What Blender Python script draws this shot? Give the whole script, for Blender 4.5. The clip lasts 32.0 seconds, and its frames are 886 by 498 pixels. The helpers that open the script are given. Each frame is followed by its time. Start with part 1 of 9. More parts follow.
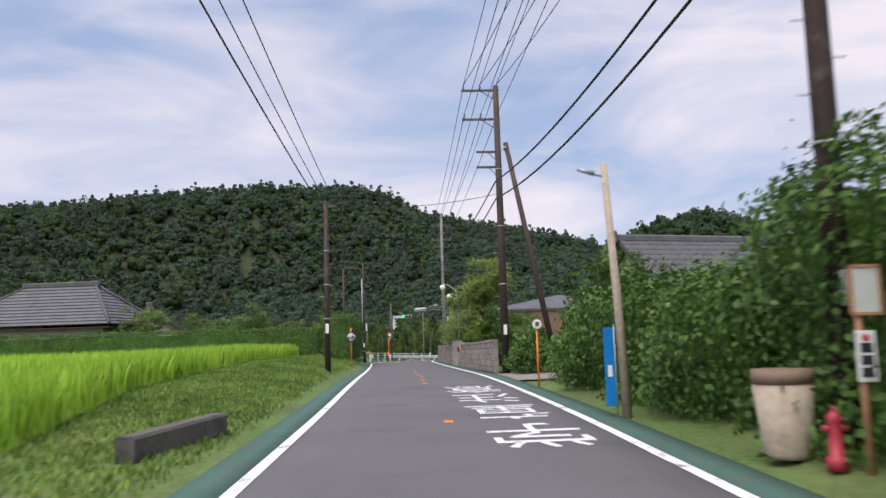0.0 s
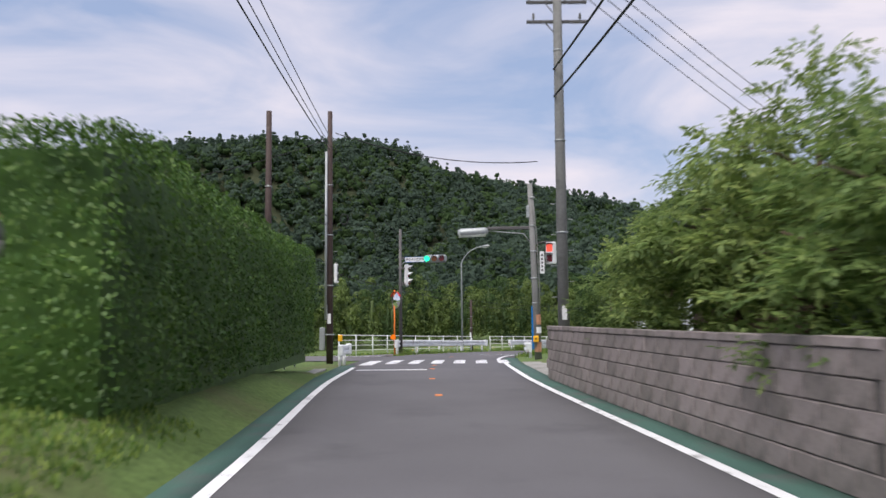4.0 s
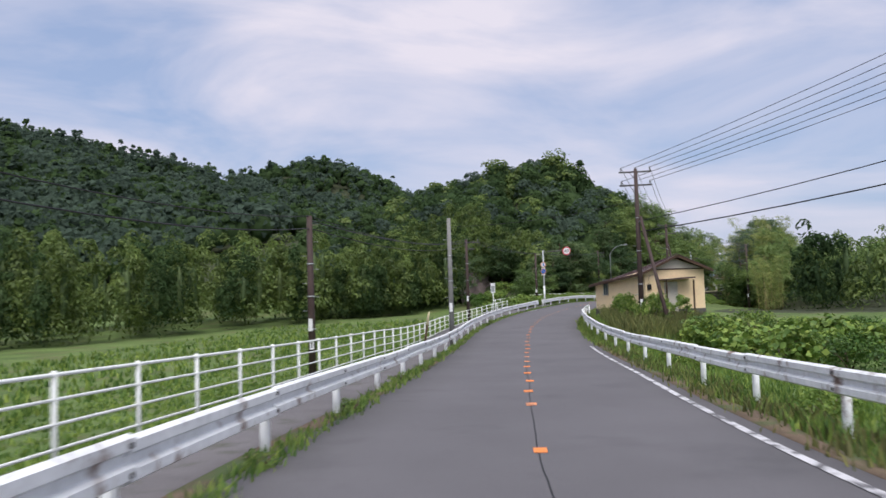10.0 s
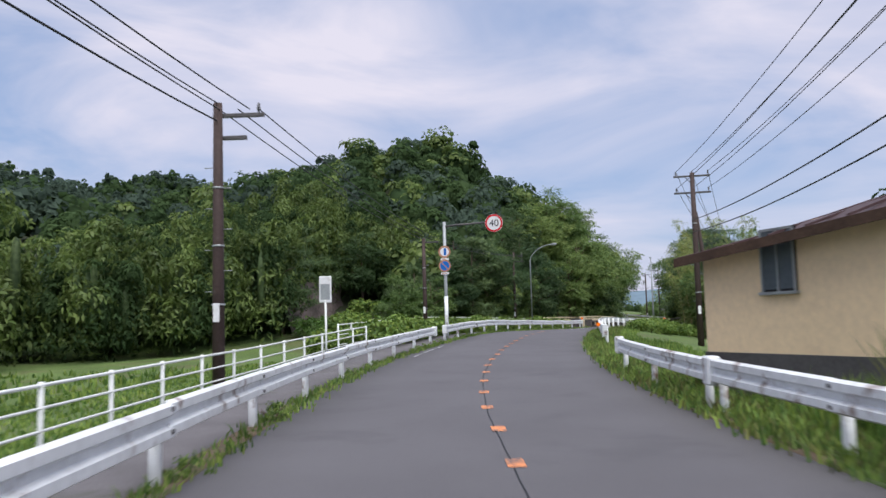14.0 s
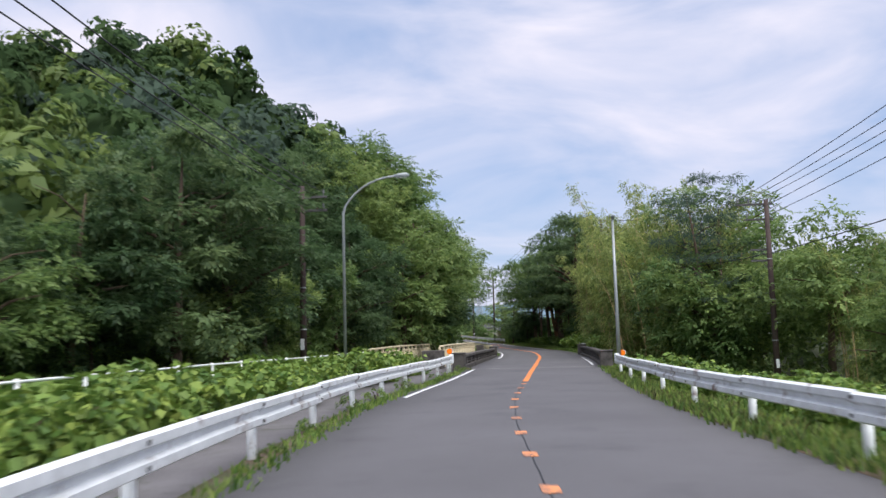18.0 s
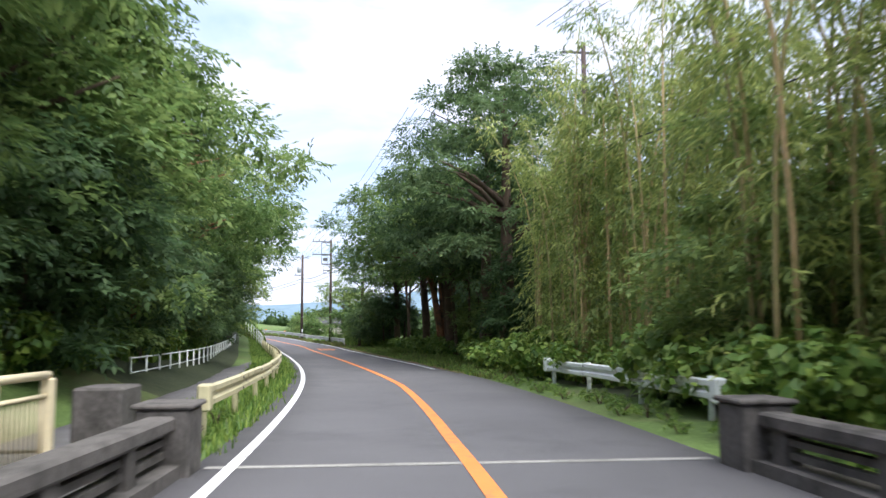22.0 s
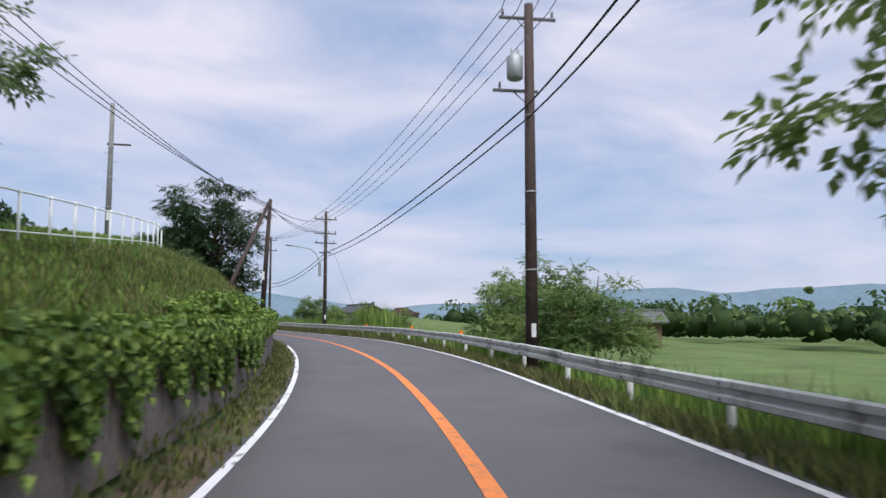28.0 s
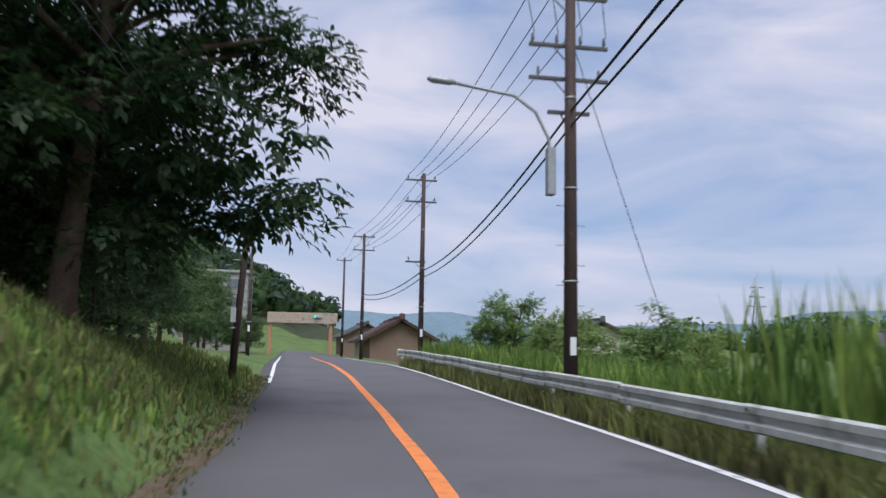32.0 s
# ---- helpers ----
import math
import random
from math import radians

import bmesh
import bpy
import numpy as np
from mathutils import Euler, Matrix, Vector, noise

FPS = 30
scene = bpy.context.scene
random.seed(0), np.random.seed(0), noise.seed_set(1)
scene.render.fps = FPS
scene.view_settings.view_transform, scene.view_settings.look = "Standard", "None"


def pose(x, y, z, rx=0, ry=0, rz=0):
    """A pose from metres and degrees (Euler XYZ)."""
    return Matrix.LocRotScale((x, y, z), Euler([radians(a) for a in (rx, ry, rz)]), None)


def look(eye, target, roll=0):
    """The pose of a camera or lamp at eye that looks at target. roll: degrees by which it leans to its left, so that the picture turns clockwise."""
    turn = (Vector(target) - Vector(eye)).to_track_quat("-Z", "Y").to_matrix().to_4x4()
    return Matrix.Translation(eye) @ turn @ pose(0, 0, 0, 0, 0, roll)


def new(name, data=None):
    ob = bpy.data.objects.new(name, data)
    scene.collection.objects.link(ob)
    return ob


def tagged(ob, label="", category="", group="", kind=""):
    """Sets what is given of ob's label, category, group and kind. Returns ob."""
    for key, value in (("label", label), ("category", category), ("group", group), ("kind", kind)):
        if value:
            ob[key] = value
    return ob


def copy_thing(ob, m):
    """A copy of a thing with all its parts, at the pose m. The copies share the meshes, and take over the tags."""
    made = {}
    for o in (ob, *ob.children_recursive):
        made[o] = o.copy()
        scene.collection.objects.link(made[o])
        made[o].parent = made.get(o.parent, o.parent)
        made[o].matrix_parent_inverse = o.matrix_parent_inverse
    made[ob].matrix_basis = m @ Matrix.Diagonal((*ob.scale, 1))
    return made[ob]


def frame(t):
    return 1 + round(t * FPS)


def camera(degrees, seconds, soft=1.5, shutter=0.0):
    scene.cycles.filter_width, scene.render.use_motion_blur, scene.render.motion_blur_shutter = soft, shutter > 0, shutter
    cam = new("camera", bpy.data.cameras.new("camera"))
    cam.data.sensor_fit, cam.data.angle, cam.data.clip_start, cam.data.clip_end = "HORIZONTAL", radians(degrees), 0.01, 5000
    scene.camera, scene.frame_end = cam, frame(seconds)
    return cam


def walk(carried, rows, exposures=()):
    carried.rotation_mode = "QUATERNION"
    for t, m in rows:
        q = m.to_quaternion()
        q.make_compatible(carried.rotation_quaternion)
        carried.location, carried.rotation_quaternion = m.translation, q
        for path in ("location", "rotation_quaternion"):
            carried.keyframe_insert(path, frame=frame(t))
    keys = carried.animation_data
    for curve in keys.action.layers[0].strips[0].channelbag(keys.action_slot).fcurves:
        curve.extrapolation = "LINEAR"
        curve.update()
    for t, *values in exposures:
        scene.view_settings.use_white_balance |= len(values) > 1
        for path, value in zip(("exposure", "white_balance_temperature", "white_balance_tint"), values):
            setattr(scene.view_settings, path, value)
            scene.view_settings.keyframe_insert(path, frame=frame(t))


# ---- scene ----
cam = camera(57.0, 32.0, 1.5, 0.3)

ROWS = [
    (0.0, pose(-0.060, 0.053, 1.532, 96.43, 1.75, 0.11)),
    (0.5, pose(-0.304, 6.246, 1.624, 96.29, 1.42, 0.34)),
    (1.0, pose(-0.581, 12.433, 1.665, 95.96, 1.42, 0.64)),
    (1.5, pose(-0.937, 18.692, 1.708, 95.61, 1.03, 0.78)),
    (2.0, pose(-1.359, 25.078, 1.738, 95.20, 0.70, 0.89)),
    (2.5, pose(-1.778, 31.573, 1.720, 94.85, 0.60, 0.97)),
    (3.0, pose(-2.237, 38.087, 1.647, 94.70, 0.66, 0.95)),
    (3.5, pose(-2.615, 44.520, 1.538, 94.64, 0.70, 0.98)),
    (4.0, pose(-3.029, 50.946, 1.458, 94.63, 0.53, 1.16)),
    (4.5, pose(-3.476, 57.299, 1.394, 94.64, 0.25, 1.17)),
    (5.0, pose(-3.916, 63.457, 1.345, 94.65, 0.02, 0.83)),
    (5.5, pose(-4.316, 69.303, 1.306, 94.66, 0.01, 0.22)),
    (6.0, pose(-4.648, 74.795, 1.273, 94.65, 0.30, -0.52)),
    (6.5, pose(-4.828, 80.056, 1.227, 94.40, 0.87, -2.11)),
    (7.0, pose(-4.702, 85.226, 1.148, 94.21, 1.56, -4.44)),
    (7.5, pose(-4.231, 90.272, 1.015, 93.86, 2.13, -7.79)),
    (8.0, pose(-3.377, 95.168, 0.852, 93.50, 2.40, -12.01)),
    (8.5, pose(-2.101, 99.897, 0.691, 93.26, 2.40, -16.69)),
    (9.0, pose(-0.429, 104.472, 0.531, 93.21, 2.35, -21.30)),
    (9.5, pose(1.580, 108.971, 0.371, 93.18, 2.12, -25.50)),
    (10.0, pose(3.967, 113.484, 0.216, 93.21, 1.81, -29.11)),
    (10.5, pose(6.695, 118.086, 0.071, 93.37, 1.74, -31.95)),
    (11.0, pose(9.675, 122.798, -0.069, 93.57, 1.87, -34.12)),
    (11.5, pose(12.872, 127.525, -0.230, 93.66, 1.87, -35.58)),
    (12.0, pose(16.162, 132.301, -0.402, 93.77, 1.89, -36.55)),
    (12.5, pose(19.484, 137.085, -0.526, 94.01, 1.95, -37.10)),
    (13.0, pose(22.742, 141.848, -0.581, 94.32, 2.01, -37.54)),
    (13.5, pose(25.997, 146.489, -0.568, 94.73, 1.87, -37.88)),
    (14.0, pose(29.266, 151.033, -0.500, 95.20, 1.57, -38.42)),
    (14.5, pose(32.563, 155.491, -0.418, 95.54, 1.38, -39.31)),
    (15.0, pose(35.928, 159.854, -0.336, 95.73, 1.41, -40.59)),
    (15.5, pose(39.432, 164.096, -0.259, 95.92, 1.51, -42.22)),
    (16.0, pose(43.173, 168.198, -0.181, 96.24, 1.46, -44.17)),
    (16.5, pose(47.192, 172.250, -0.084, 96.36, 1.46, -46.35)),
    (17.0, pose(51.616, 176.391, 0.068, 96.26, 1.43, -48.63)),
    (17.5, pose(56.432, 180.582, 0.236, 96.21, 1.62, -50.71)),
    (18.0, pose(61.468, 184.698, 0.360, 96.05, 1.55, -52.76)),
    (18.5, pose(66.612, 188.617, 0.403, 95.93, 1.10, -54.74)),
    (19.0, pose(71.857, 192.356, 0.372, 95.86, 0.60, -56.60)),
    (19.5, pose(77.380, 195.944, 0.302, 95.90, 0.60, -58.45)),
    (20.0, pose(83.208, 199.379, 0.219, 95.99, 0.43, -59.92)),
    (20.5, pose(89.245, 202.790, 0.198, 96.07, 0.12, -61.27)),
    (21.0, pose(95.317, 206.207, 0.250, 96.14, -0.29, -62.54)),
    (21.5, pose(101.386, 209.621, 0.251, 95.93, -0.03, -63.16)),
    (22.0, pose(107.429, 213.038, 0.211, 95.76, 0.29, -63.01)),
    (22.5, pose(113.442, 216.598, 0.184, 95.67, 0.68, -62.28)),
    (23.0, pose(119.421, 220.368, 0.158, 95.57, 0.62, -61.13)),
    (23.5, pose(125.397, 224.350, 0.120, 95.49, 0.25, -59.83)),
    (24.0, pose(131.355, 228.569, 0.078, 95.61, -0.16, -58.33)),
    (24.5, pose(137.213, 232.956, 0.051, 95.63, -0.22, -56.79)),
    (25.0, pose(142.954, 237.479, 0.057, 95.57, 0.06, -55.48)),
    (25.5, pose(148.581, 242.076, 0.069, 95.54, -0.03, -54.18)),
    (26.0, pose(154.035, 246.768, 0.094, 95.62, -0.52, -53.09)),
    (26.5, pose(159.427, 251.461, 0.153, 95.74, -0.80, -52.29)),
    (27.0, pose(164.689, 256.007, 0.243, 95.80, -0.64, -51.53)),
    (27.5, pose(169.744, 260.402, 0.321, 95.79, -0.26, -50.75)),
    (28.0, pose(174.542, 264.690, 0.381, 95.77, -0.00, -49.89)),
    (28.5, pose(179.062, 268.949, 0.437, 95.87, -0.10, -48.95)),
    (29.0, pose(183.312, 273.285, 0.515, 96.15, -0.55, -47.84)),
    (29.5, pose(187.427, 277.764, 0.647, 96.45, -0.98, -46.46)),
    (30.0, pose(191.498, 282.439, 0.832, 96.70, -1.36, -44.76)),
    (30.5, pose(195.550, 287.320, 1.038, 96.92, -1.47, -42.89)),
    (31.0, pose(199.457, 292.392, 1.194, 97.02, -1.29, -40.94)),
    (31.5, pose(203.169, 297.575, 1.321, 97.14, -1.06, -38.95)),
    (32.0, pose(206.701, 302.837, 1.407, 97.12, -1.04, -36.97)),
]

walk(cam, ROWS, [(0.0, 0.25, 6400, 9), (9.0, 0.12, 6250, 9), (16.0, 0.12, 6050, 8), (18.5, 0.4, 6150, 7), (20.0, 0.6, 6500, 6), (21.0, 0.85, 6300, 5), (22.0, 1.1, 6050, 5), (23.2, 1.35, 6200, 5), (24.0, 1.45, 6500, 5), (25.0, 1.45, 6600, 5), (26.0, 1.35, 6500, 5), (26.5, 1.2, 6500, 5), (28.5, 0.0, 5900, 7), (32.0, 0.0, 5850, 7)])

# ---- sky and sun ----
world = bpy.data.worlds.new("sky")
scene.world = world
world.use_nodes = True


def sky_nodes():
    nt = world.node_tree
    nt.nodes.clear()
    out = nt.nodes.new("ShaderNodeOutputWorld")
    bg = nt.nodes.new("ShaderNodeBackground")
    sky = nt.nodes.new("ShaderNodeTexSky")
    sky.sky_type, sky.sun_disc = "NISHITA", False
    sky.sun_elevation, sky.sun_rotation = radians(62), radians(209)
    sky.air_density, sky.dust_density = 1.0, 1.5
    tc = nt.nodes.new("ShaderNodeTexCoord")
    mp = nt.nodes.new("ShaderNodeMapping")
    mp.inputs["Scale"].default_value = (2.2, 2.2, 7.5)
    n1 = nt.nodes.new("ShaderNodeTexNoise")
    n1.inputs["Scale"].default_value, n1.inputs["Detail"].default_value = 1.3, 6.0
    n1.inputs["Roughness"].default_value, n1.inputs["Distortion"].default_value = 0.52, 0.5
    rmp = nt.nodes.new("ShaderNodeValToRGB")
    rmp.color_ramp.elements[0].position, rmp.color_ramp.elements[1].position = 0.33, 0.66
    mix = nt.nodes.new("ShaderNodeMix")
    mix.data_type = "RGBA"
    mix.inputs["B"].default_value = (7.6, 7.0, 7.7, 1)
    veil = nt.nodes.new("ShaderNodeMix")
    veil.data_type = "RGBA"
    veil.inputs["Factor"].default_value = 0.62
    veil.inputs["B"].default_value = (4.2, 5.0, 7.3, 1)
    bg.inputs["Strength"].default_value = 0.1
    lk = nt.links.new
    lk(tc.outputs["Generated"], mp.inputs["Vector"])
    lk(mp.outputs["Vector"], n1.inputs["Vector"])
    lk(n1.outputs["Fac"], rmp.inputs["Fac"])
    lk(sky.outputs["Color"], veil.inputs["A"])
    lk(veil.outputs["Result"], mix.inputs["A"])
    lk(rmp.outputs["Color"], mix.inputs["Factor"])
    lk(mix.outputs["Result"], bg.inputs["Color"])
    lk(bg.outputs["Background"], out.inputs["Surface"])


sky_nodes()
sun = new("sun", bpy.data.lights.new("sun", "SUN"))
sun.data.energy, sun.data.angle, sun.data.color = 3.4, radians(55), (1.0, 0.93, 0.86)
sun.matrix_world = look((0, 0, 100), (26, 46, 0))


# ---- materials ----
def mat(name, col, rough=0.8, metal=0.0, var=0.25, scale=1.0, fine=12.0, bump=0.2, spec=0.3, second=None, island=0.0, obrand=0.0, trans=0.0, stain=None, emit=None):
    """Base colour with grain at two scales, bump, and variation by object or by island."""
    m = bpy.data.materials.new(name)
    m.use_nodes = True
    nt = m.node_tree
    lk = nt.links.new
    p = nt.nodes["Principled BSDF"]
    p.inputs["Roughness"].default_value, p.inputs["Metallic"].default_value = rough, metal
    p.inputs["Specular IOR Level"].default_value = spec
    tc = nt.nodes.new("ShaderNodeTexCoord")
    geo = nt.nodes.new("ShaderNodeNewGeometry")
    a = nt.nodes.new("ShaderNodeTexNoise")
    a.inputs["Scale"].default_value, a.inputs["Detail"].default_value = scale, 4
    b = nt.nodes.new("ShaderNodeTexNoise")
    b.inputs["Scale"].default_value, b.inputs["Detail"].default_value = fine, 3
    src = geo.outputs["Position"] if obrand == 0 else tc.outputs["Object"]
    lk(src, a.inputs["Vector"])
    lk(src, b.inputs["Vector"])
    add = nt.nodes.new("ShaderNodeMath")
    add.operation = "ADD"
    lk(a.outputs["Fac"], add.inputs[0])
    lk(b.outputs["Fac"], add.inputs[1])
    rg = nt.nodes.new("ShaderNodeMapRange")
    rg.inputs["From Min"].default_value, rg.inputs["From Max"].default_value = 0.65, 1.35
    lk(add.outputs[0], rg.inputs["Value"])
    c1 = nt.nodes.new("ShaderNodeMix")
    c1.data_type = "RGBA"
    dark = tuple(c * (1 - var) for c in col)
    lite = tuple(min(1, c * (1 + var)) for c in (second or col))
    c1.inputs["A"].default_value, c1.inputs["B"].default_value = (*dark, 1), (*lite, 1)
    lk(rg.outputs["Result"], c1.inputs["Factor"])
    res = c1.outputs["Result"]
    for amount, node, sock in ((island, geo, "Random Per Island"), (obrand, None, "Random")):
        if amount:
            if node is None:
                node = nt.nodes.new("ShaderNodeObjectInfo")
            hs = nt.nodes.new("ShaderNodeHueSaturation")
            r2 = nt.nodes.new("ShaderNodeMapRange")
            r2.inputs["To Min"].default_value, r2.inputs["To Max"].default_value = 1 - amount, 1 + amount
            lk(node.outputs[sock], r2.inputs["Value"])
            lk(r2.outputs["Result"], hs.inputs["Value"])
            r3 = nt.nodes.new("ShaderNodeMapRange")
            r3.inputs["To Min"].default_value, r3.inputs["To Max"].default_value = 0.5 + 0.07 * amount, 0.5 - 0.07 * amount
            lk(node.outputs[sock], r3.inputs["Value"])
            lk(r3.outputs["Result"], hs.inputs["Hue"])
            lk(res, hs.inputs["Color"])
            res = hs.outputs["Color"]
    if stain:
        scol, sscale, lo, hi = stain
        n = nt.nodes.new("ShaderNodeTexNoise")
        n.inputs["Scale"].default_value, n.inputs["Detail"].default_value, n.inputs["Roughness"].default_value = sscale, 6, 0.65
        lk(src, n.inputs["Vector"])
        r4 = nt.nodes.new("ShaderNodeMapRange")
        r4.inputs["From Min"].default_value, r4.inputs["From Max"].default_value = lo, hi
        lk(n.outputs["Fac"], r4.inputs["Value"])
        mx = nt.nodes.new("ShaderNodeMix")
        mx.data_type = "RGBA"
        lk(r4.outputs["Result"], mx.inputs["Factor"])
        lk(res, mx.inputs["A"])
        mx.inputs["B"].default_value = (*scol, 1)
        res = mx.outputs["Result"]
    lk(res, p.inputs["Base Color"])
    if bump:
        bp = nt.nodes.new("ShaderNodeBump")
        bp.inputs["Strength"].default_value, bp.inputs["Distance"].default_value = bump, 0.02
        lk(b.outputs["Fac"], bp.inputs["Height"])
        lk(bp.outputs["Normal"], p.inputs["Normal"])
    if trans:
        tr = nt.nodes.new("ShaderNodeBsdfTranslucent")
        lk(res, tr.inputs["Color"])
        ms = nt.nodes.new("ShaderNodeMixShader")
        ms.inputs["Fac"].default_value = trans
        lk(p.outputs["BSDF"], ms.inputs[1])
        lk(tr.outputs["BSDF"], ms.inputs[2])
        lk(ms.outputs["Shader"], nt.nodes["Material Output"].inputs["Surface"])
    if emit:
        p.inputs["Emission Color"].default_value, p.inputs["Emission Strength"].default_value = (*emit[0], 1), emit[1]
    return m


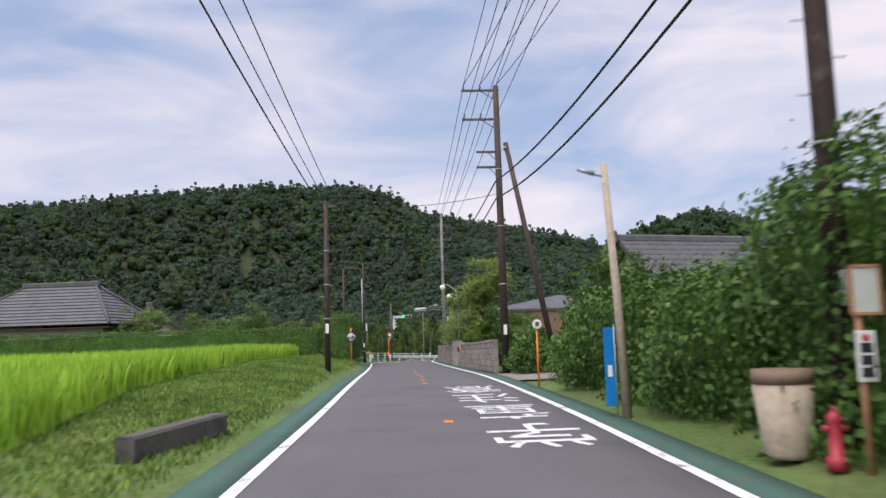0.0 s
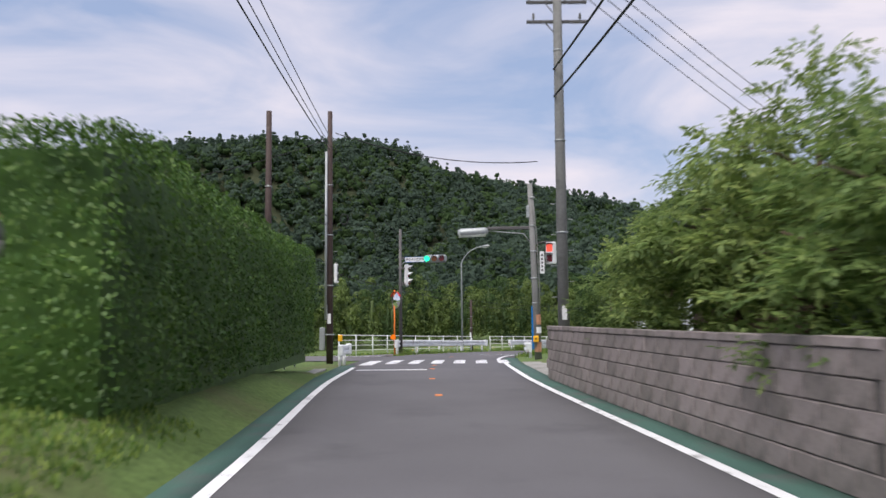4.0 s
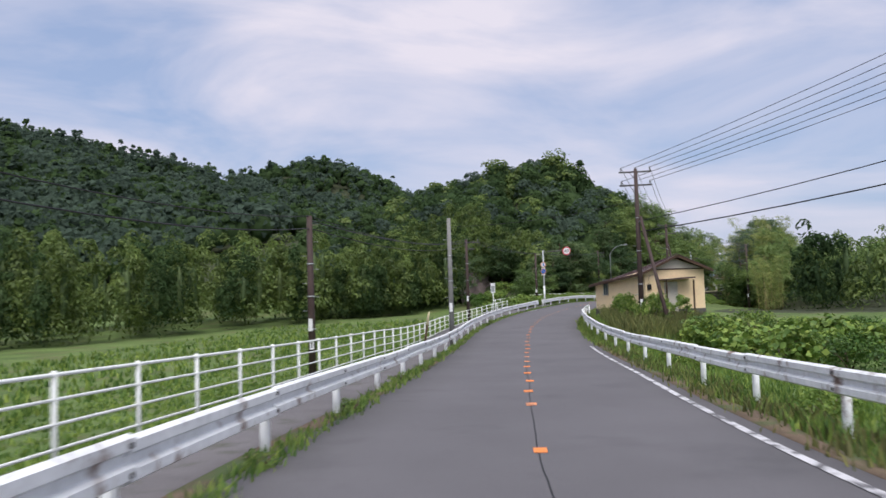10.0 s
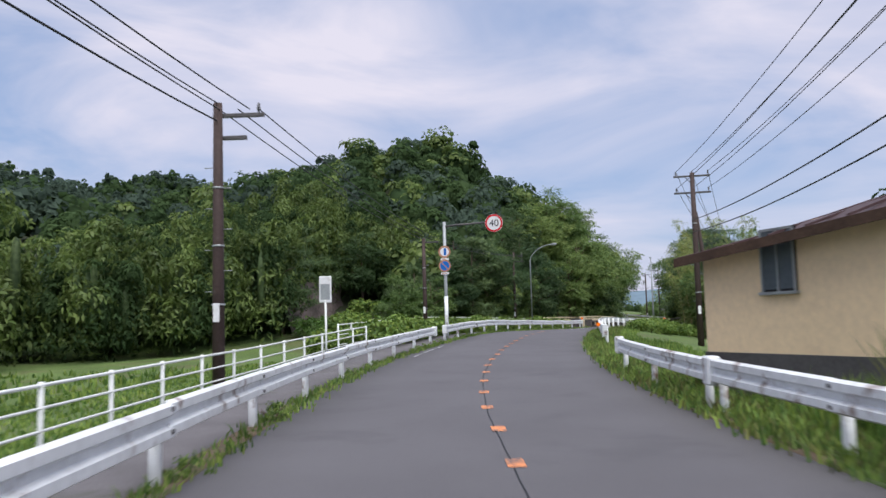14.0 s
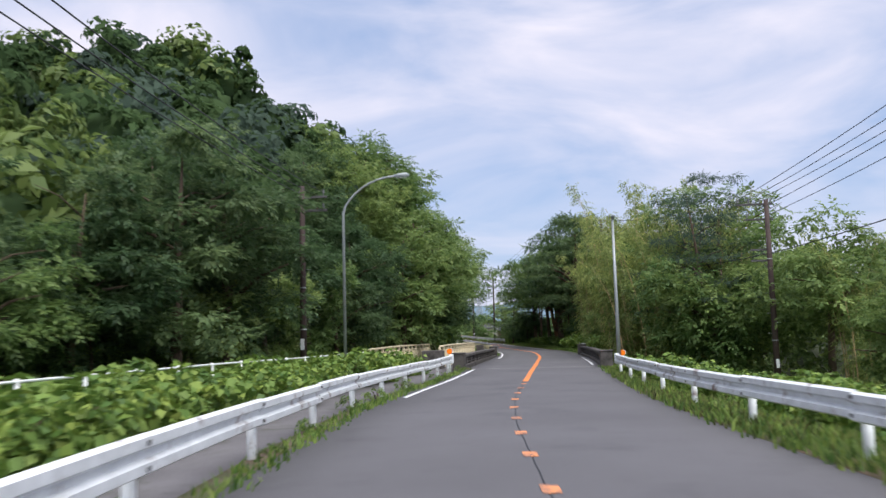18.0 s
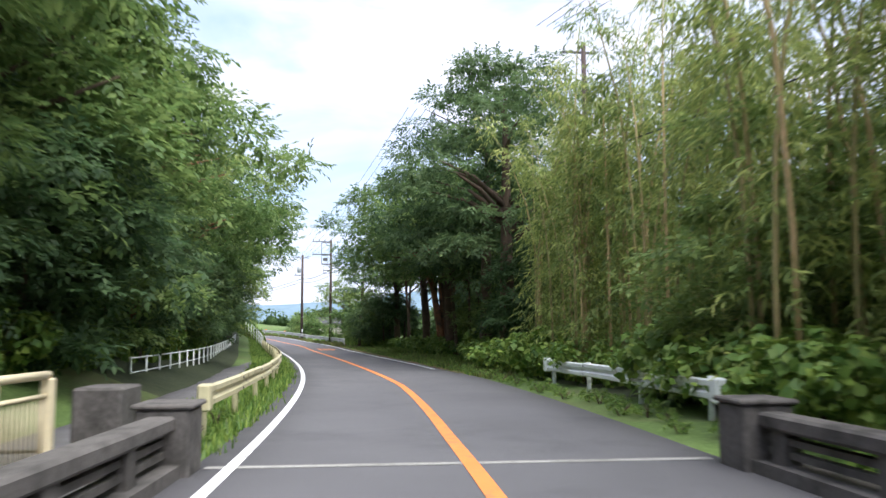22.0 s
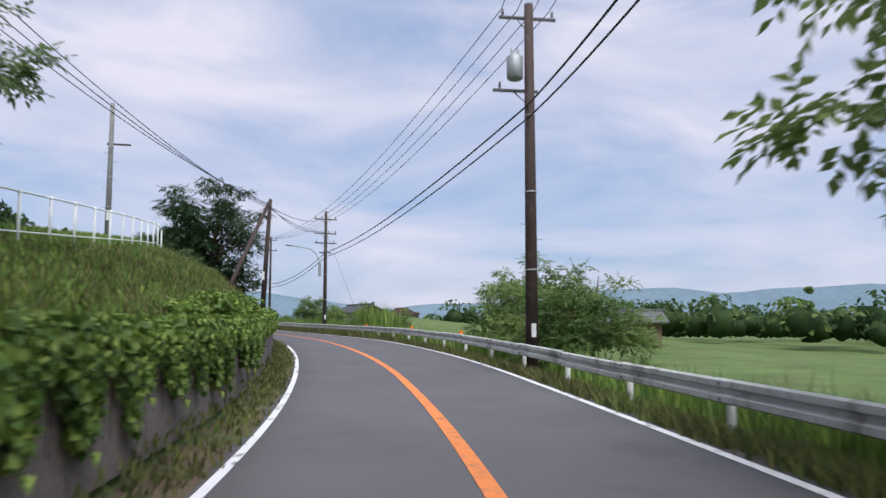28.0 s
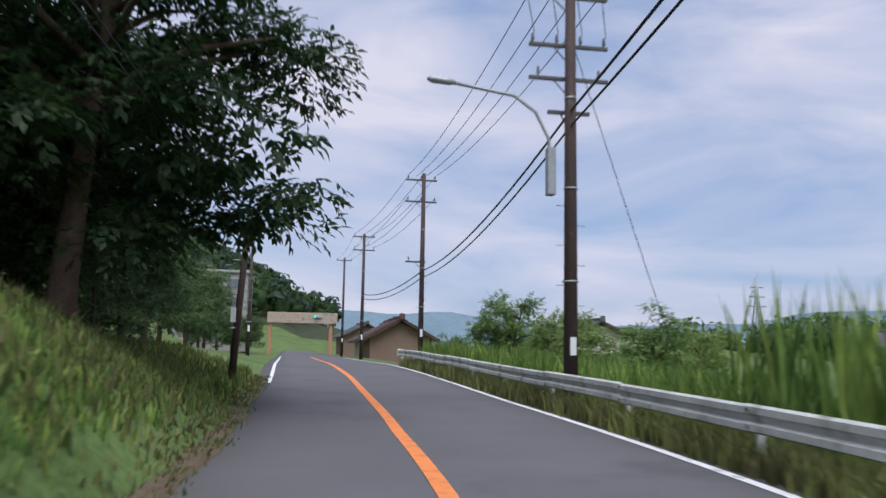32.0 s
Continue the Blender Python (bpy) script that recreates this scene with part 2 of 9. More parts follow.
M = dict(
    asphalt=mat("asphalt", (0.118, 0.114, 0.122), 0.85, var=0.16, scale=0.35, fine=60, bump=0.35, stain=((0.08, 0.078, 0.084), 0.5, 0.55, 0.8)),
    path=mat("path_asphalt", (0.14, 0.132, 0.138), 0.9, var=0.25, scale=0.8, fine=45, bump=0.4, stain=((0.07, 0.075, 0.05), 1.3, 0.52, 0.75)),
    white=mat("road_paint_white", (0.72, 0.72, 0.74), 0.7, var=0.08, scale=2, fine=30, stain=((0.16, 0.155, 0.16), 3.5, 0.56, 0.68)),
    worn=mat("road_paint_worn", (0.55, 0.55, 0.57), 0.75, var=0.1, scale=2, fine=30, stain=((0.095, 0.093, 0.1), 2.6, 0.47, 0.58)),
    stripe=mat("road_paint_stripe", (0.68, 0.68, 0.7), 0.7, var=0.08, scale=2, fine=30, stain=((0.12, 0.118, 0.125), 3.2, 0.54, 0.6)),
    orangeworn=mat("road_paint_orange_worn", (0.7, 0.27, 0.11), 0.75, var=0.1, scale=2, fine=30, stain=((0.16, 0.12, 0.11), 5.5, 0.46, 0.6)),
    orange=mat("road_paint_orange", (0.74, 0.235, 0.06), 0.7, var=0.1, scale=2, fine=30, stain=((0.3, 0.15, 0.09), 4.5, 0.52, 0.7)),
    green=mat("road_paint_green", (0.058, 0.118, 0.096), 0.8, var=0.2, scale=0.7, fine=35, stain=((0.09, 0.1, 0.095), 1.1, 0.5, 0.72)),
    soil=mat("soil", (0.13, 0.095, 0.065), 0.95, var=0.35, scale=1.2, fine=25, bump=0.6, stain=((0.07, 0.1, 0.035), 0.7, 0.48, 0.62)),
    ground=mat("ground", (0.08, 0.135, 0.032), 0.95, var=0.4, scale=0.25, fine=9, bump=0.8, second=(0.105, 0.155, 0.045), stain=((0.12, 0.11, 0.055), 0.3, 0.5, 0.75)),
    concrete=mat("concrete", (0.33, 0.32, 0.3), 0.9, var=0.22, scale=0.8, fine=18, bump=0.3, stain=((0.12, 0.115, 0.1), 1.4, 0.5, 0.75)),
    darkcon=mat("weathered_concrete", (0.11, 0.1, 0.095), 0.95, var=0.3, scale=1.0, fine=16, bump=0.5, stain=((0.035, 0.033, 0.03), 1.7, 0.48, 0.7)),
    wallcon=mat("retaining_concrete", (0.16, 0.138, 0.125), 0.95, var=0.3, scale=0.6, fine=14, bump=0.4, stain=((0.07, 0.06, 0.055), 1.0, 0.5, 0.72)),
    block=mat("wall_block", (0.27, 0.235, 0.225), 0.95, var=0.25, scale=1.2, fine=14, bump=0.6, obrand=0.22, stain=((0.035, 0.032, 0.03), 1.7, 0.47, 0.7)),
    rail=mat("guardrail_white", (0.74, 0.76, 0.77), 0.5, var=0.14, scale=1.5, fine=9, bump=0.1, spec=0.5, stain=((0.19, 0.12, 0.09), 2.2, 0.57, 0.68)),
    railold=mat("guardrail_dull", (0.5, 0.51, 0.49), 0.6, var=0.2, scale=1.2, fine=8, bump=0.12, stain=((0.15, 0.125, 0.1), 1.8, 0.52, 0.68)),
    railcream=mat("guardrail_brownish", (0.52, 0.47, 0.3), 0.55, var=0.15, scale=1.5, fine=9, bump=0.1, stain=((0.2, 0.16, 0.09), 2.0, 0.56, 0.72)),
    fence=mat("fence_white", (0.78, 0.8, 0.78), 0.5, var=0.07, scale=2, fine=12, bump=0.05, spec=0.5, stain=((0.3, 0.26, 0.2), 3.0, 0.64, 0.75)),
    cream=mat("cream_paint", (0.72, 0.62, 0.42), 0.55, var=0.1, scale=2, fine=15, bump=0.05, stain=((0.42, 0.34, 0.2), 2.5, 0.58, 0.75)),
    pole=mat("pole_brown", (0.062, 0.042, 0.038), 0.7, var=0.25, scale=1.5, fine=14, bump=0.15, stain=((0.13, 0.11, 0.1), 3.0, 0.6, 0.75)),
    polegrey=mat("pole_grey", (0.2, 0.2, 0.195), 0.75, var=0.2, scale=1.2, fine=16, bump=0.15, stain=((0.1, 0.1, 0.095), 2.0, 0.55, 0.75)),
    galv=mat("galvanised", (0.36, 0.38, 0.39), 0.5, 0.5, var=0.15, scale=2, fine=15, bump=0.08),
    steel=mat("steel_dark", (0.11, 0.105, 0.105), 0.55, 0.3, var=0.25, scale=2, fine=15),
    wire=mat("wire", (0.03, 0.03, 0.034), 0.6, var=0.1, bump=0),
    insul=mat("insulator", (0.16, 0.16, 0.17), 0.4, var=0.2, bump=0),
    porc=mat("porcelain", (0.6, 0.6, 0.6), 0.3, var=0.1, bump=0),
    black=mat("black", (0.012, 0.012, 0.013), 0.5, var=0.2, bump=0),
    plate=mat("plate_white", (0.75, 0.75, 0.76), 0.5, var=0.06, scale=3, bump=0, stain=((0.5, 0.48, 0.44), 4, 0.6, 0.8)),
    red=mat("sign_red", (0.55, 0.02, 0.03), 0.45, var=0.1, scale=3, bump=0),
    blue=mat("sign_blue", (0.012, 0.13, 0.5), 0.45, var=0.1, scale=3, bump=0),
    banner=mat("banner_blue", (0.005, 0.17, 0.5), 0.7, var=0.15, scale=2, bump=0.1),
    fadered=mat("sign_faded_red", (0.45, 0.23, 0.14), 0.55, var=0.15, scale=4, bump=0),
    orangep=mat("orange_paint", (0.75, 0.2, 0.035), 0.5, var=0.12, scale=3, bump=0.05),
    # faint emission imitates the light that the unlit reflectors throw back
    reflector=mat("orange_reflector", (0.9, 0.2, 0.01), 0.25, var=0.08, scale=8, bump=0, emit=((0.9, 0.22, 0.01), 0.15)),
    yellow=mat("yellow_plate", (0.8, 0.42, 0.02), 0.5, var=0.1, bump=0),
    mirror=mat("mirror_glass", (0.85, 0.87, 0.88), 0.04, 1.0, var=0.02, bump=0),
    ink=mat("ink", (0.03, 0.03, 0.04), 0.6, var=0.1, bump=0),
    tile=mat("roof_tile", (0.1, 0.1, 0.108), 0.5, var=0.3, scale=1.5, fine=10, bump=0.2, obrand=0.25),
    tilered=mat("roof_tile_reddish", (0.1, 0.058, 0.05), 0.65, var=0.3, scale=1, fine=8),
    metalroof=mat("roof_metal_brown", (0.075, 0.045, 0.045), 0.5, var=0.25, scale=0.8, fine=8),
    plaster=mat("plaster_white", (0.62, 0.57, 0.5), 0.9, var=0.1, scale=0.8, fine=12, stain=((0.38, 0.33, 0.27), 0.9, 0.56, 0.8)),
    beige=mat("wall_beige", (0.86, 0.67, 0.42), 0.9, var=0.09, scale=0.6, fine=9, bump=0.15, stain=((0.66, 0.5, 0.32), 0.8, 0.58, 0.82)),
    brownsid=mat("siding_brown", (0.215, 0.145, 0.11), 0.7, var=0.12, scale=0.6, fine=8),
    wood=mat("dark_wood", (0.075, 0.045, 0.03), 0.8, var=0.35, scale=2, fine=20, bump=0.3),
    bark=mat("bark", (0.1, 0.07, 0.05), 0.95, var=0.4, scale=3, fine=18, bump=0.9),
    barkred=mat("bark_reddish", (0.24, 0.12, 0.065), 0.95, var=0.4, scale=3, fine=14, bump=0.9, stain=((0.07, 0.055, 0.04), 1.5, 0.48, 0.6)),
    culm=mat("bamboo_culm", (0.3, 0.3, 0.1), 0.5, var=0.3, scale=0.8, fine=8, second=(0.36, 0.26, 0.14), obrand=0.3),
    glass=mat("window_glass", (0.12, 0.14, 0.16), 0.08, var=0.15, bump=0, spec=0.8),
    film=mat("greenhouse_film", (0.75, 0.77, 0.77), 0.35, var=0.06, scale=2, bump=0.1, trans=0.35),
    litter=mat("leaf_litter", (0.19, 0.125, 0.075), 0.95, var=0.4, scale=1.5, fine=30, bump=0.7, stain=((0.1, 0.13, 0.05), 0.9, 0.44, 0.6)),
    gravel=mat("gravel", (0.25, 0.22, 0.2), 0.95, var=0.35, scale=3, fine=40, bump=0.8),
    leaf=mat("leaf_broad", (0.125, 0.2, 0.058), 0.55, var=0.3, scale=0.35, fine=3, bump=0, island=0.25, obrand=0.25, trans=0.48, second=(0.19, 0.27, 0.085)),
    leafdark=mat("leaf_dark", (0.07, 0.122, 0.052), 0.55, var=0.3, scale=0.35, fine=3, bump=0, island=0.25, obrand=0.25, trans=0.5, second=(0.112, 0.172, 0.07)),
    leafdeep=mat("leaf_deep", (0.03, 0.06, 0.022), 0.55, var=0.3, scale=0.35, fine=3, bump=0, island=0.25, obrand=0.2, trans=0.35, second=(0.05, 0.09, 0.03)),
    # conifer green, lightened and blued to carry the far hill's haze
    leafcon=mat("leaf_conifer", (0.072, 0.11, 0.086), 0.8, var=0.3, scale=0.05, fine=0.3, bump=0, island=0.06, trans=0.5, second=(0.095, 0.136, 0.098), spec=0.1),
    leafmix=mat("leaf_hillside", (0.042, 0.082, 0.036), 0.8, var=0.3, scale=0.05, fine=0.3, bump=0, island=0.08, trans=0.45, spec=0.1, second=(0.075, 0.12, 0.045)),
    leafbam=mat("leaf_bamboo", (0.2, 0.27, 0.07), 0.5, var=0.35, scale=0.2, fine=2, bump=0, island=0.35, obrand=0.22, trans=0.56, second=(0.31, 0.37, 0.12)),
    leafbelt=mat("leaf_bamboo_far", (0.1, 0.155, 0.042), 0.5, var=0.4, scale=0.18, fine=0.6, bump=0, island=0.16, trans=0.42, second=(0.155, 0.215, 0.058)),
    hedge=mat("leaf_hedge", (0.055, 0.12, 0.024), 0.5, var=0.3, scale=0.8, fine=4, bump=0, island=0.22, trans=0.2, second=(0.095, 0.175, 0.035)),
    kudzu=mat("leaf_kudzu", (0.13, 0.22, 0.04), 0.5, var=0.3, scale=0.6, fine=3, bump=0, island=0.4, trans=0.3, second=(0.19, 0.28, 0.06)),
    grass=mat("grass_blade", (0.105, 0.19, 0.035), 0.6, var=0.35, scale=0.3, fine=2, bump=0, island=0.45, trans=0.3, second=(0.18, 0.27, 0.06)),
    drygrass=mat("grass_dry", (0.13, 0.115, 0.05), 0.7, var=0.35, scale=0.4, fine=3, bump=0, island=0.45, trans=0.3, second=(0.14, 0.17, 0.05)),
    rice=mat("rice_leaf", (0.27, 0.45, 0.04), 0.55, var=0.2, scale=0.08, fine=1, bump=0, island=0.25, trans=0.35, second=(0.34, 0.52, 0.06)),
    flower=mat("flower_yellow", (0.85, 0.5, 0.02), 0.6, var=0.1, bump=0),
    lampglass=mat("lamp_cover", (0.6, 0.62, 0.6), 0.3, var=0.06, bump=0, spec=0.6),
    globe=mat("lamp_globe", (0.72, 0.74, 0.6), 0.25, var=0.05, bump=0, spec=0.6, emit=((0.9, 0.9, 0.6), 0.12)),
    siggreen=mat("signal_green", (0.02, 0.6, 0.35), 0.2, var=0.05, bump=0, emit=((0.03, 1.0, 0.5), 1.1)),
    sigred=mat("signal_red_off", (0.16, 0.01, 0.015), 0.2, var=0.1, bump=0, spec=0.7),
    sigamber=mat("signal_amber_off", (0.22, 0.07, 0.01), 0.2, var=0.1, bump=0, spec=0.7),
    sigredon=mat("signal_red_lit", (0.8, 0.05, 0.03), 0.2, var=0.05, bump=0, emit=((1.0, 0.1, 0.06), 1.0)),
    hydrant=mat("hydrant_red", (0.36, 0.04, 0.06), 0.45, var=0.2, scale=4, bump=0.1),
    planter=mat("planter_beige", (0.42, 0.35, 0.28), 0.85, var=0.2, scale=2, bump=0.2, stain=((0.2, 0.14, 0.1), 2, 0.52, 0.75)),
    # understory soil; also paints the tree shade on the left verge past s 283
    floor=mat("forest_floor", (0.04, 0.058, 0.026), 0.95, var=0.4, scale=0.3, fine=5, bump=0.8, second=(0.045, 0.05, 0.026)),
    # blue of distance haze is mixed into this base colour
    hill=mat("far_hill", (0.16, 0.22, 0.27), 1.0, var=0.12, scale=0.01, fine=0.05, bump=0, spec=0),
    rock=mat("rock_cut", (0.16, 0.13, 0.12), 0.95, var=0.4, scale=0.5, fine=4, bump=1.0),
)


# ---- the plan: everything is set out by metres along the road and metres to the right of the lane's middle ----
AXIS = [
    (1.83, -44.91, -0.02),
    (1.20, -29.92, -0.02),
    (0.57, -14.93, -0.02),
    (-0.06, 0.05, -0.02),
    (-0.73, 15.04, 0.13),
    (-1.68, 30.01, 0.17),
    (-2.64, 44.98, -0.02),
    (-3.66, 59.94, -0.18),
    (-4.65, 74.91, -0.28),
    (-4.27, 89.88, -0.52),
    (-0.47, 104.35, -1.01),
    (6.43, 117.65, -1.47),
    (14.69, 130.17, -1.88),
    (23.21, 142.51, -2.13),
    (31.97, 154.69, -1.98),
    (41.45, 166.30, -1.77),
    (52.12, 176.83, -1.46),
    (63.68, 186.38, -1.17),
    (75.94, 195.01, -1.23),
    (88.89, 202.59, -1.35),
    (101.96, 209.95, -1.30),
    (114.90, 217.52, -1.37),
    (127.42, 225.78, -1.44),
    (139.46, 234.73, -1.50),
    (151.07, 244.22, -1.47),
    (162.41, 254.04, -1.35),
    (173.69, 263.93, -1.18),
    (184.38, 274.44, -1.00),
    (194.24, 285.74, -0.58),
    (203.26, 297.72, -0.23),
    (211.58, 310.40, 0.04),
    (218.63, 323.63, 0.34),
    (225.23, 337.10, 0.64),
]

AXIS0, STEP = -45.0, 15.0


def node(i):
    if i < 0:
        a, b = Vector(AXIS[0]), Vector(AXIS[1])
        return a + (a - b) * -i
    if i >= len(AXIS):
        a, b = Vector(AXIS[-1]), Vector(AXIS[-2])
        d = a - b
        d.z = 0
        return a + d * (i - len(AXIS) + 1)
    return Vector(AXIS[i])


def axis(s):
    u = (s - AXIS0) / STEP
    i = math.floor(u)
    t = u - i
    p0, p1, p2, p3 = node(i - 1), node(i), node(i + 1), node(i + 2)
    return 0.5 * (2 * p1 + (p2 - p0) * t + (2 * p0 - 5 * p1 + 4 * p2 - p3) * t * t + (3 * p1 - p0 - 3 * p2 + p3) * t ** 3)


def heading(s):
    d = axis(s + 0.5) - axis(s - 0.5)
    return math.atan2(d.x, d.y)


def at(s, off=0.0, h=0.0):
    p, a = axis(s), heading(s)
    return Vector((p.x + math.cos(a) * off, p.y - math.sin(a) * off, p.z + h))


def place(s, off, h=0.0, turn=0.0):
    """A pose on the plan: x to the right of the road, y along it."""
    p = at(s, off, h)
    return Matrix.Translation(p) @ Matrix.Rotation(-heading(s) + radians(turn), 4, "Z")


LO = (2.3, 3.2, 5.0, 8.0, 14.0, 30.0, 70.0)
RO = (3.8, 4.7, 6.5, 10.0, 16.0, 30.0, 70.0)
SECTS = []


def section(s, left, right):
    SECTS.append((s, left, right))


section(-45, (0, 0.1, 0.2, 0.4, 0.4, 0.4, 0.4), (0, 0.1, 0.2, 0.2, 0.2, 0.2, 0.2))
section(7, (0, 0.05, 0.1, 0.12, 0.15, 0.2, 0.2), (0, 0.15, 0.3, 0.3, 0.3, 0.3, 0.3))
section(14, (0, 0.15, 0.28, 0.25, 0.22, 0.22, 0.2), (0, 0.15, 0.3, 0.3, 0.3, 0.3, 0.3))
section(23, (0, 0.25, 0.45, 0.38, 0.32, 0.32, 0.3), (0, 0.15, 0.3, 0.3, 0.3, 0.3, 0.3))
section(26, (0, 0.3, 0.5, 0.42, 0.35, 0.35, 0.3), (0, 0.02, 0.04, 0.06, 0.1, 0.3, 0.3))
section(33, (0, 0.4, 0.7, 0.58, 0.5, 0.48, 0.4), (0, 0.02, 0.04, 0.06, 0.1, 0.3, 0.3))
section(35, (0, 0.42, 0.74, 0.62, 0.53, 0.5, 0.42), (0, 0.1, 0.3, 0.3, 0.3, 0.3, 0.3))
section(40, (0, 0.5, 0.9, 0.75, 0.65, 0.6, 0.5), (0, 0.1, 0.3, 0.3, 0.3, 0.3, 0.3))
section(56, (0, 0.55, 1.0, 0.9, 0.8, 0.75, 0.6), (0, 0.05, 0.3, 0.3, 0.3, 0.3, 0.3))
section(70, (0, 0.4, 0.7, 0.7, 0.7, 0.7, 0.6), (0, 0.05, 0.2, 0.2, 0.2, 0.2, 0.2))
section(78, (0, 0, 0, 0, 0, 0, 0), (0, 0, 0, 0, 0, -0.2, -0.6))
section(92, (0, 0, 0, -0.3, -0.6, -1.0, -2.0), (0, 0.15, 0.6, 0.8, 0.5, -0.6, -1.4))
section(118, (0, 0, 0, -0.6, -1.0, -1.3, -2.2), (0, -0.1, -0.4, -0.7, -0.9, -1.0, -1.4))
section(150, (0, 0, -0.1, -0.9, -1.2, -1.4, -2.0), (0, -0.1, -0.3, -0.5, -0.8, -1.0, -1.2))
section(190, (0, 0, -0.1, -0.6, -1.2, -1.8, -2.0), (0, 0, -0.1, -0.5, -1.0, -1.4, -1.4))
section(212, (0, 0, -0.1, -0.6, -1.0, -1.2, -1.0), (0, 0, -0.2, -0.9, -1.5, -1.6, -1.5))
section(224, (0, 0, -0.1, -0.5, 0.2, 2.5, 4.0), (0, 0, -0.2, -1.0, -1.6, -1.7, -1.5))
section(235, (0, 0, -0.1, -0.3, 2.2, 8.0, 9.0), (0, 0, -0.3, -1.2, -1.8, -1.8, -1.6))
section(247, (0, -0.1, -0.3, -0.4, 5.0, 13.5, 12.0), (0, -0.1, -0.8, -1.6, -2.0, -2.0, -1.8))
section(251, (-3, -4, -4, -2, 6, 14.5, 12.0), (-3, -4, -4, -3.5, -3, -2.0, -1.8))
section(267, (-3, -4, -4, -1.5, 9, 19.5, 14.0), (-3, -4, -3.5, -3, -2, -1.0, -1.5))
section(272, (0, -0.1, -0.1, 1.0, 12.0, 24.0, 16.0), (0, 0, 0.2, 0.3, 0.2, 0, -0.5))
section(286, (0, 0, 0.0, 1.2, 11.0, 22.0, 15.0), (0, 0, 0.1, 0.3, 0.4, 0.4, 0))
section(300, (0, 0, 0.0, 0.8, 8.0, 17.0, 13.0), (0, 0, 0.1, 0.3, 0.4, 0.4, 0))
section(335, (0, 0.1, 0.4, 1.5, 4.0, 8.0, 8.0), (0, 0, 0.1, 0.2, 0.1, -0.5, -1.0))
section(346, (0.1, 0.4, 1.4, 2.6, 3.6, 4.5, 5.0), (0, -0.1, -0.5, -1.2, -1.8, -2.0, -2.0))
section(358, (0.1, 1.5, 2.1, 3.1, 3.5, 4.0, 4.5), (0, -0.2, -1.0, -1.8, -2.2, -2.2, -2.0))
section(371, (0.1, 1.65, 2.7, 3.8, 4.0, 4.1, 4.2), (0, -0.2, -1.0, -1.7, -2.2, -2.4, -2.4))
section(384, (0.1, 1.75, 3.3, 4.6, 4.8, 4.7, 4.3), (0, -0.2, -1.0, -1.6, -2.2, -2.6, -2.6))
section(394, (0.0, 1.5, 3.0, 4.1, 4.2, 4.0, 3.8), (0, -0.1, -0.8, -1.2, -2.0, -2.6, -2.8))
section(405, (0.0, 0.9, 2.3, 3.1, 3.2, 3.0, 2.8), (0, 0, -0.5, -1.0, -2.0, -2.7, -2.9))
section(415, (0, 0.3, 1.0, 1.4, 1.5, 1.4, 1.2), (0, 0, -0.3, -0.8, -2.0, -2.8, -3.0))
section(480, (0, 0, 0, 0, 0, 0, 0), (0, 0, 0, -0.8, -2.0, -3.0, -3.2))

SS = np.arange(-60.0, 640.0, 1.0)
SP = np.array([axis(s) for s in SS])
SH = np.array([heading(s) for s in SS])
ST = np.array([r[0] for r in SECTS], float)
SL = np.array([r[1] for r in SECTS], float)
SR = np.array([r[2] for r in SECTS], float)
BUMPS = [  # x, y, height, radius across, radius along, turn
    (-131, 466, 57, 131, 65, 0.08),
    (-277, 393, 51, 174, 74, 0.31),
    (20, 468, 36, 128, 108, -0.47),
    (146, 440, 19, 144, 59, -0.36),
    (235, 741, 101, 139, 97, -0.27),
    (-246, 360, 19, 73, 58, -0.12),
]


def plan(x, y):
    """Metres along the road and to its right for arrays of places."""
    x, y = np.asarray(x, float).ravel(), np.asarray(y, float).ravel()
    s, off = np.empty(len(x)), np.empty(len(x))
    for i in range(0, len(x), 4000):
        j = slice(i, i + 4000)
        d = (x[j, None] - SP[None, :, 0]) ** 2 + (y[j, None] - SP[None, :, 1]) ** 2
        k = d.argmin(1)
        dx, dy = x[j] - SP[k, 0], y[j] - SP[k, 1]
        h = SH[k]
        s[j] = SS[k] + dx * np.sin(h) + dy * np.cos(h)
        side = dx * np.cos(h) - dy * np.sin(h)
        off[j] = np.sign(side) * np.sqrt(np.maximum(d[np.arange(len(k)), k] - np.clip(dx * np.sin(h) + dy * np.cos(h), -0.6, 0.6) ** 2, 0))
    return s, off


def relief(s, off):
    """Height of the ground over the road's surface."""
    s, off = np.asarray(s, float), np.asarray(off, float)
    i = np.clip(np.searchsorted(ST, s) - 1, 0, len(ST) - 2)
    u = np.clip((s - ST[i]) / (ST[i + 1] - ST[i]), 0, 1)
    out = np.zeros_like(s)
    for sign, offs, tab in ((-1, LO, SL), (1, RO, SR)):
        rows = tab[i] * (1 - u)[:, None] + tab[i + 1] * u[:, None]
        d = off * sign
        h = np.zeros_like(s)
        for k in range(len(offs) - 1):
            w = np.clip((d - offs[k]) / (offs[k + 1] - offs[k]), 0, 1)
            h += (rows[:, k + 1] - rows[:, k]) * w
        h += rows[:, 0] * np.clip((d - offs[0] + 0.6) / 0.6, 0, 1)
        out += np.where(d > 0, h, 0)
    return out


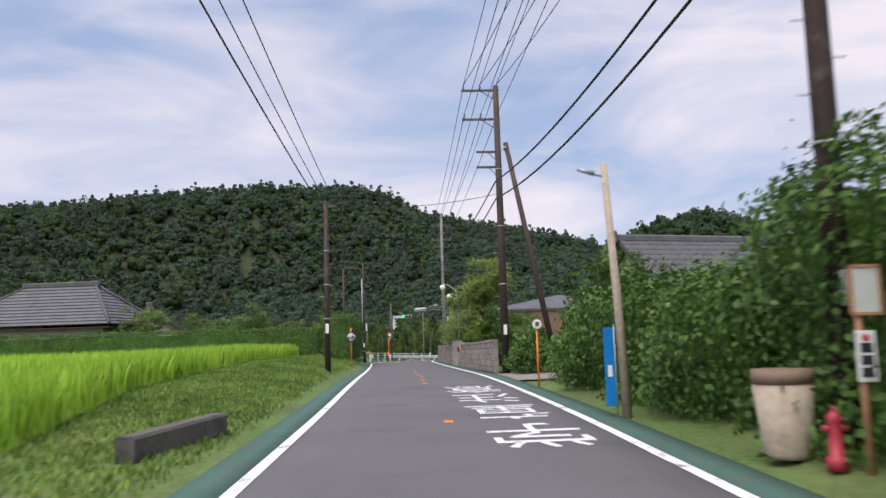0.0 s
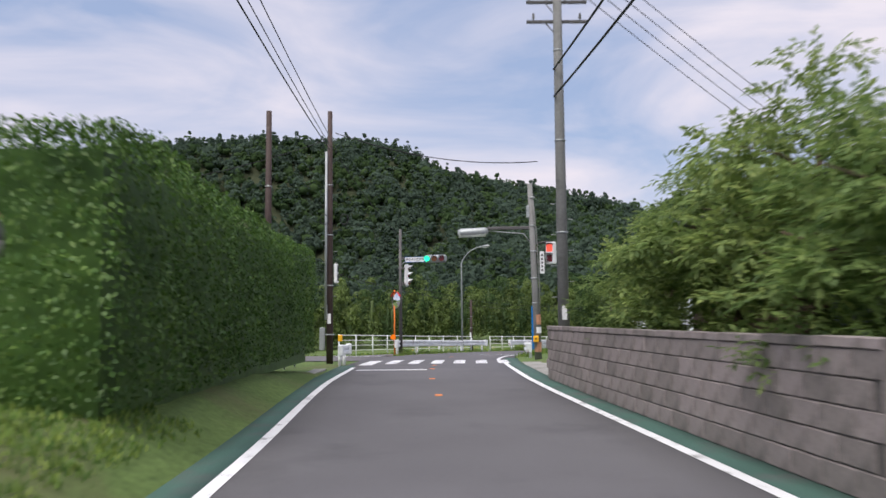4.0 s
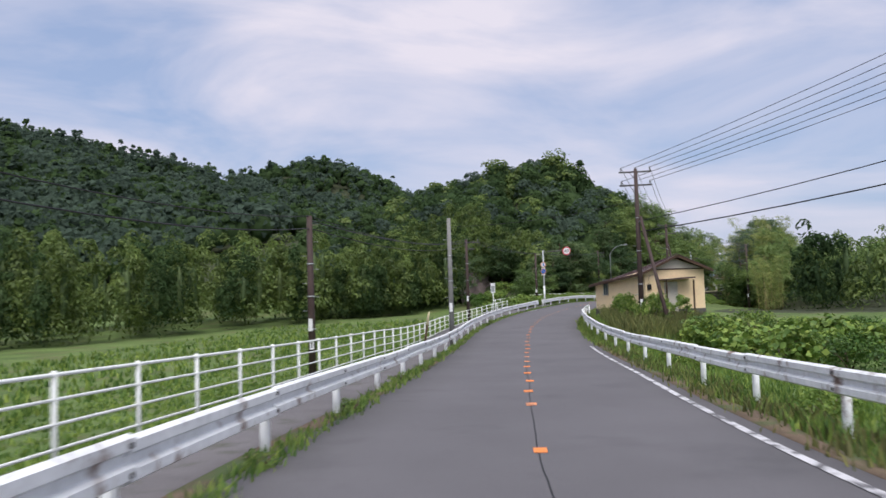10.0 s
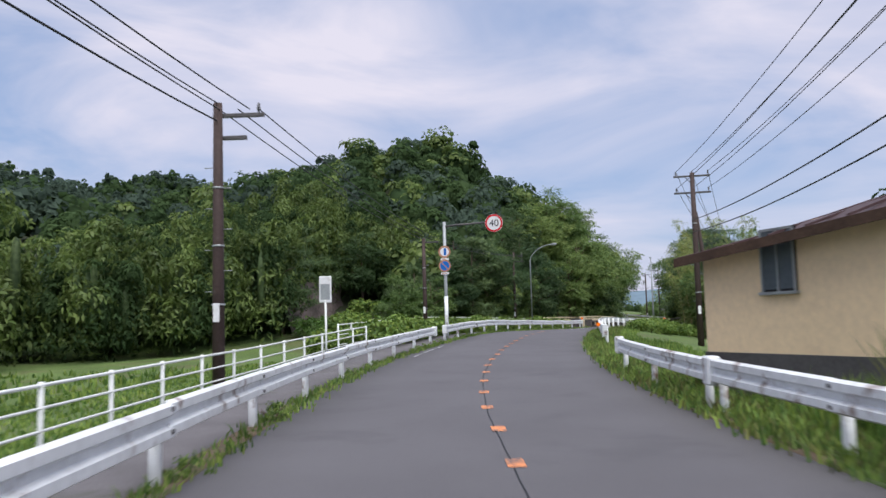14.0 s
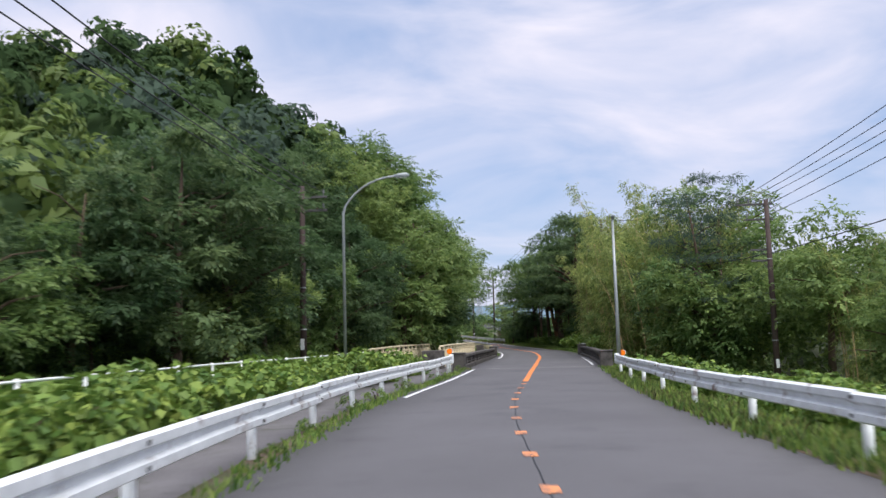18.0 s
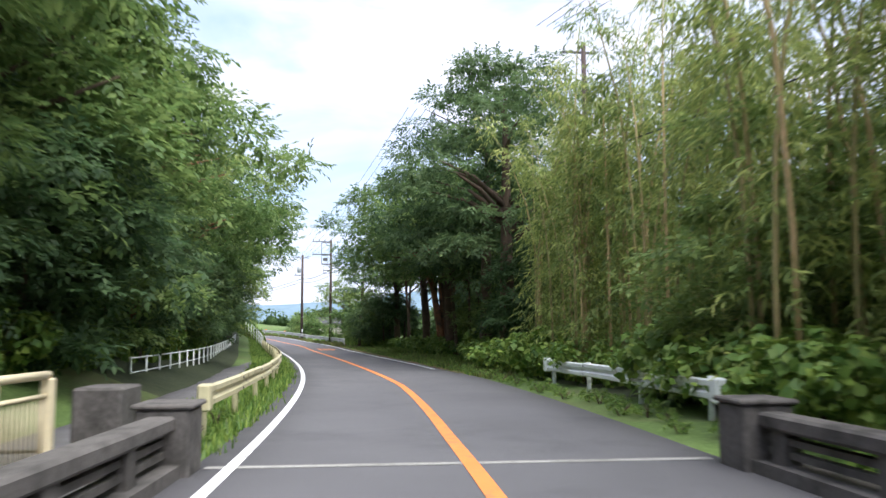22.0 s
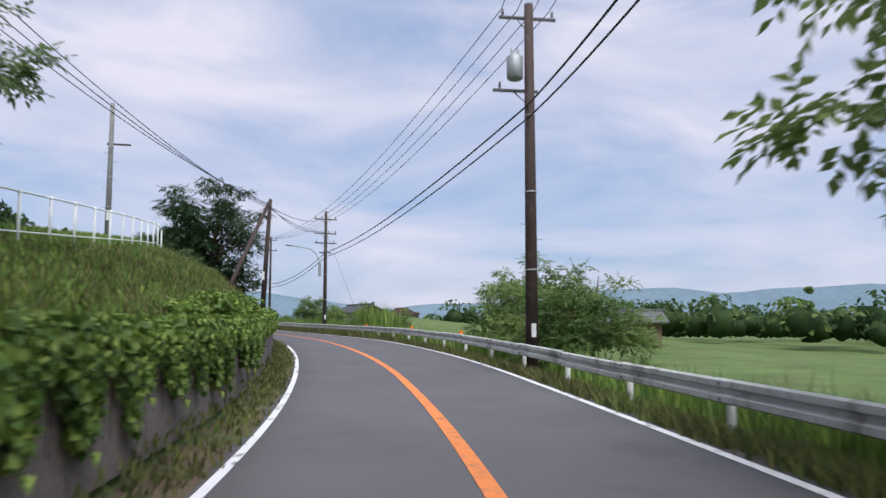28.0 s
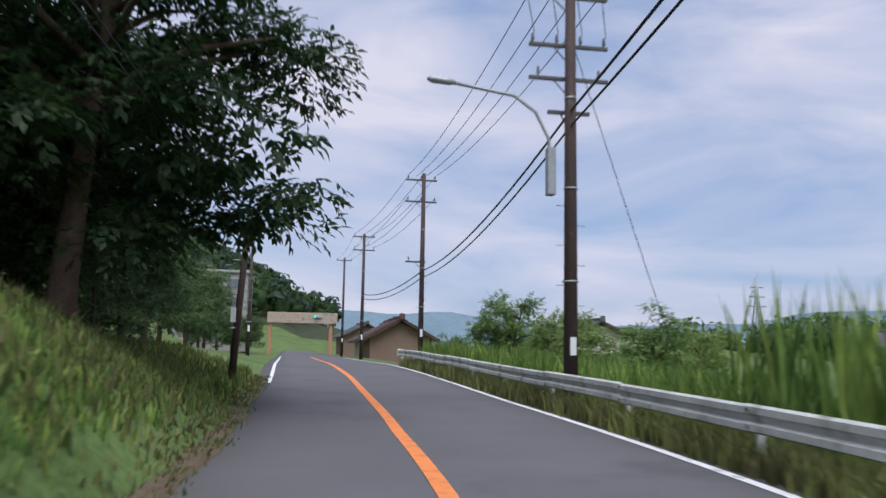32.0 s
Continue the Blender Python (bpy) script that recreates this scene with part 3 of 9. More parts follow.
def height(x, y):
    x, y = np.asarray(x, float).ravel(), np.asarray(y, float).ravel()
    s, off = plan(x, y)
    z = np.interp(s, SS, SP[:, 2]) + relief(s, off)
    far = np.clip((np.abs(off) - 12) / 25, 0, 1)
    for bx, by, bh, ra, rl, tn in BUMPS:
        dx, dy = x - bx, y - by
        u, v = dx * math.cos(tn) + dy * math.sin(tn), -dx * math.sin(tn) + dy * math.cos(tn)
        z = z + bh * np.exp(-((u / ra) ** 2) - (v / rl) ** 2) * far
    return z, s, off


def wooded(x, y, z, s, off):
    """Where the ground is a forest floor; past s 283 also the left verge, coloured dark for tree shade."""
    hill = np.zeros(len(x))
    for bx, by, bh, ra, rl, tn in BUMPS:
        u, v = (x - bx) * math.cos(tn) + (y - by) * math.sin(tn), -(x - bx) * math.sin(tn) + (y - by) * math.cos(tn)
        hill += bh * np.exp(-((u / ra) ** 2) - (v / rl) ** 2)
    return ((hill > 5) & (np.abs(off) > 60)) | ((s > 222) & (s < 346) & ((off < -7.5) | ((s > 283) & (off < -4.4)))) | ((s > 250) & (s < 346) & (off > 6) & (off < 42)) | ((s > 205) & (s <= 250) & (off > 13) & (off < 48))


def ground_at(s, off):
    return float(axis(s).z + relief(np.array([s]), np.array([off]))[0])


def on_ground(s, off, turn=0.0, sink=0.0):
    p = at(s, off)
    z, _, _ = height([p.x], [p.y])
    return Matrix.Translation((p.x, p.y, float(z[0]) - sink)) @ Matrix.Rotation(-heading(s) + radians(turn), 4, "Z")


# ---- mesh helpers ----
def mesh_np(name, verts, quads, smooth=False, mats=None, index=None):
    """A mesh from arrays of vertices and of faces with equal numbers of corners."""
    me = bpy.data.meshes.new(name)
    verts, quads = np.asarray(verts, np.float32), np.asarray(quads, np.int32)
    n, k = quads.shape
    me.vertices.add(len(verts))
    me.vertices.foreach_set("co", verts.ravel())
    me.loops.add(n * k)
    me.loops.foreach_set("vertex_index", quads.ravel())
    me.polygons.add(n)
    me.polygons.foreach_set("loop_start", np.arange(0, n * k, k, dtype=np.int32))
    for m in mats or ():
        me.materials.append(m)
    if index is not None:
        me.polygons.foreach_set("material_index", np.asarray(index, np.int32))
    if smooth:
        me.polygons.foreach_set("use_smooth", np.ones(n, bool))
    me.update(calc_edges=True)
    return me


def link(name, me, parent=None, m=None, label=""):
    ob = new(name, me)
    if parent is not None:
        ob.parent = parent
    if m is not None:
        ob.matrix_basis = m
    if label:
        ob["label"] = label
    return ob


def part(name, bm, material, parent=None, label="", m=None, smooth=False):
    me = bpy.data.meshes.new(name)
    if smooth:
        for f in bm.faces:
            f.smooth = True
    bm.to_mesh(me)
    bm.free()
    me.materials.append(M[material] if isinstance(material, str) else material)
    return link(name, me, parent, m, label)


def thing(name, m, label, category, group="", kind=""):
    ob = new(name)
    ob.matrix_basis = m
    ob.empty_display_size = 0.2
    return tagged(ob, label, category, group, kind)


def box(x0, x1, y0, y1, z0, z1, bevel=0.0, bm=None):
    bm = bm or bmesh.new()
    r = bmesh.ops.create_cube(bm, size=1, matrix=Matrix.Translation(((x0 + x1) / 2, (y0 + y1) / 2, (z0 + z1) / 2)) @ Matrix.Diagonal((x1 - x0, y1 - y0, z1 - z0, 1)))
    if bevel:
        es = {e for v in r["verts"] for e in v.link_edges}
        bmesh.ops.bevel(bm, geom=list(es), offset=bevel, segments=1, affect="EDGES")
    return bm


def tube(pts, radii, seg=8, bm=None, caps=True):
    """A round bar along points; radii: one or one a point."""
    bm = bm or bmesh.new()
    pts = [Vector(p) for p in pts]
    if not isinstance(radii, (list, tuple)):
        radii = [radii] * len(pts)
    rings = []
    ref = None
    for i, p in enumerate(pts):
        d = (pts[min(i + 1, len(pts) - 1)] - pts[max(i - 1, 0)]).normalized()
        if ref is None:
            ref = d.orthogonal().normalized()
        ref = (ref - d * ref.dot(d)).normalized()
        c = d.cross(ref)
        rings.append([bm.verts.new(p + (ref * math.cos(2 * math.pi * k / seg) + c * math.sin(2 * math.pi * k / seg)) * radii[i]) for k in range(seg)])
    for a, b in zip(rings, rings[1:]):
        for k in range(seg):
            f = bm.faces.new((a[k], a[(k + 1) % seg], b[(k + 1) % seg], b[k]))
            f.smooth = True
    if caps:
        bm.faces.new(rings[0][::-1])
        bm.faces.new(rings[-1])
    return bm


def disc(r, t, m, seg=24, bm=None, r2=None):
    """A round plate of thickness t, facing along the local y axis of m (towards -y)."""
    bm = bm or bmesh.new()
    bmesh.ops.create_cone(bm, cap_ends=True, segments=seg, radius1=r, radius2=r if r2 is None else r2, depth=t, matrix=m @ Matrix.Rotation(radians(90), 4, "X"))
    return bm


def strip(name, s0, s1, a, b, lift, material, step=1.0, parent=None, cross=2, kind=None, label=None, below=0.0):
    """A flat band along the road between the offsets a and b (numbers or functions of s), with turned-down edges."""
    n = max(2, int(round((s1 - s0) / step)) + 1)
    fa = a if callable(a) else (lambda s: a)
    fb = b if callable(b) else (lambda s: b)
    vs, fs = [], []
    w = cross + (2 if below else 0)
    for i in range(n):
        s = s0 + (s1 - s0) * i / (n - 1)
        oa, ob_ = fa(s), fb(s)
        row = [at(s, oa + (ob_ - oa) * k / (cross - 1), lift) for k in range(cross)]
        if below:
            row = [at(s, oa, lift - below)] + row + [at(s, ob_, lift - below)]
        vs += row
    for i in range(n - 1):
        for k in range(w - 1):
            fs.append((i * w + k, i * w + k + 1, (i + 1) * w + k + 1, (i + 1) * w + k))
    me = mesh_np(name, np.array(vs), np.array(fs), mats=[M[material]])
    ob = link(name, me, parent)
    if kind:
        tagged(ob, label or "", "", "", kind)
    return ob


def sweep(prof, s0, s1, off, h=0.0, step=1.0):
    """Mesh of a closed profile of (right, up) points drawn along the road at the offset off."""
    n = max(2, int(math.ceil((s1 - s0) / step)) + 1)
    fo = off if callable(off) else (lambda s: off)
    fh = h if callable(h) else (lambda s: h)
    bm = bmesh.new()
    rings = []
    for i in range(n):
        s = s0 + (s1 - s0) * i / (n - 1)
        rings.append([bm.verts.new(at(s, fo(s) + x, fh(s) + z)) for x, z in prof])
    k = len(prof)
    for p, q in zip(rings, rings[1:]):
        for j in range(k):
            bm.faces.new((p[j], p[(j + 1) % k], q[(j + 1) % k], q[j]))
    bm.faces.new(rings[0][::-1])
    bm.faces.new(rings[-1])
    bmesh.ops.recalc_face_normals(bm, faces=bm.faces)
    return bm


def lump(lst, knots):
    """Linear function through (s, value) knots."""
    xs, ys = [k[0] for k in knots], [k[1] for k in knots]
    return lambda s: float(np.interp(s, xs, ys))


# ---- foliage ----
def unit(v):
    return v / (np.linalg.norm(v, axis=-1)[..., None] + 1e-9)


def leaves(centres, normals, size, aspect=0.5, seed=0, droop=0.0, jitter=0.9):
    """Arrays of folded leaf faces: one diamond a centre, lying across its normal."""
    rng = np.random.default_rng(seed)
    c = np.asarray(centres, float)
    n = len(c)
    nn = unit(np.asarray(normals, float) + rng.normal(0, jitter, (n, 3)) * 0.6)
    t = rng.normal(0, 1, (n, 3))
    t[:, 2] -= droop * 2.0
    t = unit(t - nn * (t * nn).sum(1)[:, None])
    b = np.cross(nn, t)
    sz = (size * rng.uniform(0.6, 1.35, n))[:, None]
    v = np.empty((n, 4, 3))
    v[:, 0] = c - t * sz * 0.5
    v[:, 1] = c + b * sz * aspect * 0.5 + nn * sz * 0.1
    v[:, 2] = c + t * sz * 0.5 - nn * sz * 0.12
    v[:, 3] = c - b * sz * aspect * 0.5 + nn * sz * 0.1
    return v.reshape(-1, 3), np.arange(4 * n).reshape(n, 4)


def sprays(rng, base, out, size, aspect=0.42, droop=0.3, n=5, length=2.4):
    """Leafy twigs: n leaves along a short twig from each base point, heading outwards and drooping."""
    k = len(base)
    d = out * np.array([1, 1, 0.4]) + rng.normal(0, 0.35, (k, 3))
    d[:, 2] -= droop
    d = unit(d)
    up = np.array([0, 0, 1.0]) + 0.6 * out + rng.normal(0, 0.25, (k, 3))
    side = unit(np.cross(d, up))
    nn = np.cross(side, d)[:, None, :]
    t = np.linspace(0.1, 1.0, n)
    sg = np.where(np.arange(n) % 2, 1.0, -1.0)
    sg[-1] = 0.0
    c = base[:, None] + d[:, None] * ((size * length * rng.uniform(0.7, 1.3, k))[:, None] * t)[..., None]
    tg = d[:, None] * 0.75 + side[:, None] * (sg * 0.8)[None, :, None] + rng.normal(0, 0.18, (k, n, 3))
    tg[..., 2] -= droop * 0.3
    tg = unit(tg)
    b = unit(np.cross(np.broadcast_to(nn, tg.shape), tg))
    sz = size * rng.uniform(0.7, 1.25, (k, n, 1))
    c = c + tg * sz * 0.45
    v = np.empty((k, n, 4, 3))
    v[:, :, 0], v[:, :, 2] = c - tg * sz * 0.5, c + tg * sz * 0.5 - nn * sz * 0.08
    v[:, :, 1], v[:, :, 3] = c + b * sz * aspect * 0.5 + nn * sz * 0.06, c - b * sz * aspect * 0.5 + nn * sz * 0.06
    return v.reshape(-1, 3), np.arange(4 * k * n).reshape(k * n, 4)


QV = [(x, y, z) for x in (-1, 0, 1) for y in (-1, 0, 1) for z in (-1, 0, 1) if (x, y, z) != (0, 0, 0)]
QF = []
for ax in range(3):
    for sgn in (-1, 1):
        for p in (-1, 0):
            for q in (-1, 0):
                ring = []
                for dp, dq in ((0, 0), (1, 0), (1, 1), (0, 1)):
                    c = [p + dp, q + dq]
                    c.insert(ax, sgn)
                    ring.append(QV.index(tuple(c)))
                QF.append(ring if (sgn > 0) == (ax != 1) else ring[::-1])
QV, QF = unit(np.array(QV, float)), np.array(QF)


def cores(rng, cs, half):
    """Uneven filler bodies, added in dark leaf colours for the shaded inside of crowns; half: half the size of each
    along x, y and z.
    """
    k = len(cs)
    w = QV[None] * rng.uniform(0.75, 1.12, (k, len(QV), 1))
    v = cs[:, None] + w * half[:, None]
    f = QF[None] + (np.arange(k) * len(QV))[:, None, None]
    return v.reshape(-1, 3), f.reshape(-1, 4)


def with_cores(v, f, cv, cf):
    return np.concatenate([v, cv]), np.concatenate([f, cf + len(v)])


def pads(rng, cs, radii, per, flat=0.5):
    """Twig ends over the upper shells of the foliage pads round the centres, with the way outwards."""
    k = len(cs)
    d = unit(rng.normal(0, 1, (k, per, 3)))
    d[..., 2] = np.where(rng.random((k, per)) < 0.55, np.abs(d[..., 2]), d[..., 2])
    p = d * rng.uniform(0.45, 1.0, (k, per, 1)) * np.asarray(radii)[:, None, None]
    p[..., 2] *= flat
    return (cs[:, None, :] + p).reshape(-1, 3), d.reshape(-1, 3)


def clumps(rng, cs, radii, per, flat=0.6):
    """Points scattered in clumps round centres, with normals that point up and outwards."""
    k = len(cs)
    d = unit(rng.normal(0, 1, (k, per, 3)))
    r = rng.uniform(0.35, 1.0, (k, per, 1)) ** 0.6
    p = d * r * np.asarray(radii)[:, None, None]
    p[..., 2] *= flat
    nrm = d * 0.8 + np.array([0, 0, 0.75])
    return (cs[:, None, :] + p).reshape(-1, 3), nrm.reshape(-1, 3)


def crown_centres(rng, k, r, h, z0, lobes=5, tiers=0):
    """Pad centres over an uneven crown of several lobes, or in tiers that narrow towards the top."""
    if tiers:
        out = []
        for i in range(k):
            u = (i % tiers + rng.uniform(-0.2, 0.2)) / tiers
            a, q = rng.uniform(0, 2 * math.pi), math.sqrt(rng.uniform(0.04, 1.0))
            w = r * (0.25 + 0.75 * math.sin(min(1.0, (1 - u) * 1.25) * math.pi / 2)) * q
            out.append((math.cos(a) * w, math.sin(a) * w, z0 + h * (0.03 + 0.94 * u) - 0.12 * w))
        return np.array(out)
    lob = [(np.array([0, 0, z0 + h * 0.55]), r * 0.72, h * 0.5)]
    for i in range(lobes):
        a = 2 * math.pi * (i + rng.uniform(-0.3, 0.3)) / lobes
        lob.append((np.array([math.cos(a) * r * 0.55, math.sin(a) * r * 0.55, z0 + h * rng.uniform(0.25, 0.75)]), r * rng.uniform(0.4, 0.58), h * rng.uniform(0.22, 0.34)))
    out = []
    for i in range(k):
        c, rr, hh = lob[rng.integers(len(lob))]
        d = unit(rng.normal(0, 1, 3)) * rng.uniform(0.6, 1.0) ** 0.5
        out.append(c + d * np.array([rr, rr, hh]))
    return np.array(out)


def limbs(rng, h, r, trunk_r, n, lean=0.06, z0=0.35):
    """A tapered trunk that bends a little, with limbs that reach into the crown."""
    lx, ly = rng.normal(0, lean, 2)
    line = [Vector((lx * h * (t ** 1.4), ly * h * (t ** 1.4), h * t)) for t in (0, 0.06, 0.25, 0.5, 0.75, 0.95)]
    bm = tube(line, [trunk_r * 1.5, trunk_r * 1.05, trunk_r * 0.9, trunk_r * 0.7, trunk_r * 0.42, trunk_r * 0.12], 8)
    for i in range(n):
        t = rng.uniform(z0, 0.85)
        a = rng.uniform(0, 2 * math.pi)
        st = Vector((lx * h * t ** 1.4, ly * h * t ** 1.4, h * t))
        ln = r * rng.uniform(0.55, 0.95) * (1.1 - 0.5 * t)
        e = st + Vector((math.cos(a) * ln, math.sin(a) * ln, ln * rng.uniform(0.25, 0.7)))
        mid = st.lerp(e, 0.5) + Vector((0, 0, ln * 0.1))
        q = trunk_r * (1 - t) * 0.75 + 0.02
        tube([st, mid, e], [q, q * 0.65, q * 0.2], 6, bm)
    return bm


PROTOS = []
YARD = Matrix.Translation((0, -400, -200))


def tree_proto(name, label, seed, h, r, base, trunk_r, k, per, size, material, bark="bark", flat=0.5, aspect=0.42, limbs_n=8, droop=0.3, pad=0.2, tiers=0, category="tree", group="trees along the road"):
    rng = np.random.default_rng(seed)
    ob = thing(name, YARD, label, category, group)
    part("trunk", limbs(rng, h * 0.9, r, trunk_r, limbs_n), bark, ob)
    cs = crown_centres(rng, k, r, h - base, base, 6, tiers)
    rad = rng.uniform(0.65, 1.2, k) * r * pad
    pts, out = pads(rng, cs, rad, per, flat)
    v, f = sprays(rng, pts, out, size, aspect, droop, 5, 1.7)
    link("crown", mesh_np("crown", v, f, mats=[M[material]]), ob)
    PROTOS.append(ob)
    return ob


def bamboo_proto(seed, h, n, spread, per, label, low=0.12):
    rng = np.random.default_rng(seed)
    ob = thing("bamboo_clump", YARD, label, "bamboo", "bamboo grove")
    cs, out = [], []
    for i in range(n):
        a, rr = rng.uniform(0, 2 * math.pi), spread * math.sqrt(rng.uniform(0, 1))
        b = Vector((math.cos(a) * rr, math.sin(a) * rr, 0))
        a2 = rng.uniform(0, 2 * math.pi)
        hh = h * rng.uniform(0.7, 1.05)
        bend = hh * rng.uniform(0.08, 0.26)
        line = []
        for t in (0, 0.2, 0.4, 0.6, 0.8, 1.0):
            line.append(b + Vector((math.cos(a2) * bend * t ** 3, math.sin(a2) * bend * t ** 3, hh * (t - 0.08 * t ** 5))))
        part("culm", tube(line, [0.05, 0.048, 0.043, 0.034, 0.02, 0.006], 6), "culm", ob)
        for q in range(46):
            t = low + (1.0 - low) * rng.uniform(0, 1.0) ** 0.75
            j = min(int(t * 5), 4)
            p = np.array(line[j].lerp(line[j + 1], t * 5 - j))
            w = rng.uniform(0, 2 * math.pi)
            o = np.array([math.cos(w), math.sin(w), 0.25])
            reach = rng.uniform(0.15, 1.0) * (1.3 - 0.75 * t)
            for z in range(per):
                cs.append(p + o * reach * (z + 0.6) / per + rng.normal(0, 0.12, 3))
                out.append(o)
    v, f = sprays(rng, np.array(cs), np.array(out), 0.27, 0.22, 0.75, 5, 2.0)
    link("foliage", mesh_np("foliage", v, f, mats=[M["leafbam"]]), ob)
    PROTOS.append(ob)
    return ob


def shrub_proto(name, seed, r, h, k, per, size, material, label, aspect=0.6, category="shrub", group="shrubs on the verge", droop=0.2):
    rng = np.random.default_rng(seed)
    ob = thing(name, YARD, label, category, group)
    for i in range(3):
        a = rng.uniform(0, 6.28)
        e = Vector((math.cos(a) * r * 0.6, math.sin(a) * r * 0.6, h * rng.uniform(0.5, 0.9)))
        part("stem", tube([Vector((0, 0, -0.1)), e * 0.5 + Vector((0, 0, 0.05)), e], [0.03, 0.02, 0.008], 5), "bark", ob)
    d = unit(rng.normal(0, 1, (k, 3))) * rng.uniform(0.5, 1, (k, 1)) ** 0.5
    cs = d * np.array([r, r, h * 0.5]) * 0.85 + np.array([0, 0, h * 0.5])
    pts, nrm = clumps(rng, cs, rng.uniform(0.5, 1, k) * r * 0.34, per, 0.7)
    pts[:, 2] = np.abs(pts[:, 2])
    v, f = leaves(pts, nrm, size, aspect, seed, droop)
    link("foliage", mesh_np("foliage", v, f, mats=[M[material]]), ob)
    PROTOS.append(ob)
    return ob


def put(proto, s, off, scale=1.0, turn=None, sink=0.05, sz=None):
    rng = random.random
    m = on_ground(s, off, 360 * rng() if turn is None else turn, sink)
    c = copy_thing(proto, m)
    c.scale = (scale, scale, scale * (sz or 1.0))
    return c


def blades(name, count, area, hgt, material, label, seed=0, width=0.03, lean=0.35, tuft=4, grounded=True):
    """Grass: bent blades of two faces each, in small tufts. area(rng, n) gives s and off."""
    rng = np.random.default_rng(seed)
    n = count // tuft
    s, off = area(rng, n)
    s, off = np.repeat(s, tuft) + rng.normal(0, 0.08, n * tuft), np.repeat(off, tuft) + rng.normal(0, 0.08, n * tuft)
    h = np.interp(s, SS, SH)
    x = np.interp(s, SS, SP[:, 0]) + np.cos(h) * off
    y = np.interp(s, SS, SP[:, 1]) - np.sin(h) * off
    z = np.interp(s, SS, SP[:, 2]) + relief(s, off)
    k = len(s)
    a = rng.uniform(0, 2 * math.pi, k)
    hh = hgt * rng.uniform(0.45, 1.25, k)
    w = width * rng.uniform(0.7, 1.3, k)
    ld = rng.uniform(0, 2 * math.pi, k)
    ll = hh * rng.uniform(0, lean * 2, k)
    p = np.stack([x, y, z - 0.03], 1)
    side = np.stack([np.cos(a), np.sin(a), np.zeros(k)], 1) * w[:, None]
    ln = np.stack([np.cos(ld), np.sin(ld), np.zeros(k)], 1)
    v = np.empty((k, 5, 3))
    v[:, 0], v[:, 1] = p - side, p + side
    mid = p + ln * (ll * 0.3)[:, None]
    mid[:, 2] += hh * 0.6
    v[:, 2], v[:, 3] = mid + side * 0.7, mid - side * 0.7
    tip = p + ln * ll[:, None]
    tip[:, 2] += hh
    v[:, 4] = tip
    base = np.arange(k)[:, None] * 5
    f = np.concatenate([base + np.array([[0, 1, 2]]), base + np.array([[0, 2, 3]]), base + np.array([[3, 2, 4]])])
    ob = link(name, mesh_np(name, v.reshape(-1, 3), f, mats=[M[material]]))
    return tagged(ob, label, "grass", "", "stuff")


def band(s0, s1, o0, o1):
    return lambda rng, n: (rng.uniform(s0, s1, n), rng.uniform(o0, o1, n))


# ---- ground ----
def lines(lo, hi, step, far):
    mid = list(np.arange(lo, hi + 0.01, step))
    out, d, p = [], step, lo
    while p > -far:
        d *= 1.15
        p -= d
        out.append(p)
    low = out[::-1]
    out, d, p = [], step, hi
    while p < far:
        d *= 1.15
        p += d
        out.append(p)
    return np.array(low + mid + out)


def build_ground():
    gx, gy = lines(-70, 290, 2.0, 4000), lines(-40, 420, 2.0, 4000)
    X, Y = np.meshgrid(gx, gy)
    z, s, off = height(X, Y)
    near = (np.abs(off) < 8.5) & (s > -44) & (s < 479)
    z = np.where(near, np.minimum(z, np.interp(s, SS, SP[:, 2])) - 0.6, z - 0.06)
    n, m = len(gy), len(gx)
    i = np.arange(n * m).reshape(n, m)
    f = np.stack([i[:-1, :-1].ravel(), i[:-1, 1:].ravel(), i[1:, 1:].ravel(), i[1:, :-1].ravel()], 1)
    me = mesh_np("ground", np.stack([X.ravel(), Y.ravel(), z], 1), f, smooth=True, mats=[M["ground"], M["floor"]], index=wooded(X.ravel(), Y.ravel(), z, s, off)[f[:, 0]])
    tagged(link("ground", me), "grassy ground of fields, verges and wooded hills", "", "", "structure")


build_ground()

# ---- road ----
LEFT = lump(0, [(-45, -1.9), (0, -1.9), (30, -1.68), (75, -1.9), (95, -2.2), (116, -2.2), (140, -1.75), (160, -1.85), (230, -2.0), (257, -1.8), (330, -1.8), (395, -1.75), (414, -2.05), (480, -1.9)])
MID = lump(0, [(-45, 0.6), (10, 0.62), (35, 0.82), (83, 0.8), (106, 0.62), (160, 0.84), (245, 0.98), (274, 1.05), (287, 1.25), (302, 1.07), (331, 0.9), (369, 1.03), (395, 0.85), (409, 0.5), (418, 0.55), (426, 0.66), (480, 0.7)])
RIGHT = lump(0, [(-45, 3.0), (10, 3.0), (48, 3.33), (84, 3.45), (110, 3.22), (137, 3.5), (160, 3.4), (195, 3.8), (232, 3.96), (259, 3.85), (272, 3.75), (290, 4.1), (304, 4.1), (331, 3.8), (370, 4.15), (395, 4.35), (415, 3.75), (480, 3.6)])
strip("road", -45, 640, lambda s: LEFT(s) - 0.45, lambda s: RIGHT(s) + 0.45, 0.0, "asphalt", 1.0, cross=6, kind="structure", label="grey asphalt carriageway with fine cracks", below=0.25)
for nm, s0, s1, a, b in (("shoulder_left", -45, 81, lambda s: LEFT(s) - 0.62, lambda s: LEFT(s) - 0.09), ("shoulder_right", -45, 88, lambda s: RIGHT(s) + 0.09, lambda s: RIGHT(s) + 0.64)):
    strip(nm, s0, s1, a, b, 0.006, "green", 1.0, kind="structure", label="worn green painted shoulder strip of the road", below=0.2)


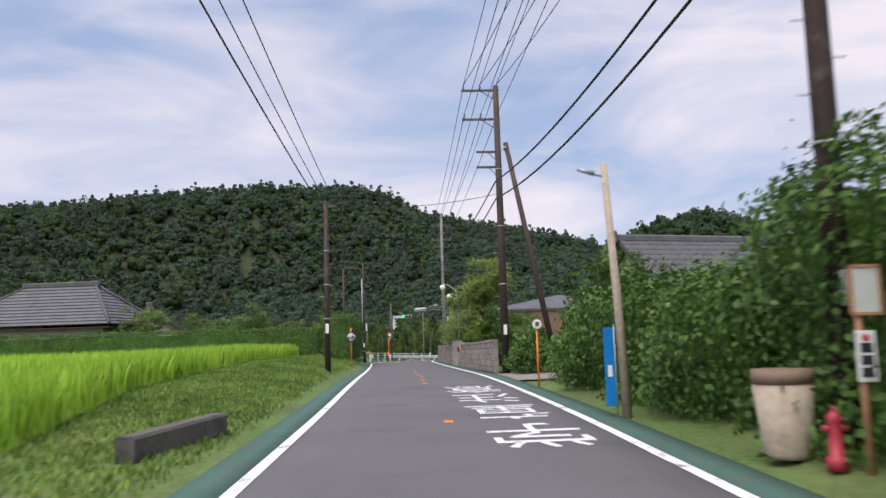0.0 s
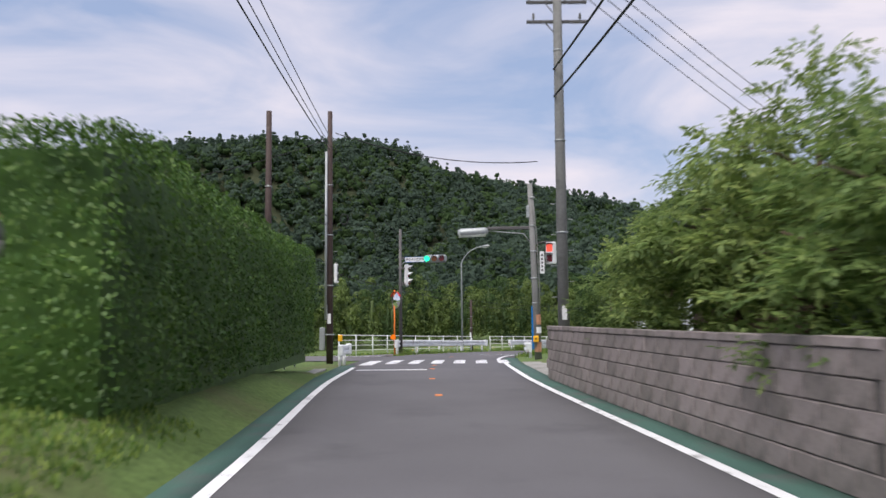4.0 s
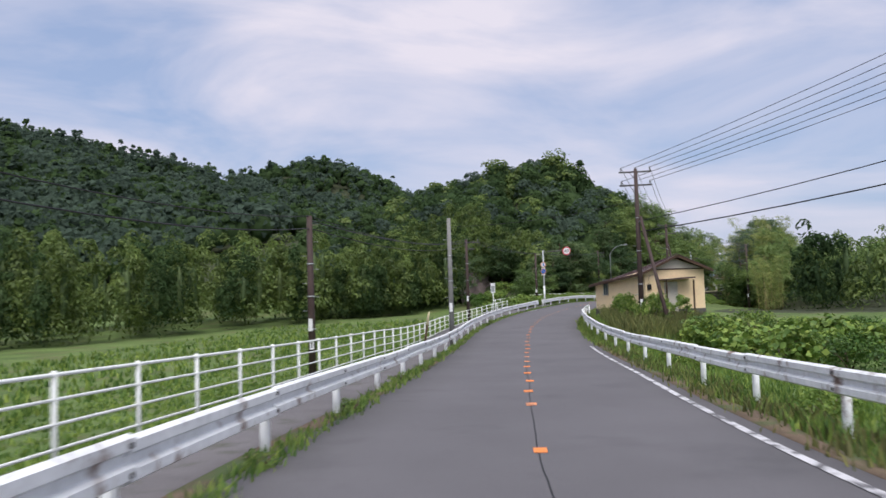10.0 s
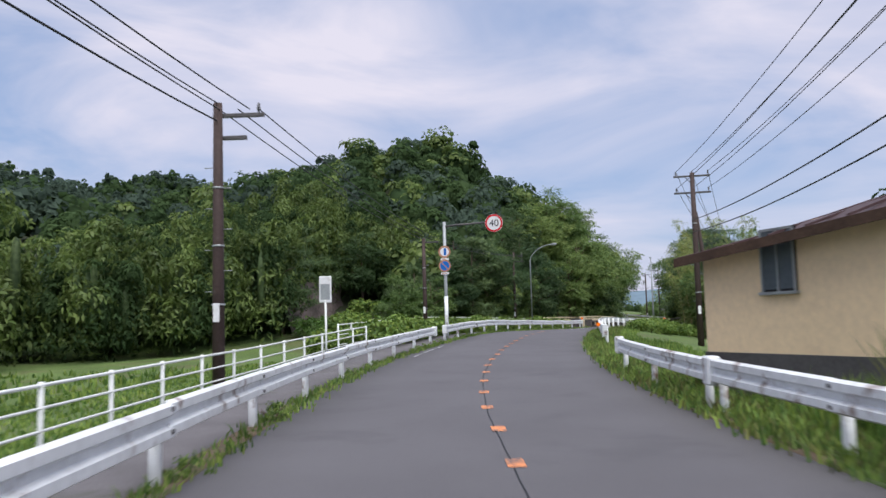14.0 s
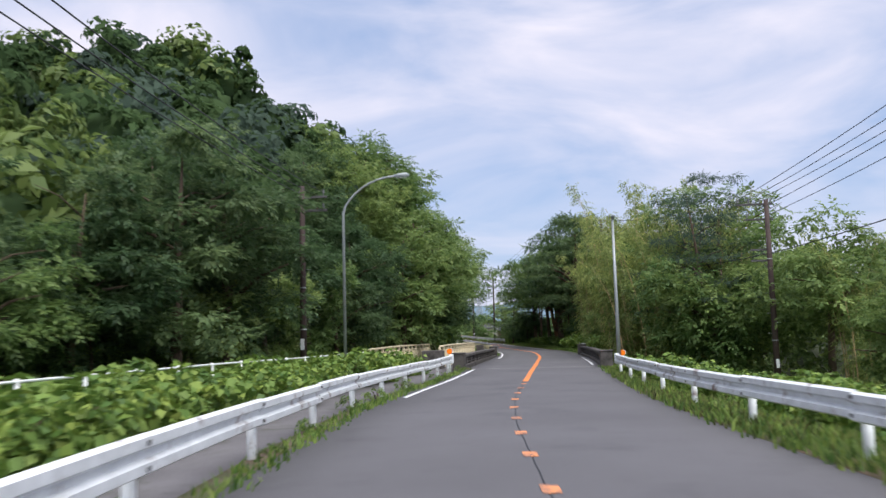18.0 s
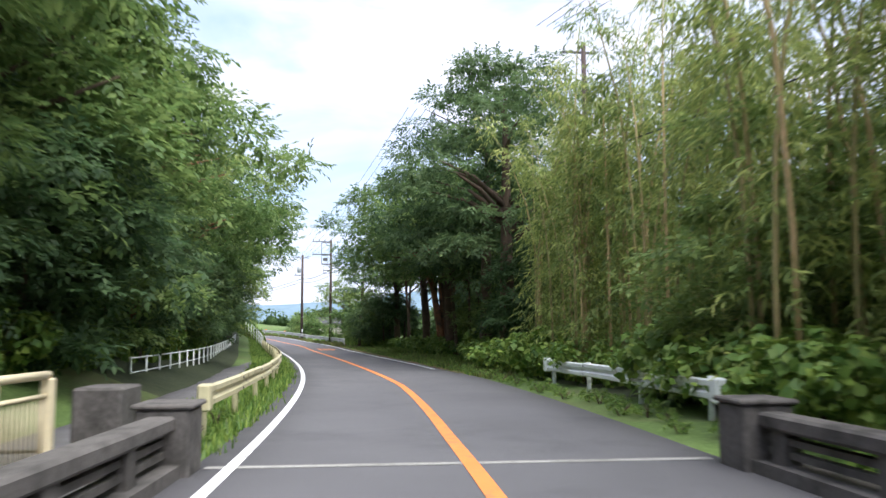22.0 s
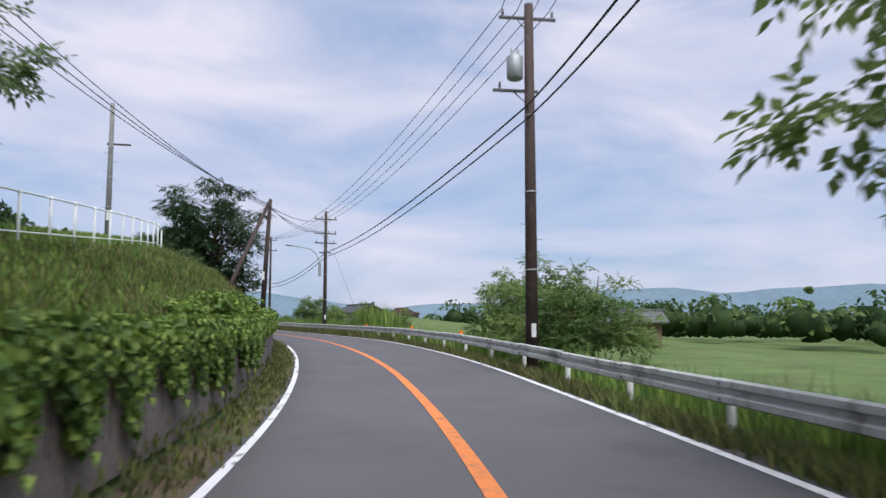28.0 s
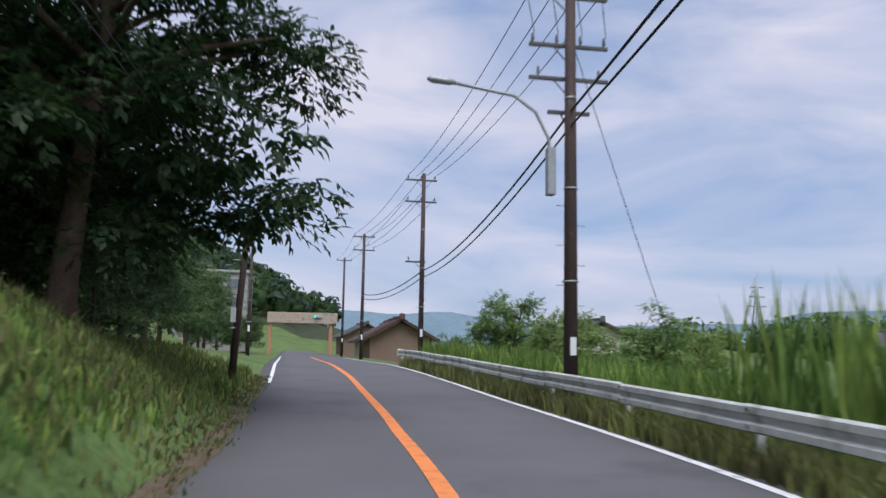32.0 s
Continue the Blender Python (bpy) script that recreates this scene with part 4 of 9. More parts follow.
def line(name, s0, s1, o, w, material, step=1.0, lift=0.008):
    fo = o if callable(o) else (lambda s: o)
    ob = strip(name, s0, s1, lambda s: fo(s) - w / 2, lambda s: fo(s) + w / 2, lift, material, step)
    return tagged(ob, "", "", "", "structure")


line("edge_line", -45, 79.5, LEFT, 0.16, "white")
line("edge_line", -45, 83, RIGHT, 0.16, "white")
line("edge_line", 83, 118, lambda s: RIGHT(s) + float(np.interp(s, [83, 85.3, 89.8, 94], [0, -0.2, -0.1, 0.02])), 0.15, "white")
line("edge_line", 118, 150, RIGHT, 0.12, "worn")
line("edge_line", 93, 110, lambda s: LEFT(s) + 0.05, 0.1, "worn")
line("edge_line", 188, 195, lambda s: LEFT(s) + 0.02, 0.07, "worn")
line("edge_line", 229, 247, LEFT, 0.14, "white")
line("edge_line", 249, 263, RIGHT, 0.13, "worn")
line("edge_line", 264, 345, LEFT, 0.15, "white")
line("edge_line", 345, 387, lambda s: LEFT(s) + 0.1, 0.12, "white")
line("edge_line", 421, 470, LEFT, 0.13, "white")
line("edge_line", 298, 470, RIGHT, 0.15, "white")
line("centre_line", 236.5, 470, MID, 0.2, "orange")
rng0 = np.random.default_rng(4)
s = -20.0
while s < 235:
    if not 84 < s < 88:
        worn = 48 < s < 128 or s < 26
        o = MID(s) + rng0.normal(0, 0.02)
        if worn:
            if rng0.random() < 0.3:
                line("centre_dash", s, s + 0.35, o, 0.16, "orange", 0.3)
        else:
            line("centre_dash", s, s + 0.45, o, 0.19, "orangeworn" if s > 170 or int(s) % 3 == 0 else "orange", 0.22)
    s += 2.45
# crossing and stop lines
for k in range(7):
    o = -1.75 + k * 0.86
    if k == 0:
        line("crossing_stripe", 81.0, 84.8, o, 0.5, "stripe", 1.0)
    else:
        line("crossing_stripe", 82.0, 85.4, o, 0.44, "stripe", 1.0)
line("stop_line", 77.6, 78.0, -0.55, 2.3, "white", 0.4)
line("stop_line", 95.0, 95.3, 1.95, 2.35, "white", 0.3)
line("stop_line", 91.2, 91.7, -4.2, 2.6, "white", 0.3)
line("side_mark", 87.4, 88.0, -9.0, 5.0, "worn", 0.5)
for sj in (247.6, 271.2):
    line("expansion_joint", sj, sj + 0.16, (LEFT(sj) + RIGHT(sj)) / 2, RIGHT(sj) - LEFT(sj) + 0.6, "concrete", 0.16, 0.007)
# long crack along the middle
line("tar_seam", 84, 236, lambda s: MID(s) + 0.012 * math.sin(s * 0.9) + 0.006 * math.sin(s * 4.1), 0.018, "black", 0.5, 0.004)


def limit_marking():
    """The number 40 painted on the far lane, to be read by oncoming drivers."""
    par = tagged(new("road_marking"), "orange number 40 painted on the asphalt lane", "road marking")

    def digit(bars):
        bm = bmesh.new()
        for k, (u0, v0, u1, v1, w) in enumerate(bars):
            c = []
            flat_ = abs(v1 - v0) < 0.02
            for u, v, sg in ((u0, v0, -1), (u1, v1, -1), (u1, v1, 1), (u0, v0, 1)):
                du, dv = (0, sg * w * 0.35) if flat_ else (sg * w, 0)
                c.append(bm.verts.new(at(333.2 - (v + dv - 0.5) * 4.4, 2.38 - (u + du - 0.5) * 1.5, 0.009 + 0.001 * k)))
            bm.faces.new(c)
        bmesh.ops.recalc_face_normals(bm, faces=bm.faces)
        for f in bm.faces:
            if f.normal.z < 0:
                f.normal_flip()
        return bm

    part("digit", digit(((0.34, 0.0, 0.34, 1.0, 0.055), (0.0, 0.3, 0.44, 0.3, 0.1), (0.05, 0.3, 0.3, 0.98, 0.05))), "orange", par)
    part("digit", digit(((0.62, 0.0, 0.62, 1.0, 0.055), (0.94, 0.0, 0.94, 1.0, 0.055), (0.6, 0.05, 0.96, 0.05, 0.13), (0.6, 0.95, 0.96, 0.95, 0.13))), "orange", par)


limit_marking()



def verge(name, side, s0, s1, label):
    """The ground right beside the road, set out finely along it."""
    ss = np.arange(s0, s1 + 0.1, 1.0)
    ds = np.array([0.0, 0.3, 0.6, 0.9, 1.25, 1.7, 2.2, 2.9, 3.6, 4.4, 5.3, 6.4, 7.6, 9.0])
    edge = np.array([(LEFT(s) - 0.4) if side < 0 else (RIGHT(s) + 0.4) for s in ss])
    o = edge[:, None] + side * ds[None, :]
    S = np.repeat(ss, len(ds))
    O = o.ravel()
    h = np.interp(S, SS, SH)
    x, y = np.interp(S, SS, SP[:, 0]) + np.cos(h) * O, np.interp(S, SS, SP[:, 1]) - np.sin(h) * O
    rel = np.where((S > 345) & (S < 400) & (O < 0) & (O > -2.7), 0.0, relief(S, O))
    z = np.interp(S, SS, SP[:, 2]) + rel - 0.04
    z += np.where(np.abs(O - np.repeat(edge, len(ds))) > 0.8, 0.025 * np.sin(S * 2.1 + O * 3.3) * np.sin(O * 2.2 - S * 0.9), 0)
    n, m = len(ss), len(ds)
    i = np.arange(n * m).reshape(n, m)
    f = np.stack([i[:-1, :-1].ravel(), i[:-1, 1:].ravel(), i[1:, 1:].ravel(), i[1:, :-1].ravel()], 1)
    if side < 0:
        f = f[:, ::-1]
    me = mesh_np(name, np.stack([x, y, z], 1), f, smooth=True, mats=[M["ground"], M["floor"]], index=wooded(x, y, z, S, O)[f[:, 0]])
    tagged(link(name, me), label, "", "", "structure")


verge("verge_left", -1, -45, 480, "grassy verge and bank beside the road")
verge("verge_right", 1, -45, 480, "grassy verge beside the road")

# side roads, pavements and banks that join the carriageway
strip("pavement_left", 92.5, 246, lambda s: -4.5, lambda s: LEFT(s) - 0.5, -0.012, "path", 1.0, cross=3, kind="structure", label="narrow asphalt pavement behind the guard rail", below=0.2)
strip("pavement_bridge", 246, 273, -6.6, -3.6, -0.02, "path", 1.0, cross=3, kind="structure", label="asphalt deck of the footbridge beside the road bridge", below=0.5)
strip("pavement_left_far", 273, 345, lambda s: -5.6 - 0.9 * max(0, (s - 330) / 15), lambda s: -4.2 - 0.6 * max(0, (s - 330) / 15), 0.03, "path", 1.0, cross=3, kind="structure", label="narrow leaf-strewn pavement under the trees", below=0.2)
strip("side_road", 85.5, 92.0, -45, -2.2, -0.01, "path", 1.0, cross=30, kind="structure", label="side road of grey asphalt", below=0.2)
strip("yard", 70.0, 83.0, lambda s: RIGHT(s) + 0.7, 30, 0.015, "concrete", 1.0, cross=12, kind="structure", label="stained concrete yard beside the road", below=0.2)
strip("drive", 26.5, 32.5, lambda s: RIGHT(s) + 0.66, 13, 0.025, "gravel", 1.0, cross=6, kind="structure", label="gravel drive of a house", below=0.2)
strip("drive_left", -4, 7.0, -14, lambda s: LEFT(s) - 0.75, 0.03, "path", 1.0, cross=6, kind="structure", label="short grey drive to the field", below=0.2)
strip("verge_soil", 92, 246, lambda s: LEFT(s) - 0.75, lambda s: LEFT(s) - 0.42, 0.012, "soil", 1.0, kind="structure", label="strip of soil and moss along the asphalt edge", below=0.1)
strip("verge_soil_right", 98, 246, lambda s: RIGHT(s) + 0.3, lambda s: RIGHT(s) + 0.62 + 0.1 * math.sin(s * 0.9), 0.012, "soil", 1.0, kind="structure", label="strip of soil along the asphalt edge", below=0.1)
strip("verge_soil_wood", 294, 346, lambda s: RIGHT(s) + 0.3, lambda s: RIGHT(s) + 3.2, 0.02, "litter", 1.0, cross=3, kind="structure", label="bare soil strewn with brown leaves", below=0.1)
strip("verge_soil_wall", 343, 424, lambda s: LEFT(s) - 1.15, lambda s: LEFT(s) - 0.06 + 0.05 * math.sin(s * 1.3), 0.015, "soil", 1.0, kind="structure", label="strip of soil at the foot of the wall", below=0.1)


# ---- guard rails and fences ----
W = [(0.0, 0.0), (0.035, 0.03), (0.035, 0.11), (0.0, 0.145), (0.0, 0.205), (0.035, 0.24), (0.035, 0.32), (0.0, 0.35), (-0.012, 0.345), (0.02, 0.31), (0.02, 0.245), (-0.016, 0.21), (-0.016, 0.14), (0.02, 0.105), (0.02, 0.035), (-0.012, 0.005)]


def guardrail(s0, s1, off, face, material="rail", label="", top=0.78, post_step=4.0, start_cap=True, end_cap=True, lean=0.0, flare=0.0):
    """face: +1 when the beam faces right, towards the traffic."""
    base = off if callable(off) else (lambda s: off)
    fo = (lambda s: base(s) - face * flare * max(0, (s - s1 + 4) / 4) ** 2) if flare else base
    ob = thing("guardrail", Matrix.Identity(4), label, "guardrail", "guard rails along the road")
    prof = [(face * x * 1.6, z) for x, z in W]
    n = max(1, round((s1 - s0) / post_step))
    for i in range(n):
        a, b = s0 + (s1 - s0) * i / n, s0 + (s1 - s0) * (i + 1) / n
        sag = 0.012 * math.sin(i * 2.3)
        part("beam", sweep(prof, a + 0.004, b + 0.09, lambda s: fo(s) + face * (0.004 * (i % 2)), top - 0.35 + sag, 1.0), material, ob)
        for dz in (0.07, 0.28):
            part("bolt", box(-0.02, 0.02, -0.02, 0.02, -0.02, 0.02), "steel", ob, m=place(b, fo(b) + face * 0.06, top - 0.35 + dz))
    for i in range(n + 1):
        s = min(max(s0 + (s1 - s0) * i / n, s0 + 0.35), s1 - 0.35)
        part("post", tube([Vector((0, 0, -0.3)), Vector((0, 0, top - 0.06))], 0.062, 10), material, ob, m=place(s, fo(s) - face * 0.1, ground_at(s, fo(s) - face * 0.1) - axis(s).z))
    for s, on, sg in ((s0, start_cap, -1), (s1, end_cap, 1)):
        if on:
            part("end_terminal", sleeve(face), material, ob, m=place(s + sg * 0.1, fo(s), top - 0.37))
    return ob


def sleeve(face):
    bm = box(-0.09, 0.11, -0.16, 0.14, -0.02, 0.4, 0.03)
    return bm


def pipe_fence(s0, s1, off, material="fence", label="", hgt=1.1, rails=4, step=2.0, h0=0.0, curve=None):
    fo = off if callable(off) else (lambda s: off)
    fh = h0 if callable(h0) else (lambda s: h0)
    ob = thing("pipe_fence", Matrix.Identity(4), label, "fence", "white pipe fences")
    n = max(1, round((s1 - s0) / step))
    for i in range(n + 1):
        s = s0 + (s1 - s0) * i / n
        part("post", tube([at(s, fo(s), fh(s) - 0.3), at(s, fo(s), fh(s) + hgt)], 0.034, 8), material, ob)
    for k in range(rails):
        z = hgt * (0.22 + 0.74 * k / max(1, rails - 1))
        m = max(2, int((s1 - s0) / 1.5))
        part("rail", tube([at(s0 + (s1 - s0) * i / m, fo(s0 + (s1 - s0) * i / m), fh(s0 + (s1 - s0) * i / m) + z) for i in range(m + 1)], 0.024 if k == rails - 1 else 0.019, 6), material, ob)
    return ob


GL = lambda s: float(np.interp(s, [92, 109, 112, 150, 196, 198, 246], [-2.72, -2.55, -2.5, -2.4, -2.45, -2.42, -2.75]))
guardrail(93.6, 108.9, GL, 1, label="white corrugated guard rail with rust along its panels")
guardrail(113.1, 195.8, GL, 1, label="long white corrugated guard rail with peeling paint beside a pavement")
guardrail(198.4, 245.2, GL, 1, label="white guard rail with rusty end beside creepers")
GR1 = lambda s: RIGHT(s) + 0.75 + max(0, (93.5 - s)) * 0.05
guardrail(86.4, 113.5, GR1, -1, top=0.66, label="white guard rail that bends round the corner of the junction")
GR2 = lambda s: float(np.interp(s, [115.5, 121, 124, 150, 172, 191.7], [4.5, 4.4, 4.6, 4.3, 4.05, 4.4]))
guardrail(114.2, 117.2, GR2, -1, label="short white guard rail half hidden by weeds")
guardrail(122.2, 172.5, GR2, -1, label="white guard rail with rust streaks on the bend", end_cap=False)
guardrail(172.5, 181.0, GR2, -1, label="white guard rail that ends on the bend")
GR3 = lambda s: RIGHT(s) + float(np.interp(s, [192.6, 204, 241.6], [0.95, 0.75, 0.6]))
guardrail(192.6, 241.0, GR3, -1, label="white guard rail with a boxed end and orange reflector")
guardrail(274.6, 286.4, lambda s: RIGHT(s) + 1.8, -1, label="white guard rail stub among weeds")
guardrail(274.5, 334.9, lambda s: float(np.interp(s, [274, 300, 335], [-2.7, -2.75, -3.0])), 1, "railcream", label="cream guard rail streaked with moss under the trees")
GR5 = lambda s: RIGHT(s) + float(np.interp(s, [338, 352, 372, 440], [0.9, 0.75, 0.55, 0.5]))
guardrail(341.0, 438.0, GR5, -1, "railold", label="white guard rail with weeds growing through it")
guardrail(80.9, 82.7, lambda s: -2.6, 1, top=0.74, post_step=2.6, label="short white guard rail with rusty edge at the junction")

pipe_fence(92.8, 110.8, lambda s: float(np.interp(s, [92, 97, 111], [-5.7, -5.2, -4.6])), label="white four-rail pipe fence along the pavement")
pipe_fence(113.8, 192.5, -4.6, h0=lambda s: float(np.interp(s, [145, 160, 180, 192], [0, -0.25, -0.25, -0.1])), label="long white four-rail pipe fence beside a rice field")
pipe_fence(193.0, 244.0, lambda s: float(np.interp(s, [193, 215, 244], [-5.9, -6.1, -6.4])), rails=3, label="white pipe fence half hidden by creepers")
pipe_fence(285.0, 338.0, lambda s: float(np.interp(s, [285, 315, 338], [-6.4, -6.15, -5.4])), rails=3, h0=lambda s: float(np.interp(s, [285, 330, 338], [-0.1, 0.0, 0.2])), label="white pipe fence along the wooded slope")
pipe_fence(336.8, 352.0, lambda s: float(np.interp(s, [336, 344, 352], [-3.0, -3.3, -4.0])), rails=3, h0=lambda s: float(np.interp(s, [336, 344, 352], [0.0, 0.6, 1.6])), label="white pipe fence beside the rising footpath")
pipe_fence(353.0, 386.0, lambda s: float(np.interp(s, [353, 386], [-6.8, -7.5])), rails=2, h0=lambda s: ground_at(s, float(np.interp(s, [353, 386], [-6.8, -7.5]))) - axis(s).z, label="pipe railing along the top of the grassy bank")
pipe_fence(77.0, 79.5, -6.5, "galv", rails=2, hgt=0.95, label="grey pipe barrier at the mouth of the side road")
pipe_fence(79.6, 81.4, -4.4, "galv", rails=2, hgt=0.95, label="grey pipe barrier at the mouth of the side road")


# ---- poles and wires ----
TOPS = {}


def insulator(h=0.2):
    bm = tube([Vector((0, 0, 0)), Vector((0, 0, h * 0.4))], 0.02, 6)
    for k in range(3):
        bmesh.ops.create_cone(bm, cap_ends=True, segments=8, radius1=0.055 - 0.008 * k, radius2=0.03, depth=0.05, matrix=Matrix.Translation((0, 0, h * 0.45 + k * 0.05)))
    return bm


def utility_pole(key, s, off, top, arms=(), material="pole", r=0.17, base=None, label="dark brown utility pole with cross arms", lean=(0, 0), extras=True, side=None):
    """arms: (height, from, to, number of insulators). Heights over the road's surface."""
    b = ground_at(s, off) - axis(s).z if base is None else base
    ob = thing("utility_pole", place(s, off, b), label, "utility pole", "utility poles along the road")
    hgt = top - b
    part("pole", tube([Vector((0, 0, -0.4)), Vector((lean[0] * 0.5, lean[1] * 0.5, hgt * 0.5)), Vector((lean[0], lean[1], hgt))], [r, r * 0.85, r * 0.68], 14), material, ob)
    for k, (h, x0, x1, n) in enumerate(arms):
        z = h - b
        part("cross_arm", box(x0, x1, 0.1, 0.18, z - 0.045, z + 0.045, 0.008), "steel", ob)
        part("brace", tube([Vector((x0 * 0.45 + x1 * 0.05, 0.16, z)), Vector((0, 0.1, z - 0.45))], 0.018, 5), "steel", ob)
        for i in range(n):
            x = x0 + (x1 - x0) * (i + 0.15) / max(1, n - 0.7)
            part("insulator", insulator(), "insul", ob, m=Matrix.Translation((x, 0.14, z + 0.045)))
            TOPS[(key, k, i)] = at(s, off + x, h + 0.22)
    for k in range(3):
        z = hgt * (0.3 + 0.2 * k)
        part("band", tube([Vector((0, 0, z)), Vector((0, 0, z + 0.04))], r * (0.98 - 0.1 * k) + 0.012, 12), "galv", ob)
    if extras:
        bm = bmesh.new()
        for k in range(7):
            z = 2.2 + k * 0.45
            sx = 1 if k % 2 else -1
            tube([Vector((sx * r * 0.8, 0, z)), Vector((sx * (r + 0.16), 0, z))], 0.01, 5, bm)
        part("step_bolts", bm, "galv", ob)
        part("number_plate", box(-0.07, 0.07, -r - 0.02, -r - 0.005, 1.55, 1.95, 0.004), "plate", ob, "small white plate")
    TOPS[(key, "top")] = at(s, off, top)
    TOPS[(key, "tel")] = at(s, off - 0.15, top * 0.66)
    TOPS[(key, "tel2")] = at(s, off - 0.15, top * 0.6)
    return ob


def strut(s0, o0, h0, s1, o1, h1, r=0.13, material="pole", label="leaning dark brown pole that props a utility pole"):
    ob = thing("pole_strut", Matrix.Identity(4), label, "pole", "props of the utility poles")
    part("pole", tube([at(s0, o0, h0 - 0.4), at(s1, o1, h1)], [r, r * 0.75], 12), material, ob)
    part("clamp", tube([at(s1, o1, h1 - 0.25), at(s1, o1 - 0.05, h1 - 0.2)], r * 0.95, 10), "galv", ob)
    return ob


def wire(a, b, sag=0.5, r=0.016, label="thin black overhead wire between poles", n=14):
    a, b = Vector(a), Vector(b)
    pts = []
    for i in range(n + 1):
        t = i / n
        p = a.lerp(b, t)
        p.z -= sag * 4 * t * (1 - t)
        pts.append(p)
    ob = part("overhead_wire", tube(pts, r, 5), "wire")
    return tagged(ob, label, "wire", "overhead wires")


def transformer(parent_s, off, h, label="grey pole transformer can"):
    ob = thing("transformer", place(parent_s, off, h), label, "transformer")
    part("can", tube([Vector((0, 0, 0)), Vector((0, 0, 0.06)), Vector((0, 0, 0.7)), Vector((0, 0, 0.78))], [0.2, 0.25, 0.25, 0.16], 14), "galv", ob)
    for x in (-0.1, 0.1):
        part("bushing", insulator(0.25), "porc", ob, m=Matrix.Translation((x, 0, 0.76)))
    part("bracket", box(-0.05, 0.05, -0.05, 0.35, 0.3, 0.38, 0.005), "steel", ob)
    return ob


A2 = ((12.3, -1.4, 0.15, 3), (10.9, -1.4, 0.15, 3), (9.2, -0.8, 0.05, 0), (8.6, -0.8, 0.05, 0))
utility_pole("R0", 9.0, 4.85, 11.5, ((11.0, -1.0, 0.8, 3),), r=0.155, label="thick dark brown utility pole beside a leafy hedge")
utility_pole("A", 33.2, 4.3, 12.0, ((11.85, -1.45, 0.15, 3), (10.6, -1.45, 0.15, 3), (9.2, -0.9, 0.05, 0), (8.55, -0.9, 0.05, 0)), r=0.17, label="dark brown utility pole with two cross arms and a prop")
strut(32.4, 6.35, 0.0, 33.0, 4.6, 9.5)
utility_pole("L1", 34.5, -2.98, 7.45, ((7.25, -0.1, 0.45, 1),), r=0.13, label="slim dark brown pole on the grassy bank beside the rice field")
utility_pole("L2", 79.6, -5.0, 9.1, r=0.14, label="dark brown pole behind the clipped hedge")
utility_pole("B", 74.5, 4.6, 13.5, ((12.3, -0.9, 0.9, 4), (11.0, -0.9, 0.9, 4), (10.4, -0.9, 0.9, 2)), "polegrey", label="grey concrete utility pole with three cross arms")
utility_pole("E", 83.7, -3.5, 10.2, material="pole", r=0.14, label="dark brown utility pole with cable boxes at the junction", extras=True)
utility_pole("FL", 116.7, -7.9, 4.05, material="pole", r=0.13, label="low dark brown pole in the field behind the fence")
utility_pole("F0", 141.3, -6.15, 4.95, material="pole", r=0.13, label="dark brown pole beside the pipe fence")
utility_pole("F", 153.0, -2.65, 5.9, material="polegrey", r=0.13, label="slim grey concrete pole behind the guard rail")
utility_pole("G", 161.3, 7.05, 8.9, ((8.75, -0.9, 0.9, 3), (8.0, -0.9, 0.9, 3), (6.4, -0.1, 0.1, 0)), r=0.15, label="dark brown utility pole in front of a beige building")
strut(158.0, 8.3, -0.6, 161.2, 7.2, 6.2, 0.11)
utility_pole("H", 177.8, -4.75, 6.25, ((6.0, -0.15, 1.0, 2), (5.5, -0.1, 0.6, 0)), material="pole", r=0.14, label="dark pole with one long cross arm beside the fence")
utility_pole("I", 203.5, 9.5, 8.0, ((7.85, -0.9, 0.9, 3), (7.0, -0.9, 0.9, 3)), r=0.16, label="dark brown propped utility pole at the edge of the wood")
strut(206.0, 10.6, -1.0, 203.7, 9.6, 6.0, 0.12)
utility_pole("J0", 208.7, -5.9, 5.85, ((5.6, -0.1, 0.9, 1),), r=0.14, label="dark brown pole among creepers at the foot of the wood")
utility_pole("J", 236.1, -6.95, 7.3, ((6.9, -0.3, 0.9, 2), (6.4, -0.3, 0.9, 2)), material="pole", r=0.13, label="brownish pole with two short cross arms among creepers")
utility_pole("K", 246.0, 11.9, 7.5, ((7.3, -1.3, 0.3, 4), (6.6, -1.0, 0.3, 2), (5.2, -0.8, 0.1, 0), (4.7, -0.8, 0.1, 0)), r=0.15, label="dark pole with wires in front of the bamboo")
utility_pole("L", 293.0, 9.6, 13.6, ((13.3, -0.9, 0.6, 3),), r=0.15, label="pole hidden in the bamboo with its cross arm showing")
utility_pole("M", 350.0, 4.75, 11.3, ((11.1, -2.0, 0.1, 4), (9.7, -2.0, 0.1, 4), (8.6, -1.0, 0.05, 0), (8.0, -0.8, 0.05, 0)), r=0.16, label="dark utility pole with two long cross arms beside trees")
utility_pole("N", 369.6, 5.15, 11.1, ((10.7, -0.9, 0.9, 3), (8.4, -1.1, 0.3, 1)), r=0.2, base=-0.6, label="thick dark brown utility pole with a transformer behind the guard rail")
transformer(369.6, 4.7, 8.7)
fr = thing("steel_bracket", place(350.0, 4.75, 0), "square steel frames that hang from a pole's cross arms", "bracket")
for x0, x1, z0, z1 in ((-1.0, -0.1, 9.75, 11.0), (-1.0, -0.1, 8.7, 9.6), (-0.75, -0.1, 7.6, 8.45)):
    for p, q in (((x0, z0), (x1, z0)), ((x0, z1), (x1, z1)), ((x0, z0), (x0, z1))):
        part("bar", tube([(p[0], 0.1, p[1]), (q[0], 0.1, q[1])], 0.03, 6), "steel", fr)
